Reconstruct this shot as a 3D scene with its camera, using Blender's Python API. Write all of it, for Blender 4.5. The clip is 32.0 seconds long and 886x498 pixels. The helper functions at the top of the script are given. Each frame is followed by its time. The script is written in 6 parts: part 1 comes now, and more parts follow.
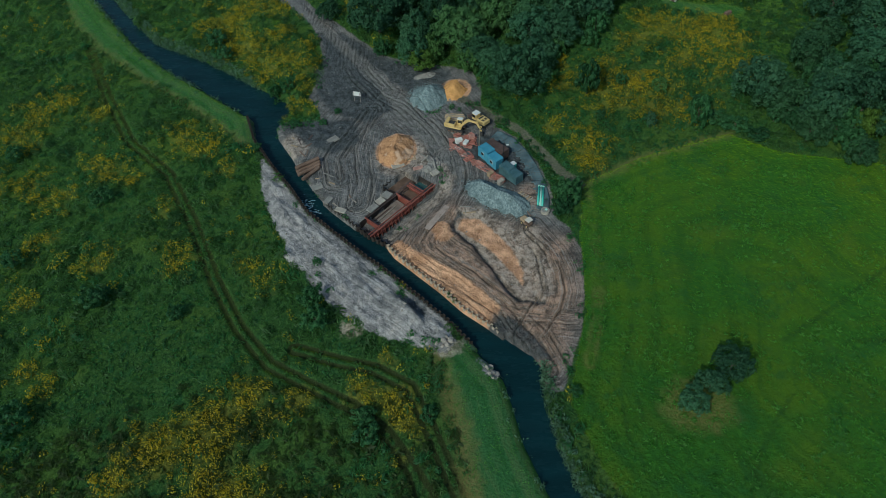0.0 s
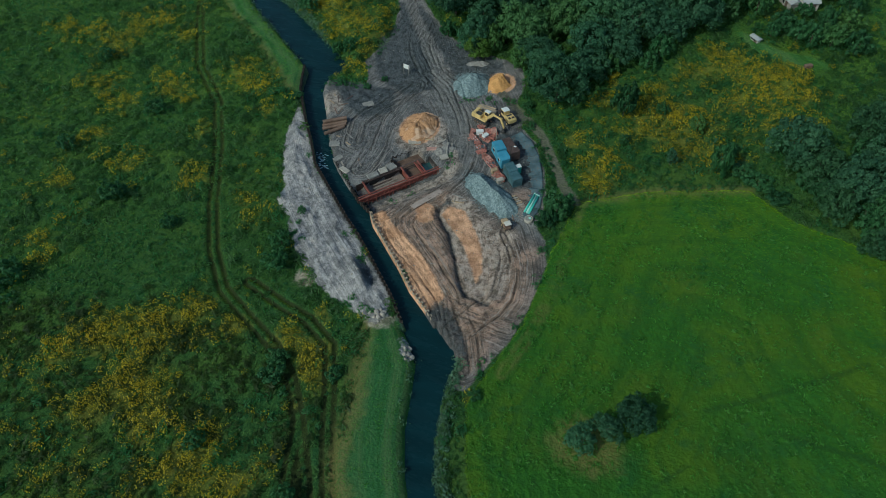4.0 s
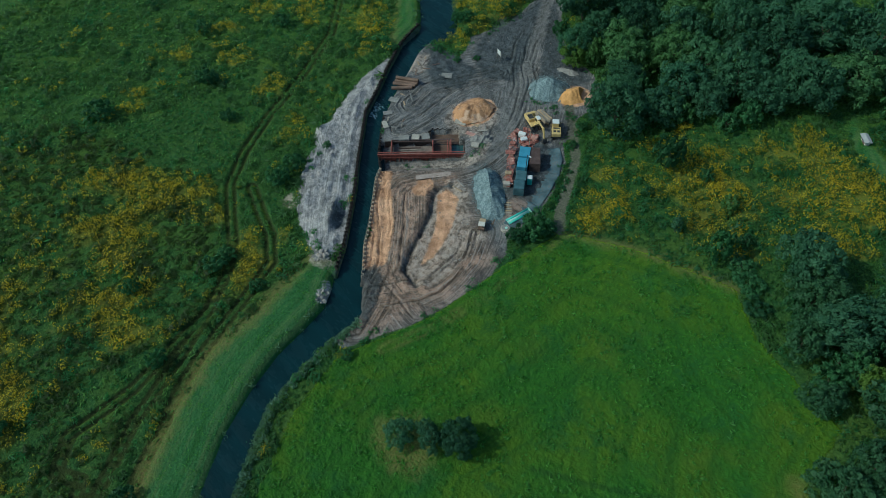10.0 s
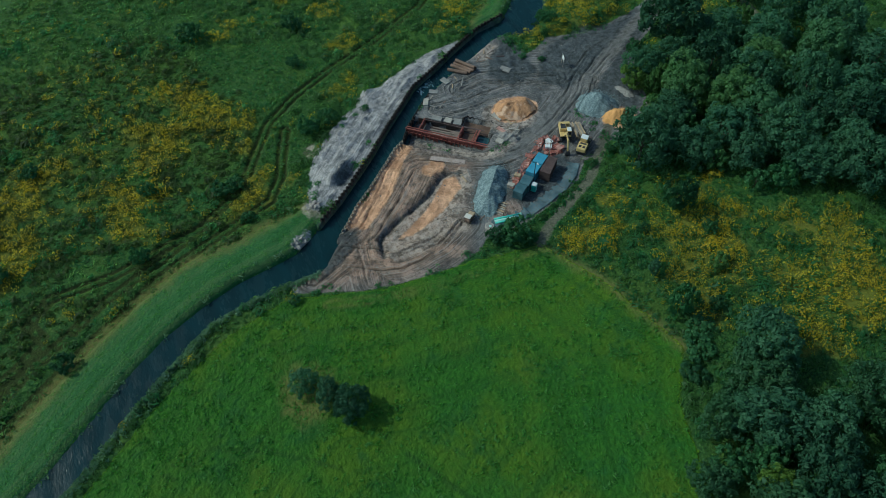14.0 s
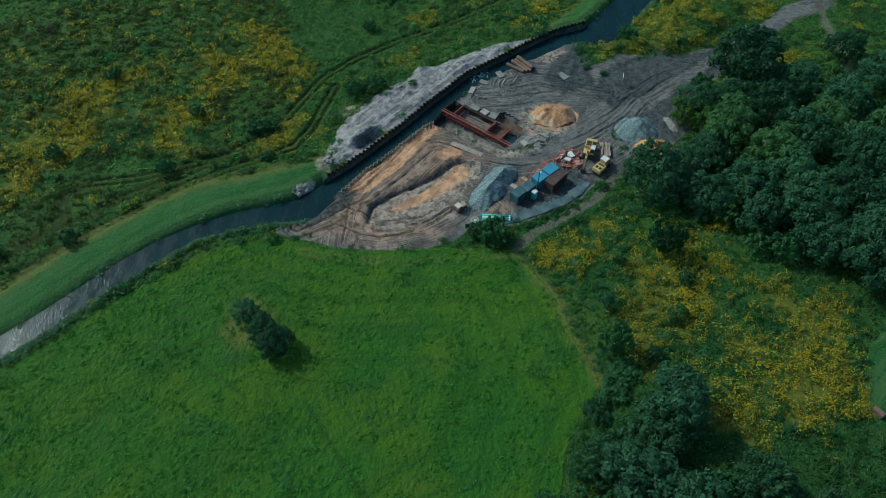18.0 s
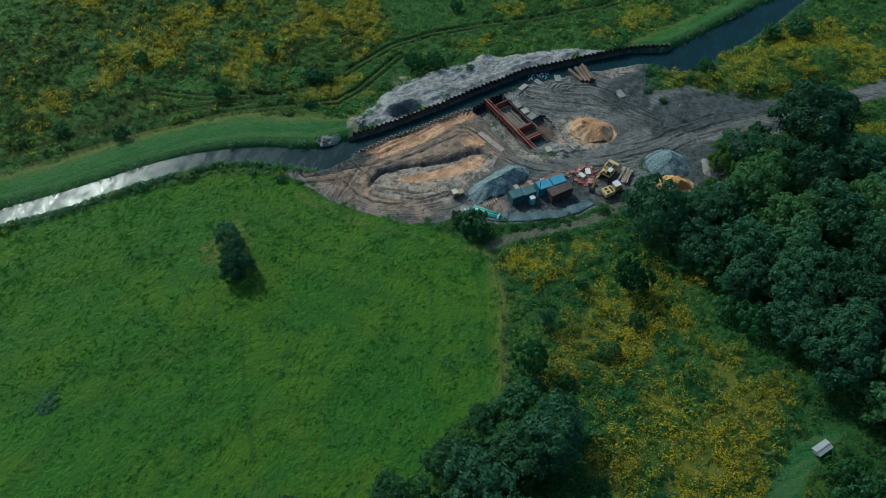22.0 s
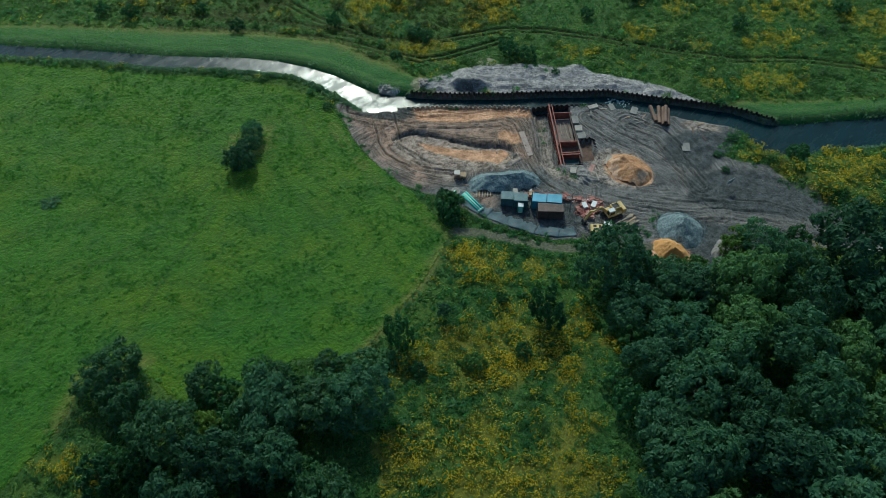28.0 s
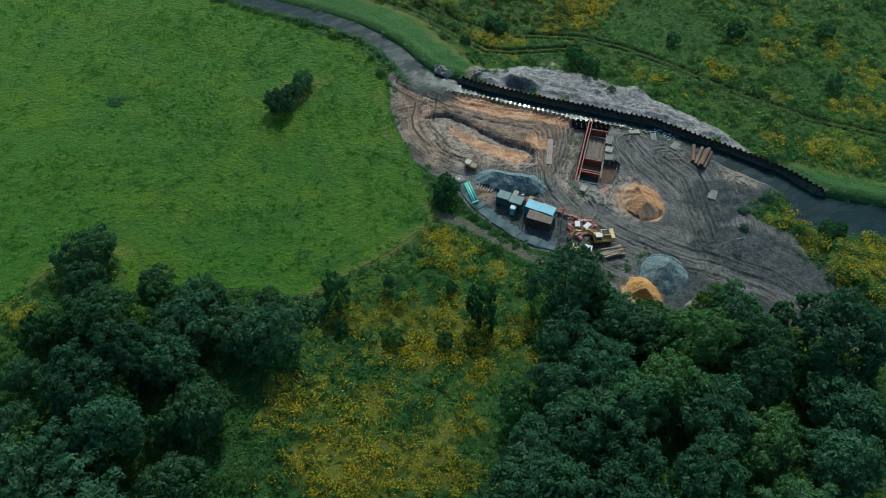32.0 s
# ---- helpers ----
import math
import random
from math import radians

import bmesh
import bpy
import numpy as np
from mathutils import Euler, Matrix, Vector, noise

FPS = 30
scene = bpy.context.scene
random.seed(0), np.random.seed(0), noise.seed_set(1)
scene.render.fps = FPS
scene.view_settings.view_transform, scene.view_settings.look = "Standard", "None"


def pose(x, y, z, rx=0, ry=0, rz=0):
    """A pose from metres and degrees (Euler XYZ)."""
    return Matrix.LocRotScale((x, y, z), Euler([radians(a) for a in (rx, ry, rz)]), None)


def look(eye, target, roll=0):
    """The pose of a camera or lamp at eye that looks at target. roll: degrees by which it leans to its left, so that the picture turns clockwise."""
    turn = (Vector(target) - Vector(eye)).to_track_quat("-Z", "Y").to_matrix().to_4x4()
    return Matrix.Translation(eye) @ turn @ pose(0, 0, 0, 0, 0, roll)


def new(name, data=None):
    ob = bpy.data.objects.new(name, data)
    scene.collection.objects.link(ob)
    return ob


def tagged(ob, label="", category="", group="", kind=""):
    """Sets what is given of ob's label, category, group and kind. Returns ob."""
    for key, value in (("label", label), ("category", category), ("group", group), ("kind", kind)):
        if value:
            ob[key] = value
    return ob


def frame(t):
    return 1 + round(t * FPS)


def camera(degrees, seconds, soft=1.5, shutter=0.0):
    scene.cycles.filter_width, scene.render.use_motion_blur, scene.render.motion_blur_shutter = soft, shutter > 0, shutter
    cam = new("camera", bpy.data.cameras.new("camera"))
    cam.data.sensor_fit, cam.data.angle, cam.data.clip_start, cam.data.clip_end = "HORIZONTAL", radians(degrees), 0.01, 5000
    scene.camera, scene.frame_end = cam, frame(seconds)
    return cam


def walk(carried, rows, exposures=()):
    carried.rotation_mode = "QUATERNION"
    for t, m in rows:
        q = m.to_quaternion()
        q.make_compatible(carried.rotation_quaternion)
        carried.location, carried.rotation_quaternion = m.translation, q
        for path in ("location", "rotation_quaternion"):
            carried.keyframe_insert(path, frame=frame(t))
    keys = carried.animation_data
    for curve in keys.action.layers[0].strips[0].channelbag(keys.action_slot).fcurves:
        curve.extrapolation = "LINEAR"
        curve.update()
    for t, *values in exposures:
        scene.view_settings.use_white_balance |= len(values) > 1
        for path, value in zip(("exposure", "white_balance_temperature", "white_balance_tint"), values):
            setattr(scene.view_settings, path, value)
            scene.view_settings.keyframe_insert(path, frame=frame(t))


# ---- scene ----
cam = camera(63.48, 32.0, soft=0.66)
ROWS = [
    (0, 1.29, 2.59, 114.5, 41.326, 1.606, -0.546),
    (0.5, 5.81, 2.15, 114.54, 41.295, 1.445, 1.764),
    (1, 10.57, 1.99, 114.76, 41.191, 1.273, 4.112),
    (1.5, 15.02, 1.99, 115.21, 41.101, 1.087, 6.401),
    (2, 19.74, 2.27, 115.59, 40.966, 0.936, 8.792),
    (2.5, 24.24, 2.79, 115.85, 40.859, 0.769, 11.185),
    (3, 29.14, 3.56, 116.07, 40.756, 0.661, 13.724),
    (3.5, 33.72, 4.59, 115.98, 40.648, 0.544, 16.114),
    (5.5, 51.95, 10.98, 116.73, 40.097, 0.378, 25.744),
    (6, 56.5, 13.11, 116.8, 39.985, 0.438, 28.268),
    (6.5, 60.73, 15.21, 116.9, 39.89, 0.459, 30.683),
    (7, 65, 17.6, 117.17, 39.772, 0.494, 33.092),
    (7.5, 68.95, 20.06, 117.45, 39.621, 0.506, 35.452),
    (8, 72.99, 22.72, 117.77, 39.511, 0.476, 37.944),
    (8.5, 76.7, 25.47, 118.13, 39.378, 0.473, 40.298),
    (9, 80.51, 28.51, 118.53, 39.241, 0.475, 42.781),
    (9.5, 84.02, 31.38, 118.78, 39.196, 0.471, 45.121),
    (10, 87.58, 34.66, 119, 39.149, 0.455, 47.6),
    (10.5, 90.61, 37.87, 119.33, 39.023, 0.392, 49.955),
    (11, 93.85, 41.45, 119.48, 38.925, 0.359, 52.52),
    (11.5, 96.68, 44.88, 119.6, 38.831, 0.284, 54.947),
    (12, 99.58, 48.36, 119.51, 38.783, 0.259, 57.312),
    (12.5, 102.26, 52.14, 119.64, 38.652, 0.222, 59.771),
    (13, 104.74, 55.91, 119.81, 38.519, 0.207, 62.12),
    (13.5, 107.27, 59.78, 119.94, 38.476, 0.161, 64.555),
    (14, 109.46, 63.74, 120.2, 38.382, 0.134, 66.876),
    (14.5, 111.63, 67.81, 120.55, 38.287, 0.104, 69.33),
    (16.5, 118.42, 84.86, 121.52, 37.962, 0.039, 78.924),
    (17, 119.59, 89.18, 121.7, 37.864, 0.025, 81.285),
    (17.5, 120.58, 93.81, 121.89, 37.752, 0.049, 83.749),
    (18, 121.21, 98.37, 122.11, 37.602, 0.087, 86.111),
    (18.5, 121.82, 103.13, 122.27, 37.515, 0.107, 88.563),
    (19, 122.15, 107.72, 122.48, 37.396, 0.142, 90.957),
    (19.5, 122.41, 112.58, 122.66, 37.299, 0.178, 93.552),
    (20, 122.45, 117.29, 122.89, 37.173, 0.224, 96.054),
    (20.5, 122.32, 122.2, 123.11, 37.047, 0.271, 98.643),
    (21, 122, 126.86, 123.31, 36.959, 0.33, 101.065),
    (21.5, 121.34, 131.63, 123.53, 36.86, 0.429, 103.521),
    (22, 120.61, 136.02, 123.56, 36.826, 0.486, 105.792),
    (22.5, 119.69, 140.38, 123.54, 36.82, 0.559, 108.061),
    (23, 118.53, 144.98, 123.58, 36.801, 0.596, 110.513),
    (23.5, 117.18, 149.44, 123.61, 36.778, 0.629, 112.94),
    (24, 115.69, 154.08, 123.62, 36.773, 0.569, 115.542),
    (24.5, 114.07, 158.46, 123.69, 36.769, 0.547, 118.024),
    (25, 112.24, 162.94, 123.7, 36.757, 0.508, 120.595),
    (25.5, 110.26, 167.03, 123.69, 36.801, 0.538, 122.986),
    (27.5, 100.63, 182.72, 122.25, 37.008, 0.727, 132.523),
    (28, 97.77, 186.34, 122.1, 36.99, 0.749, 134.964),
    (28.5, 94.89, 189.73, 122.05, 36.979, 0.774, 137.335),
    (29, 91.75, 193.1, 122.09, 36.948, 0.794, 139.797),
    (29.5, 88.65, 196.25, 122.1, 36.945, 0.797, 142.162),
    (30, 85.25, 199.39, 122.23, 36.902, 0.83, 144.59),
    (30.5, 81.92, 202.24, 122.28, 36.869, 0.857, 146.936),
    (31, 78.28, 205.06, 122.42, 36.856, 0.882, 149.408),
    (31.5, 74.72, 207.67, 122.42, 36.838, 0.926, 151.78),
    (32, 70.83, 210.13, 122.62, 36.778, 0.977, 154.215),
]
walk(cam, [(t, pose(x, y, z, rx, ry, rz)) for t, x, y, z, rx, ry, rz in ROWS], [(0.0, -0.66, 5950.0, -11.0), (5.0, -0.52, 5850.0, -12.5), (10.0, -0.44, 5650.0, -15.0), (20.0, -0.42, 5650.0, -15.0), (26.0, -0.38, 5800.0, -12.5), (32.0, -0.27, 5950.0, -10.0)])

# ---- light ----
SUN_TO = Vector((-0.57, -0.82, 0.0)).normalized() * math.cos(radians(41)) + Vector((0, 0, math.sin(radians(41))))
world = bpy.data.worlds.new("sky")
scene.world = world
world.use_nodes = True
wn = world.node_tree.nodes
sky = wn.new("ShaderNodeTexSky")
sky.sky_type, sky.sun_disc = "NISHITA", False
sky.sun_elevation, sky.sun_rotation = radians(41), math.atan2(SUN_TO.x, SUN_TO.y)
sky.air_density, sky.dust_density, sky.ozone_density = 1.0, 2.0, 2.5
world.node_tree.links.new(sky.outputs[0], wn["Background"].inputs[0])
wn["Background"].inputs[1].default_value = 0.15
sun = new("sun", bpy.data.lights.new("sun", "SUN"))
sun.data.energy, sun.data.angle, sun.data.color = 2.75, radians(0.6), (1.0, 0.95, 0.87)
sun.matrix_world = look(SUN_TO * 300, (0, 0, 0))

# ---- helpers for materials ----


def material(name):
    m = bpy.data.materials.new(name)
    m.use_nodes = True
    t = m.node_tree
    return m, t, t.nodes["Principled BSDF"]


def nd(t, kind, ins=None, **props):
    n = t.nodes.new(kind)
    for k, v in props.items():
        if k == "operation": n.operation = v
        elif k == "data_type": n.data_type = v
        elif k == "blend_type": n.blend_type = v
        elif k == "attribute_name": n.attribute_name = v
        elif k == "interpolation_type": n.interpolation_type = v
        elif k == "feature": n.feature = v
    for k, v in (ins or {}).items():
        if isinstance(v, bpy.types.NodeSocket): t.links.new(v, n.inputs[k])
        else: n.inputs[k].default_value = v
    return n


def mixc(t, f, a, b, mode="MIX"):
    n = nd(t, "ShaderNodeMix", data_type="RGBA", blend_type=mode)
    for i, v in ((0, f), (6, a), (7, b)):
        if isinstance(v, bpy.types.NodeSocket): t.links.new(v, n.inputs[i])
        elif i == 0: n.inputs[i].default_value = v
        else: n.inputs[i].default_value = (*v, 1)
    return n.outputs[2]


def maths(t, op, a, b=0.0, clamp=False):
    n = nd(t, "ShaderNodeMath", {0: a, 1: b}, operation=op)
    n.use_clamp = clamp
    return n.outputs[0]


def ramp(t, f, lo, hi, a=0.0, b=1.0):
    return nd(t, "ShaderNodeMapRange", {0: f, 1: lo, 2: hi, 3: a, 4: b}, interpolation_type="SMOOTHSTEP").outputs[0]


def noise_at(t, vec, scale, detail=3.0, rough=0.55):
    return nd(t, "ShaderNodeTexNoise", {"Vector": vec, "Scale": scale, "Detail": detail, "Roughness": rough}).outputs[0]


def simple(name, col, rough=0.8, metal=0.0, vary=0.25, dirt=(0.12, 0.1, 0.08), dirty=0.25, scale=1.5, bump=0.15, spec=0.4):
    """Paint, metal, concrete and the like: a base colour with cloudy wear, dirt in patches and a fine relief."""
    m, t, p = material(name)
    pos = nd(t, "ShaderNodeTexCoord").outputs["Object"]
    rnd = nd(t, "ShaderNodeObjectInfo").outputs["Random"]
    big, fine = noise_at(t, pos, scale), noise_at(t, pos, scale * 9, 4.0)
    lo, hi = [c * (1 - vary) for c in col], [min(1, c * (1 + vary)) for c in col]
    c = mixc(t, ramp(t, big, 0.3, 0.7), lo, hi)
    c = mixc(t, maths(t, "MULTIPLY", rnd, 0.3), c, [c0 * 0.7 for c0 in col])
    d = ramp(t, maths(t, "ADD", maths(t, "MULTIPLY", fine, 0.6), maths(t, "MULTIPLY", big, 0.4)), 0.47, 0.62)
    c = mixc(t, maths(t, "MULTIPLY", d, dirty), c, dirt)
    t.links.new(c, p.inputs["Base Color"])
    p.inputs["Roughness"].default_value, p.inputs["Metallic"].default_value = rough, metal
    p.inputs["Specular IOR Level"].default_value = spec
    b = nd(t, "ShaderNodeBump", {"Height": fine, "Strength": bump, "Distance": 0.05})
    t.links.new(b.outputs[0], p.inputs["Normal"])
    return m


def leafy(name, dark, light, tip=None, amount=0.5, gloss=0.2):
    """Foliage: each leaf or clump its own tone, a little light passing through."""
    m, t, p = material(name)
    geo = nd(t, "ShaderNodeNewGeometry")
    isl = geo.outputs["Random Per Island"]
    obj = nd(t, "ShaderNodeObjectInfo").outputs["Random"]
    big = noise_at(t, geo.outputs["Position"], 0.11, 3.0)
    fleck = noise_at(t, geo.outputs["Position"], 5.5, 3.0, 0.7)
    c = mixc(t, maths(t, "ADD", maths(t, "MULTIPLY", isl, 0.34), ramp(t, fleck, 0.34, 0.66, 0.03, 0.5), True), dark, light)
    c = mixc(t, ramp(t, big, 0.45, 0.7, 0.0, 0.4), c, [dark[0] * 0.55, dark[1] * 0.7, dark[2] * 0.9])
    if tip:
        c = mixc(t, ramp(t, obj, 0.32, 0.10, 0.0, 0.5), c, [dark[0] * 0.5, dark[1] * 0.55, dark[2] * 0.6])
        c = mixc(t, ramp(t, obj, 0.5, 0.7, 0.0, 0.15), c, [light[0] * 0.8, light[1] * 1.05, light[2] * 1.15])
        c = mixc(t, maths(t, "MULTIPLY", ramp(t, obj, 0.82, 0.97), 0.6), c, tip)
    t.links.new(c, p.inputs["Base Color"])
    p.inputs["Roughness"].default_value = 0.55
    p.inputs["Specular IOR Level"].default_value = gloss
    tr = nd(t, "ShaderNodeBsdfTranslucent", {"Color": mixc(t, 0.5, c, (1.9, 1.85, 0.95), "MULTIPLY")})
    mx = nd(t, "ShaderNodeMixShader", {0: amount, 1: p.outputs[0], 2: tr.outputs[0]})
    t.links.new(mx.outputs[0], t.nodes["Material Output"].inputs[0])
    return m


def ground_material():
    m, t, p = material("ground_cover")
    pos = nd(t, "ShaderNodeTexCoord").outputs["Object"]
    at = lambda n: nd(t, "ShaderNodeAttribute", attribute_name=n)
    n_patch, n_mid, n_fine, n_grit = (noise_at(t, pos, s, d) for s, d in ((0.06, 4.0), (0.45, 4.0), (2.2, 5.0), (9.0, 3.0)))
    edge = maths(t, "SUBTRACT", maths(t, "ADD", maths(t, "MULTIPLY", n_mid, 0.5), maths(t, "MULTIPLY", n_fine, 0.5)), 0.5)

    def mask(n, wild=0.9, soft=0.06):
        v = maths(t, "ADD", at(n).outputs["Fac"], maths(t, "MULTIPLY", edge, wild))
        return ramp(t, v, 0.5 - soft, 0.5 + soft)

    # meadow floor: a low thick sward, with goldenrod thick enough to colour it
    c = mixc(t, ramp(t, n_fine, 0.32, 0.66), (0.014, 0.048, 0.016), (0.042, 0.092, 0.028))
    c = mixc(t, ramp(t, n_mid, 0.48, 0.68, 0, 0.7), c, (0.018, 0.070, 0.030))
    c = mixc(t, ramp(t, n_patch, 0.48, 0.66, 0, 0.6), c, (0.075, 0.120, 0.024))
    weed = noise_at(t, pos, 1.9, 6.0, 0.78)
    c = mixc(t, ramp(t, weed, 0.51, 0.60, 0, 0.75), c, (0.010, 0.034, 0.013))
    c = mixc(t, ramp(t, weed, 0.47, 0.37, 0, 0.75), c, (0.072, 0.140, 0.042))
    gv = maths(t, "ADD", at("m_gold").outputs["Fac"], maths(t, "ADD", maths(t, "MULTIPLY", edge, 0.9), maths(t, "MULTIPLY", maths(t, "SUBTRACT", n_grit, 0.5), 0.6)))
    c = mixc(t, ramp(t, gv, 0.54, 0.88, 0, 0.46), c, (0.22, 0.175, 0.030))
    # meadow wheel tracks: the tall grass's shade painted dark into the ruts
    c = mixc(t, ramp(t, maths(t, "ADD", maths(t, "ABSOLUTE", maths(t, "SUBTRACT", at("trk").outputs["Fac"], 0.95)), maths(t, "MULTIPLY", edge, 0.5)), 0.7, 0.36, 0, 0.95), c, (0.022, 0.028, 0.014))
    # mown field
    blade = nd(t, "ShaderNodeTexNoise", {"Vector": pos, "Scale": 1.3, "Detail": 6.0, "Roughness": 0.7}).outputs[0]
    f = mixc(t, ramp(t, blade, 0.35, 0.68), (0.016, 0.072, 0.014), (0.036, 0.124, 0.018))
    f = mixc(t, ramp(t, n_patch, 0.42, 0.66, 0, 0.6), f, (0.070, 0.118, 0.012))
    f = mixc(t, ramp(t, noise_at(t, pos, 0.11, 5.0, 0.68), 0.52, 0.66, 0, 0.7), f, (0.013, 0.068, 0.022))
    f = mixc(t, ramp(t, noise_at(t, pos, 0.09, 4.0, 0.6), 0.45, 0.32, 0, 0.4), f, (0.068, 0.108, 0.018))
    swath = nd(t, "ShaderNodeCombineXYZ", {0: at("rim").outputs["Fac"], 1: maths(t, "MULTIPLY", n_patch, 0.8)}).outputs[0]
    f = mixc(t, ramp(t, noise_at(t, swath, 0.42, 2.0), 0.45, 0.62, 0, 0.5), f, (0.012, 0.058, 0.014))
    f = mixc(t, ramp(t, noise_at(t, pos, 0.75, 5.0, 0.72), 0.52, 0.66, 0, 0.25), f, (0.010, 0.048, 0.014))
    f = mixc(t, ramp(t, maths(t, "ADD", at("wheel").outputs["Fac"], maths(t, "MULTIPLY", edge, 1.2)), 0.75, 0.25, 0, 0.6), f, (0.010, 0.042, 0.014))
    c = mixc(t, mask("m_field", 0.7), c, f)
    # mown embankment
    v = mixc(t, ramp(t, n_fine, 0.3, 0.7), (0.021, 0.082, 0.028), (0.047, 0.130, 0.048))
    v = mixc(t, ramp(t, n_mid, 0.52, 0.7, 0, 0.5), v, (0.070, 0.130, 0.050))
    band = noise_at(t, nd(t, "ShaderNodeCombineXYZ", {0: at("shore").outputs["Fac"], 1: maths(t, "MULTIPLY", n_patch, 2.0)}).outputs[0], 0.55, 3.0)
    v = mixc(t, ramp(t, band, 0.50, 0.64, 0, 0.65), v, (0.085, 0.135, 0.055))
    v = mixc(t, ramp(t, band, 0.48, 0.36, 0, 0.6), v, (0.014, 0.062, 0.016))
    c = mixc(t, mask("m_verge", 0.5), c, v)
    # dry thin turf round the lone trees and along the field's edge
    dry = mixc(t, ramp(t, n_fine, 0.4, 0.66), (0.17, 0.135, 0.055), (0.075, 0.105, 0.03))
    c = mixc(t, maths(t, "MULTIPLY", mask("m_dry", 1.8, 0.3), 0.65), c, dry)
    # trodden soil: mottled grey to pinkish brown, with lanes and ruts pressed into it
    lane = at("lane").outputs["Vector"]
    streak = nd(t, "ShaderNodeTexNoise", {"Vector": lane, "Scale": 1.0, "Detail": 4.0, "Roughness": 0.68, "Distortion": 1.5}).outputs[0]
    thin = nd(t, "ShaderNodeTexNoise", {"Vector": lane, "Scale": 1.15, "Detail": 4.0, "Roughness": 0.7, "Distortion": 0.9}).outputs[0]
    worn = ramp(t, noise_at(t, pos, 0.13, 4.0, 0.6), 0.44, 0.62)
    mott = noise_at(t, pos, 0.75, 7.0, 0.74)
    blot = noise_at(t, pos, 0.2, 6.0, 0.68)
    crumb = noise_at(t, pos, 3.6, 5.0, 0.78)
    grey = mixc(t, ramp(t, blot, 0.36, 0.64), (0.074, 0.076, 0.081), (0.175, 0.172, 0.174))
    brown = mixc(t, ramp(t, blot, 0.38, 0.62), (0.150, 0.100, 0.076), (0.40, 0.255, 0.185))
    d = mixc(t, at("m_brown").outputs["Fac"], grey, brown)
    d = mixc(t, ramp(t, mott, 0.52, 0.63, 0, 0.75), d, (0.066, 0.058, 0.053))
    d = mixc(t, ramp(t, mott, 0.45, 0.34, 0, 0.5), d, (0.33, 0.29, 0.26))
    d = mixc(t, maths(t, "MULTIPLY", ramp(t, streak, 0.52, 0.62, 0, 0.75), ramp(t, worn, 0, 1, 0.45, 1)), d, (0.060, 0.053, 0.049))
    d = mixc(t, maths(t, "MULTIPLY", ramp(t, streak, 0.45, 0.35, 0, 0.65), ramp(t, worn, 0, 1, 0.45, 1)), d, (0.34, 0.285, 0.245))
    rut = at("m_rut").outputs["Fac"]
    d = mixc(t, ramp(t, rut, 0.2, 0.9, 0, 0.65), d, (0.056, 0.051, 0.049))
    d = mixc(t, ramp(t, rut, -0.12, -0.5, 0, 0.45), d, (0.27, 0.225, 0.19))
    d = mixc(t, ramp(t, thin, 0.55, 0.61, 0, 0.55), d, (0.062, 0.055, 0.052))
    d = mixc(t, ramp(t, thin, 0.44, 0.38, 0, 0.5), d, (0.34, 0.305, 0.28))
    d = mixc(t, ramp(t, crumb, 0.54, 0.66, 0, 0.4), d, (0.050, 0.045, 0.042))
    d = mixc(t, ramp(t, crumb, 0.45, 0.35, 0, 0.35), d, (0.36, 0.33, 0.305))
    d = mixc(t, 1.0, d, (1.20, 1.18, 1.19), "MULTIPLY")
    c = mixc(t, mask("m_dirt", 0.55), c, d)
    rd = mixc(t, ramp(t, mott, 0.38, 0.62), (0.225, 0.215, 0.210), (0.14, 0.132, 0.130))
    rd = mixc(t, ramp(t, streak, 0.54, 0.64, 0, 0.6), rd, (0.10, 0.094, 0.092))
    rd = mixc(t, ramp(t, streak, 0.44, 0.34, 0, 0.4), rd, (0.31, 0.285, 0.265))
    c = mixc(t, maths(t, "MULTIPLY", mask("m_road", 0.6, 0.2), 0.75), c, rd)
    cl = mixc(t, ramp(t, mott, 0.40, 0.62), (0.56, 0.455, 0.385), (0.15, 0.112, 0.092))
    cl = mixc(t, ramp(t, crumb, 0.55, 0.68, 0, 0.6), cl, (0.08, 0.06, 0.05))
    c = mixc(t, maths(t, "MULTIPLY", mask("m_clay", 1.6, 0.25), 0.7), c, cl)
    s = mixc(t, ramp(t, blot, 0.36, 0.64), (0.54, 0.375, 0.26), (0.32, 0.205, 0.135))
    s = mixc(t, ramp(t, mott, 0.50, 0.64, 0, 0.6), s, (0.21, 0.13, 0.082))
    s = mixc(t, ramp(t, mott, 0.44, 0.33, 0, 0.6), s, (0.66, 0.49, 0.35))
    s = mixc(t, ramp(t, crumb, 0.55, 0.68, 0, 0.5), s, (0.12, 0.08, 0.055))
    s = mixc(t, 1.0, s, (1.46, 1.22, 1.10), "MULTIPLY")
    c = mixc(t, mask("m_sand", 0.75, 0.14), c, s)
    # grey spoil, streaked along the bank
    g = mixc(t, ramp(t, mott, 0.38, 0.62), (0.335, 0.305, 0.285), (0.165, 0.153, 0.148))
    g = mixc(t, ramp(t, blot, 0.52, 0.60, 0, 0.75), g, (0.105, 0.099, 0.096))
    g = mixc(t, ramp(t, blot, 0.45, 0.34, 0, 0.75), g, (0.42, 0.36, 0.315))
    g = mixc(t, ramp(t, streak, 0.50, 0.66, 0, 0.5), g, (0.080, 0.080, 0.083))
    g = mixc(t, ramp(t, streak, 0.48, 0.34, 0, 0.35), g, (0.42, 0.40, 0.385))
    g = mixc(t, ramp(t, thin, 0.53, 0.66, 0, 0.5), g, (0.10, 0.095, 0.094))
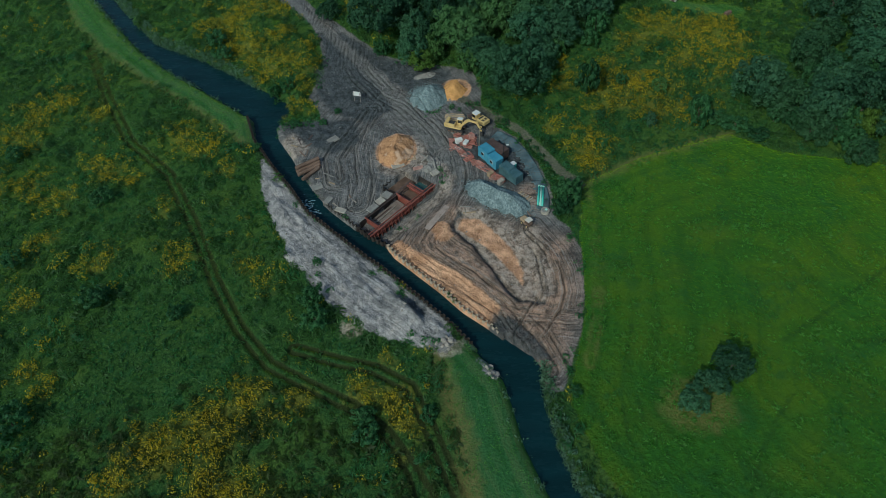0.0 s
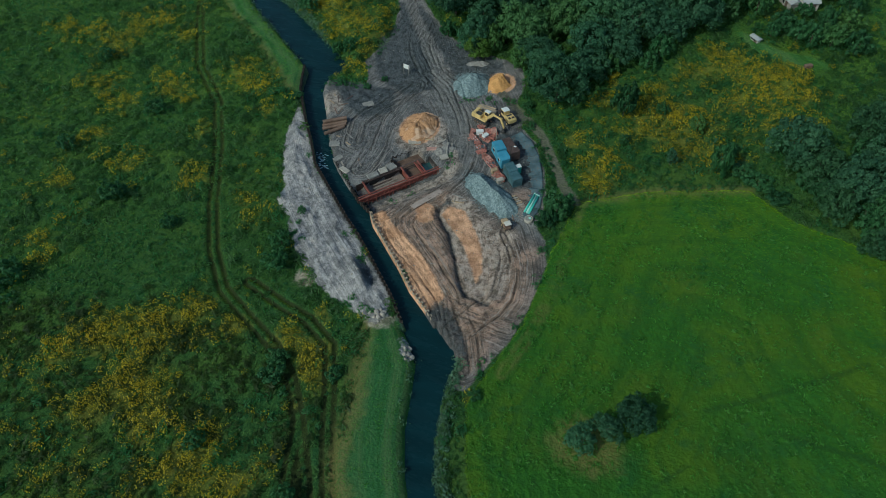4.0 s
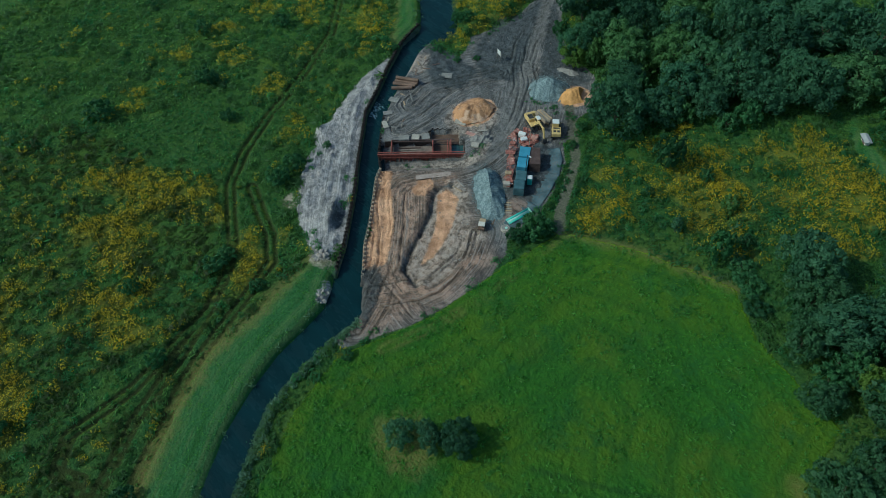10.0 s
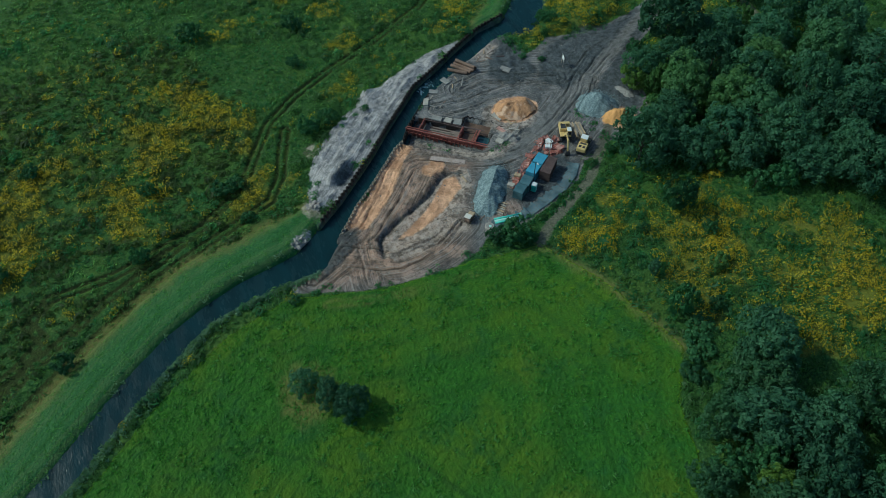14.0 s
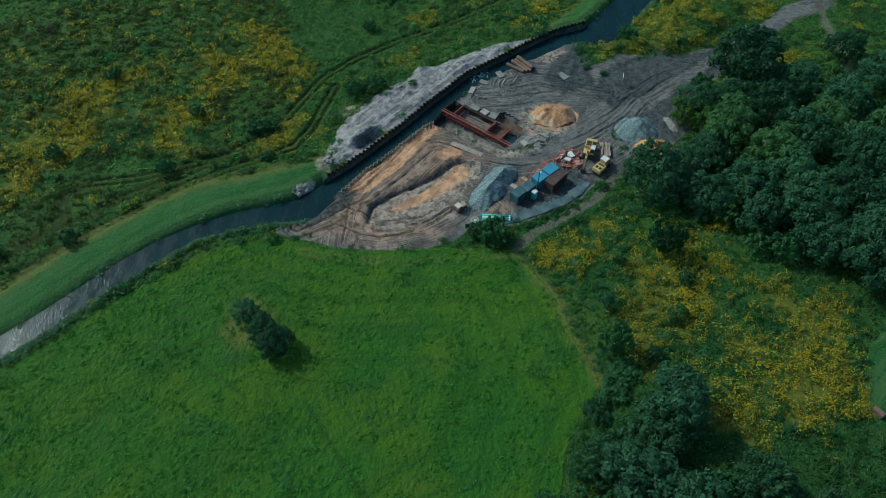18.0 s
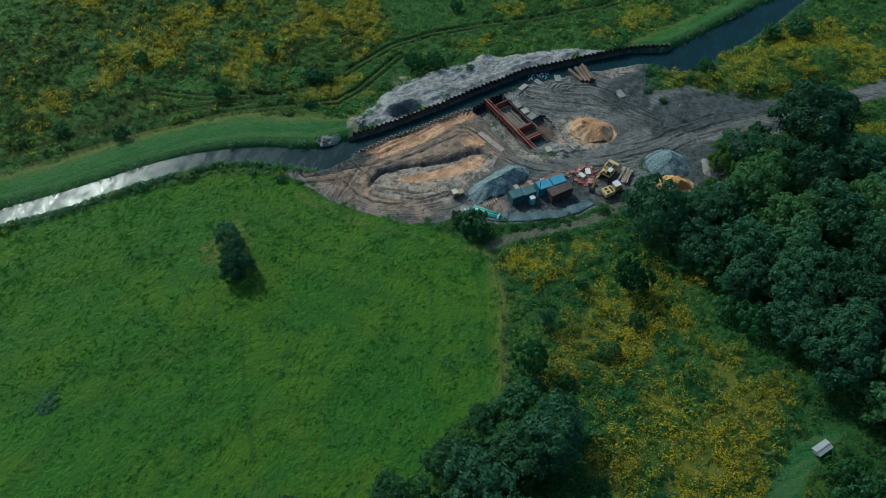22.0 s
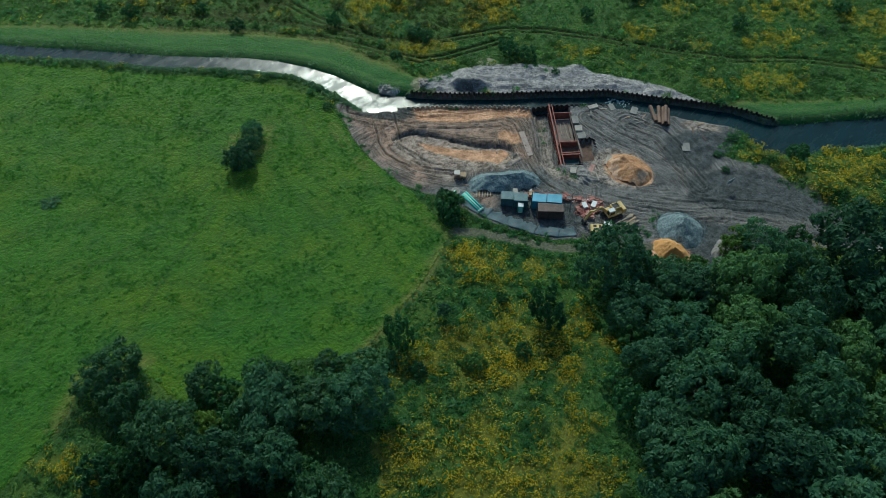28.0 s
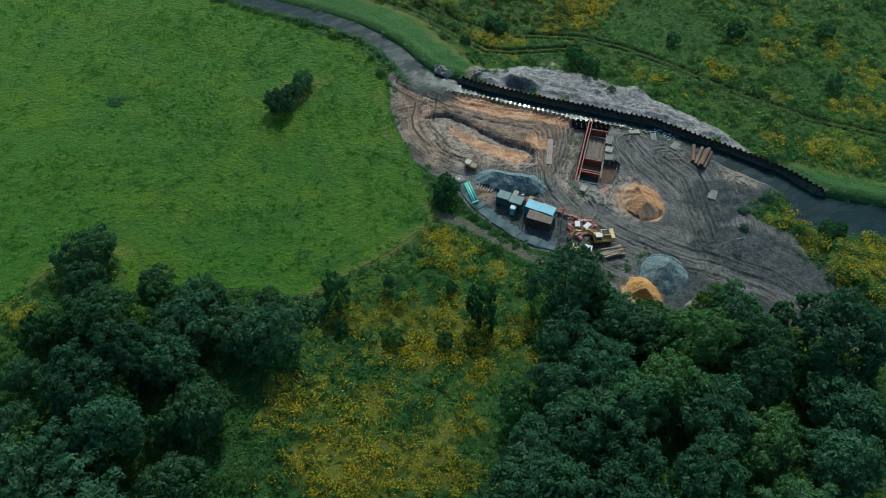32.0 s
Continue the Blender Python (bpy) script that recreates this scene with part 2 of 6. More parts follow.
    g = mixc(t, ramp(t, thin, 0.46, 0.34, 0, 0.4), g, (0.44, 0.405, 0.375))
    g = mixc(t, ramp(t, crumb, 0.55, 0.70, 0, 0.3), g, (0.06, 0.056, 0.055))
    g = mixc(t, ramp(t, crumb, 0.44, 0.33, 0, 0.35), g, (0.46, 0.42, 0.385))
    g = mixc(t, 1.0, g, (1.38, 1.39, 1.46), "MULTIPLY")
    c = mixc(t, mask("m_spoil", 0.8), c, g)
    # dark mud; same colour paints shade at the wall foot, trench and mound
    k = mixc(t, ramp(t, mott, 0.38, 0.62), (0.095, 0.106, 0.118), (0.038, 0.043, 0.050))
    c = mixc(t, maths(t, "MULTIPLY", mask("m_mud", 1.0, 0.2), 0.85), c, k)
    q = mixc(t, ramp(t, n_fine, 0.3, 0.7), (0.070, 0.070, 0.054), (0.155, 0.145, 0.118))
    c = mixc(t, mask("m_path", 0.9, 0.15), c, q)
    c = mixc(t, ramp(t, n_grit, 0.5, 0.8, 0, 0.25), c, (0.03, 0.035, 0.025))
    t.links.new(c, p.inputs["Base Color"])
    p.inputs["Roughness"].default_value = 0.58
    t.links.new(maths(t, "ADD", maths(t, "MULTIPLY", mask("m_field", 0.7), 0.1), 0.1), p.inputs["Specular IOR Level"])
    p.inputs["Specular Tint"].default_value = (0.78, 0.95, 0.05, 1)
    t.links.new(maths(t, "SUBTRACT", maths(t, "ADD", 0.35, maths(t, "MULTIPLY", mask("m_field", 0.7), 0.25)), maths(t, "MULTIPLY", maths(t, "MAXIMUM", mask("m_dirt", 0.55), mask("m_spoil", 1.3)), 0.35)), p.inputs["Sheen Weight"])
    p.inputs["Sheen Tint"].default_value = (0.50, 0.85, 0.01, 1)
    p.inputs["Sheen Roughness"].default_value = 0.4
    clump = maths(t, "MULTIPLY", noise_at(t, pos, 0.95, 2.5), mask("m_field", 0.7))
    hgt = maths(t, "ADD", maths(t, "MULTIPLY", n_fine, 0.6), maths(t, "ADD", maths(t, "MULTIPLY", blade, 0.75), maths(t, "ADD", maths(t, "MULTIPLY", maths(t, "MULTIPLY", maths(t, "ADD", streak, thin), at("m_dirt").outputs["Fac"]), 0.4), maths(t, "MULTIPLY", maths(t, "MULTIPLY", crumb, maths(t, "MAXIMUM", at("m_dirt").outputs["Fac"], at("m_spoil").outputs["Fac"])), 0.7))))
    hgt = maths(t, "ADD", hgt, maths(t, "MULTIPLY", clump, 1.3))
    b = nd(t, "ShaderNodeBump", {"Height": hgt, "Strength": 0.9, "Distance": 0.42})
    t.links.new(b.outputs[0], p.inputs["Normal"])
    return m


def water_material():
    m, t, p = material("canal_water")
    pos = nd(t, "ShaderNodeTexCoord").outputs["Object"]
    stretch = nd(t, "ShaderNodeMapping", {0: pos, 2: (0, 0, radians(50)), 3: (0.55, 1.6, 1.0)}).outputs[0]
    a, b2 = noise_at(t, stretch, 1.5, 5.0, 0.62), noise_at(t, stretch, 0.16, 3.0)
    c = mixc(t, ramp(t, b2, 0.3, 0.7), (0.005, 0.021, 0.025), (0.007, 0.030, 0.036))
    t.links.new(c, p.inputs["Base Color"])
    t.links.new(ramp(t, noise_at(t, stretch, 0.35, 4.0, 0.65), 0.4, 0.62, 0.12, 0.34), p.inputs["Roughness"])
    p.inputs["IOR"].default_value = 1.33
    p.inputs["Specular IOR Level"].default_value = 0.34
    calm = ramp(t, noise_at(t, pos, 0.12, 3.0), 0.4, 0.6, 0.35, 1.0)
    b = nd(t, "ShaderNodeBump", {"Height": maths(t, "MULTIPLY", a, calm), "Strength": 0.6, "Distance": 0.11})
    t.links.new(b.outputs[0], p.inputs["Normal"])
    return m


def gravel_material(name, lo, hi, scale=5.0, pale=None):
    m, t, p = material(name)
    pos = nd(t, "ShaderNodeTexCoord").outputs["Object"]
    v = nd(t, "ShaderNodeTexVoronoi", {"Vector": pos, "Scale": scale})
    big = noise_at(t, pos, 0.6, 4.0)
    c = mixc(t, v.outputs["Color"], lo, hi)
    c = mixc(t, ramp(t, big, 0.45, 0.66, 0, 0.6), c, [x * 0.72 for x in lo])
    c = mixc(t, ramp(t, noise_at(t, pos, 1.3, 5.0, 0.7), 0.54, 0.66, 0, 0.4), c, [min(1, x * 1.15) for x in hi])
    if pale:
        c = mixc(t, ramp(t, noise_at(t, pos, 0.33, 4.0, 0.6), 0.52, 0.62, 0, 0.5), c, pale)
    t.links.new(c, p.inputs["Base Color"])
    p.inputs["Roughness"].default_value = 0.9
    p.inputs["Specular IOR Level"].default_value = 0.2
    h = maths(t, "ADD", v.outputs["Distance"], maths(t, "MULTIPLY", big, 1.5))
    t.links.new(nd(t, "ShaderNodeBump", {"Height": h, "Strength": 0.45, "Distance": 0.12}).outputs[0], p.inputs["Normal"])
    return m


GROUND, WATER = ground_material(), water_material()
RUST = simple("rusty_sheet_steel", (0.062, 0.050, 0.044), 0.75, 0.35, 0.4, (0.05, 0.035, 0.03), 0.5, 0.8)
DUSTY = simple("dusty_sheet_steel", (0.50, 0.41, 0.31), 0.85, 0.0, 0.3, (0.16, 0.09, 0.06), 0.4, 0.8)
RED = simple("red_oxide_paint", (0.27, 0.075, 0.055), 0.6, 0.1, 0.35, (0.14, 0.08, 0.06), 0.45, 0.9)
CONCRETE = simple("weathered_concrete", (0.29, 0.27, 0.245), 0.9, 0, 0.3, (0.14, 0.12, 0.10), 0.55, 0.7)
PALE = simple("pale_concrete", (0.44, 0.39, 0.33), 0.85, 0, 0.25, (0.2, 0.16, 0.12), 0.5, 0.7)
BROWN_SOIL = simple("brown_wet_soil", (0.14, 0.085, 0.06), 0.9, 0, 0.4, (0.07, 0.05, 0.04), 0.5, 0.6, 0.6)
MUDDY = simple("muddy_concrete", (0.24, 0.19, 0.165), 0.9, 0, 0.35, (0.11, 0.085, 0.07), 0.6, 0.6)
TRACK_MAT = simple("worn_track_mat", (0.43, 0.335, 0.285), 0.85, 0, 0.3, (0.18, 0.14, 0.12), 0.5, 0.8)
BLUE = simple("blue_painted_steel", (0.085, 0.31, 0.44), 0.45, 0.1, 0.2, (0.12, 0.14, 0.15), 0.3, 0.7)
BLUE_DARK = simple("slate_blue_steel", (0.07, 0.145, 0.165), 0.5, 0.1, 0.3, (0.14, 0.13, 0.12), 0.3, 0.7)
BROWN = simple("brown_painted_steel", (0.10, 0.062, 0.052), 0.55, 0.1, 0.25, (0.16, 0.13, 0.12), 0.3, 0.7)
YELLOW = simple("yellow_machine_paint", (0.66, 0.47, 0.19), 0.5, 0.05, 0.15, (0.2, 0.14, 0.08), 0.35, 1.2)
BLACK = simple("black_rubber_and_steel", (0.035, 0.035, 0.037), 0.7, 0.1, 0.3, (0.12, 0.1, 0.08), 0.4, 1.5)
GLASS = simple("dark_cab_glass", (0.015, 0.02, 0.024), 0.12, 0, 0.2, (0.05, 0.05, 0.05), 0.1, 1.0, 0.02, 0.6)
WHITE = simple("white_plastic", (0.72, 0.72, 0.70), 0.5, 0, 0.08, (0.3, 0.28, 0.25), 0.25, 1.0)
MINT = simple("mint_green_plastic", (0.10, 0.50, 0.41), 0.4, 0, 0.12, (0.3, 0.3, 0.27), 0.2, 1.0)
MINT_PALE = simple("pale_mint_plastic", (0.42, 0.70, 0.60), 0.4, 0, 0.12, (0.35, 0.33, 0.28), 0.25, 1.0)
TIMBER = simple("sawn_timber", (0.46, 0.33, 0.20), 0.8, 0, 0.3, (0.2, 0.15, 0.1), 0.35, 1.2)
GREY_WOOD = simple("weathered_board", (0.33, 0.28, 0.23), 0.85, 0, 0.3, (0.16, 0.13, 0.1), 0.35, 1.2)
PIPE_RUST = simple("rusted_pipe_steel", (0.23, 0.145, 0.105), 0.8, 0.2, 0.35, (0.11, 0.09, 0.08), 0.4, 0.8)
FABRIC = simple("blue_grey_ground_fabric", (0.085, 0.135, 0.155), 0.8, 0, 0.45, (0.12, 0.11, 0.095), 0.75, 0.35, 0.6)
FORM_RED = simple("red_formwork_paint", (0.38, 0.135, 0.105), 0.65, 0.05, 0.35, (0.28, 0.2, 0.17), 0.5, 1.3)
FORM_PINK = simple("faded_pink_panel", (0.50, 0.27, 0.22), 0.8, 0, 0.3, (0.3, 0.25, 0.2), 0.4, 1.3)
BARK = simple("grey_brown_bark", (0.12, 0.095, 0.07), 0.95, 0, 0.35, (0.05, 0.05, 0.04), 0.4, 2.0, 0.6)
ROOF_RED = simple("red_tile_roof", (0.36, 0.12, 0.08), 0.85, 0, 0.3, (0.12, 0.08, 0.06), 0.4, 1.0)
ROOF_GREY = simple("grey_sheet_roof", (0.40, 0.40, 0.40), 0.7, 0, 0.2, (0.2, 0.18, 0.16), 0.4, 0.7)
PLASTER = simple("cream_plaster", (0.62, 0.57, 0.50), 0.9, 0, 0.12, (0.3, 0.27, 0.23), 0.3, 0.7)
GRAVEL = gravel_material("blue_grey_crushed_stone", (0.075, 0.110, 0.118), (0.285, 0.345, 0.35), 4.0)
SAND = gravel_material("yellow_sand", (0.36, 0.175, 0.085), (0.60, 0.335, 0.175), 9.0, (0.74, 0.54, 0.40))
ORANGE = gravel_material("orange_sand", (0.52, 0.255, 0.085), (0.66, 0.36, 0.14), 9.0)
STONE = simple("grey_rubble_stone", (0.25, 0.23, 0.21), 0.9, 0, 0.3, (0.15, 0.14, 0.13), 0.4, 1.5, 0.5)
PALE_STONE = simple("pale_broken_stone", (0.37, 0.32, 0.28), 0.9, 0, 0.35, (0.2, 0.16, 0.13), 0.4, 1.5, 0.5)
FOAM = simple("pale_water_foam", (0.30, 0.42, 0.44), 0.5, 0, 0.3, (0.1, 0.18, 0.2), 0.4, 3.0)
POOL = simple("murky_green_water", (0.045, 0.105, 0.105), 0.12, 0, 0.2, (0.03, 0.06, 0.06), 0.3, 0.5, 0.05, 0.6)
LEAF_TREE = leafy("tree_leaves", (0.032, 0.092, 0.048), (0.118, 0.240, 0.124), (0.12, 0.22, 0.06), 0.42, 0.12)
LEAF_WILLOW = leafy("silvery_leaves", (0.026, 0.080, 0.034), (0.088, 0.182, 0.080), None, 0.42)
LEAF_BUSH = leafy("bush_leaves", (0.026, 0.088, 0.036), (0.085, 0.200, 0.068), (0.11, 0.20, 0.05), 0.36)
LEAF_BRIGHT = leafy("yellow_green_leaves", (0.060, 0.125, 0.020), (0.17, 0.27, 0.05), None, 0.4)
HERB = leafy("meadow_leaves", (0.050, 0.126, 0.046), (0.185, 0.320, 0.118), None, 0.78, 0.5)
HERB_OLIVE = leafy("olive_herb_leaves", (0.036, 0.074, 0.024), (0.150, 0.205, 0.066), None, 0.78, 0.5)
HERB_LUSH = leafy("lush_nettle_leaves", (0.040, 0.148, 0.062), (0.150, 0.340, 0.145), None, 0.78, 0.5)
BLOOM = leafy("goldenrod_bloom", (0.21, 0.225, 0.036), (0.90, 0.67, 0.056), None, 0.66)
REED = leafy("reed_blades", (0.085, 0.165, 0.105), (0.20, 0.31, 0.21))
TURF = leafy("turf_blades", (0.066, 0.195, 0.036), (0.150, 0.330, 0.058), None, 0.6, 0.4)

# ---- mesh helpers ----


def mesh_from(name, verts, faces, mats, smooth=False):
    """A mesh from arrays of vertices and of triangles or quads."""
    me = bpy.data.meshes.new(name)
    verts, faces = np.asarray(verts, np.float32), np.asarray(faces, np.int32)
    k = faces.shape[1]
    me.vertices.add(len(verts))
    me.vertices.foreach_set("co", verts.ravel())
    me.loops.add(faces.size)
    me.loops.foreach_set("vertex_index", faces.ravel())
    me.polygons.add(len(faces))
    me.polygons.foreach_set("loop_start", np.arange(0, faces.size, k, dtype=np.int32))
    me.polygons.foreach_set("loop_total", np.full(len(faces), k, np.int32))
    me.polygons.foreach_set("use_smooth", np.full(len(faces), smooth))
    for m in mats if isinstance(mats, (list, tuple)) else [mats]:
        me.materials.append(m)
    me.update(calc_edges=True)
    me.validate()
    return me


def part(name, bm, mat, parent=None, label="", smooth=False):
    """Links a bmesh as one mesh object under a thing or a part."""
    me = bpy.data.meshes.new(name)
    bm.normal_update()
    bm.to_mesh(me)
    bm.free()
    me.materials.append(mat)
    if smooth:
        me.polygons.foreach_set("use_smooth", [True] * len(me.polygons))
    ob = new(name, me)
    if parent: ob.parent = parent
    return tagged(ob, label)


def shared(name, me, parent, m, label=""):
    ob = new(name, me)
    ob.parent = parent
    ob.matrix_basis = m
    return tagged(ob, label)


def thing(name, m, label, category, group="", kind=""):
    ob = new(name)
    ob.matrix_basis = m
    return tagged(ob, label, category, group, kind)


def box(c, s, rot=(0, 0, 0), bevel=0.03, bm=None):
    bm = bm or bmesh.new()
    r = bmesh.ops.create_cube(bm, size=1.0, matrix=pose(*c, *rot) @ Matrix.Diagonal((*s, 1)))
    if bevel:
        es = list({e for v in r["verts"] for e in v.link_edges})
        bmesh.ops.bevel(bm, geom=es, offset=min(bevel, min(s) * 0.3), segments=1, affect="EDGES")
    return bm


def rod(a, b, r, seg=10, r2=None, bm=None, caps=True):
    bm = bm or bmesh.new()
    a, b = Vector(a), Vector(b)
    m = Matrix.Translation((a + b) / 2) @ (b - a).to_track_quat("Z", "Y").to_matrix().to_4x4()
    bmesh.ops.create_cone(bm, cap_ends=caps, segments=seg, radius1=r, radius2=r if r2 is None else r2, depth=(b - a).length, matrix=m)
    return bm


def prism(outline, z0, z1, bevel=0.0, bm=None, axis="z"):
    """A plan outline drawn up from z0 to z1; axis 'y': an outline in x and z drawn along y."""
    bm = bm or bmesh.new()
    put = (lambda p, h: (p[0], p[1], h)) if axis == "z" else (lambda p, h: (p[0], h, p[1]))
    lo, hi = [bm.verts.new(put(p, z0)) for p in outline], [bm.verts.new(put(p, z1)) for p in outline]
    n = len(outline)
    fs = [bm.faces.new(lo[::-1]), bm.faces.new(hi)] + [bm.faces.new((lo[i], lo[(i + 1) % n], hi[(i + 1) % n], hi[i])) for i in range(n)]
    bmesh.ops.recalc_face_normals(bm, faces=fs)
    if bevel:
        bmesh.ops.bevel(bm, geom=list({e for f in fs for e in f.edges}), offset=bevel, segments=1, affect="EDGES")
    return bm

# ---- the land: outlines in plan, heights ----
WEST_BANK = [(-200, 332), (-112, 216), (-98, 197), (-87, 183), (-76, 172.3), (-63, 161.8), (-53, 153.5), (-49.4, 149), (-47.3, 141), (-41.2, 131), (-35.7, 123), (-31, 115.4), (-27, 111.5), (-18.5, 103.1), (-12.2, 97.4), (-6.2, 91.3), (0, 84.8), (3.8, 80), (7.3, 76), (10.3, 71.5), (11.8, 65), (13.1, 58.5), (16, 51), (20.5, 42.5), (28, 33), (40, 19.6), (54, 1.2), (69.7, -18.2), (110, -70), (210, -190)]
EAST_BANK = [(-193, 340), (-105.5, 215), (-94.6, 200), (-84.5, 187.3), (-69.8, 178.5), (-60, 171.5), (-50, 163.5), (-43, 157.8), (-40.4, 154.6), (-41.6, 150.3), (-43.4, 146.5), (-42.2, 142), (-37.8, 134.5), (-33.4, 126.5), (-29.8, 120.7), (-25.7, 116), (-17.6, 108), (-13.1, 104.9), (-11.1, 102), (-6.3, 97.2), (-1.6, 92.5), (2.9, 87.4), (7.2, 83.8), (11.4, 79.8), (15.3, 76.5), (16.9, 74), (17, 69), (17.8, 62), (18.7, 57.5), (20.4, 51), (24.5, 45), (30, 37.8), (42.7, 23.5), (56.2, 4.9), (71.7, -13.7), (113, -66), (214, -184)]
FIELD = [(21.5, 67), (27.0, 86), (28.3, 104), (30.6, 119.8), (44, 125.3), (56, 128.4), (65, 130), (74, 122.8), (87, 118.5), (93.3, 116.5), (94.5, 104), (101, 98.5), (110.5, 106.5), (121, 110), (170, 120), (210, 60), (190, -60), (110, -60), (73, -10), (48.5, 22), (34, 39.5), (26, 52.5), (23.2, 60)]
VERGE_UP = [(-185, 318), (-119.9, 213), (-110, 196.5), (-97, 182.2), (-84, 170), (-68.5, 157.5), (-56, 146), (-49.5, 139.5), (-46, 141), (-48, 152), (-62, 163), (-87, 185), (-113, 219), (-175, 310)]
VERGE_DOWN = [(-1.5, 76.5), (1.8, 60.5), (3.5, 48.5), (9.5, 38), (19.5, 24.5), (33, 9.5), (48.8, -10), (65.5, -28), (105, -78), (112, -68), (70, -16), (41, 21), (28, 35), (16.5, 52), (13.5, 60), (12, 70), (6, 78), (2.5, 80)]
SITE = [(17, 68), (20.8, 68.7), (22.8, 74.6), (25.7, 82), (27.2, 90), (28.1, 101), (26.2, 107.5), (23.5, 110.5), (23.6, 119), (21.4, 127.5), (17, 136.5), (12.5, 140.5), (12, 145), (9, 148.5), (9.5, 156), (7.5, 162), (1.5, 165.5), (-8, 168), (-16.5, 173), (-24, 181.5), (-30.5, 190), (-38.5, 199), (-45, 208), (-47.5, 216), (-51, 223), (-56, 220), (-53, 209), (-48, 202.5), (-43, 197), (-38.5, 190.5), (-36, 184), (-33.4, 173.5), (-32.6, 167), (-34.6, 162.4), (-36, 157), (-32.4, 151.5), (-31.5, 147.5), (-38, 147.5), (-43, 147), (-42, 140), (-30, 119), (-12, 101), (12, 78)]
SPOIL = [(-45.5, 136), (-44.4, 131.5), (-43.6, 126), (-42.2, 120.4), (-39.8, 115.5), (-37.6, 110.6), (-35, 106.2), (-35, 102.4), (-33, 100.2), (-29.9, 98.6), (-28, 94.6), (-24.5, 90.4), (-20.5, 86.4), (-16.5, 83.4), (-12.5, 81.4), (-8.5, 80), (-4.8, 78.7), (-1, 77.2), (1.2, 78.8), (0, 84.6), (-6.3, 91), (-18.6, 102.8), (-31.2, 115), (-41.5, 130.5)]
BACKFILL = [(-13.3, 103.8), (-10.6, 105.6), (-7.2, 102.2), (-2, 98.6), (2.6, 95), (6.6, 90.8), (9.2, 87.4), (8.4, 84.6), (7.4, 83.9), (2.7, 87.6), (-1.7, 92.4), (-6.3, 97.2), (-11, 102)]
SOUTH_MUD = [(7.6, 82.4), (9.2, 85.8), (12.6, 84.4), (15, 81.6), (17.2, 78.4), (18.8, 75.6), (16.6, 75.4), (12, 79.6)]
PLOT = [(1.2, 110.8), (1.7, 109), (3.4, 106.8), (5.6, 104.4), (7.0, 101.8), (8.8, 98.4), (10.6, 94.6), (12.7, 91), (14.2, 89.2), (16.2, 88.6), (18.2, 89.0), (18.0, 94), (15.4, 101.5), (12.2, 107.6), (8.5, 112.0), (3.4, 113.4)]
# the dug trench along the plot, with its hooked head
TRENCH = [(3.2, 113.3), (2.0, 112.1), (1.3, 110.6), (1.6, 109.1), (3.4, 106.9), (5.6, 104.5), (7.0, 101.9), (8.8, 98.5), (10.6, 94.7), (12.7, 91.1), (14.2, 89.3), (16.3, 88.9), (18.8, 88.5)]
SANDY = [(2.2, 109.6), (3.4, 111.9), (7, 111.8), (9.3, 108.8), (12.2, 105), (14.2, 100.7), (15.6, 96.2), (15.2, 93.2), (13, 97), (10.1, 101.6), (6.6, 105.6)]
LAWN = [(78, 171), (71.5, 172), (67, 173.5), (61.5, 177), (56.5, 183), (53.5, 190), (56, 192.5), (59.5, 187.5), (63.5, 184), (69, 181), (77, 180), (84, 176)]
PALE_CLAY = [(15.3, 107.2), (19.6, 108.4), (20.2, 102.6), (21.4, 97), (21.2, 91), (18.6, 88.4), (17.6, 93), (14.8, 101), (10.6, 108.2), (7, 111.8), (2, 113.4), (3, 115.6), (7.6, 114.6), (11, 110.6)]
PAN = [(-3.5, 108.5), (-0.5, 105), (1.4, 106.6), (0.2, 110.4), (-2.2, 111.4)]
YARD = [(8, 137.5), (13, 138.5), (19, 128), (21.6, 121.6), (18.4, 121.4), (15.8, 119.4), (13, 121), (8, 129), (3.5, 136.5)]
NORTH_MUD = [(-37, 186), (-33, 177), (-35, 168), (-34, 158), (-29, 151), (-20, 146), (-13, 150), (-18, 160), (-26, 172), (-35, 186)]
EAST_MUD = [(-9, 168), (-17, 173), (-25, 181), (-31, 187), (-29, 182), (-19, 168), (-9, 156), (-4, 149), (0, 158), (2, 164)]
LOG_MUD = [(-42, 147), (-32, 149), (-22, 148), (-20, 138), (-28, 134), (-35, 138)]
GOLD_BANK = [(-32, 149.5), (-36, 155), (-35.4, 162.4), (-33.4, 168), (-34.4, 174), (-39, 182), (-45, 190), (-54, 199), (-62, 196), (-58, 180), (-50, 170), (-43, 161), (-37.5, 152.5)]
HAUL_LANE = [(-52, 219), (-47.5, 204), (-34, 185), (-24, 170), (-15.5, 157), (-7, 147), (-1, 138), (2, 130), (1, 122), (-3, 116.5), (-9, 110.5), (-11, 106.5)]
SITE_LANE = [(2, 131), (2.4, 125), (2, 121.5), (-0.6, 116.4), (-5.0, 109), (-6.4, 105.6), (-5, 102.4), (-0.6, 98.4), (3.4, 94.6), (7.6, 90.4), (11.4, 86.2), (16, 80), (19, 73)]
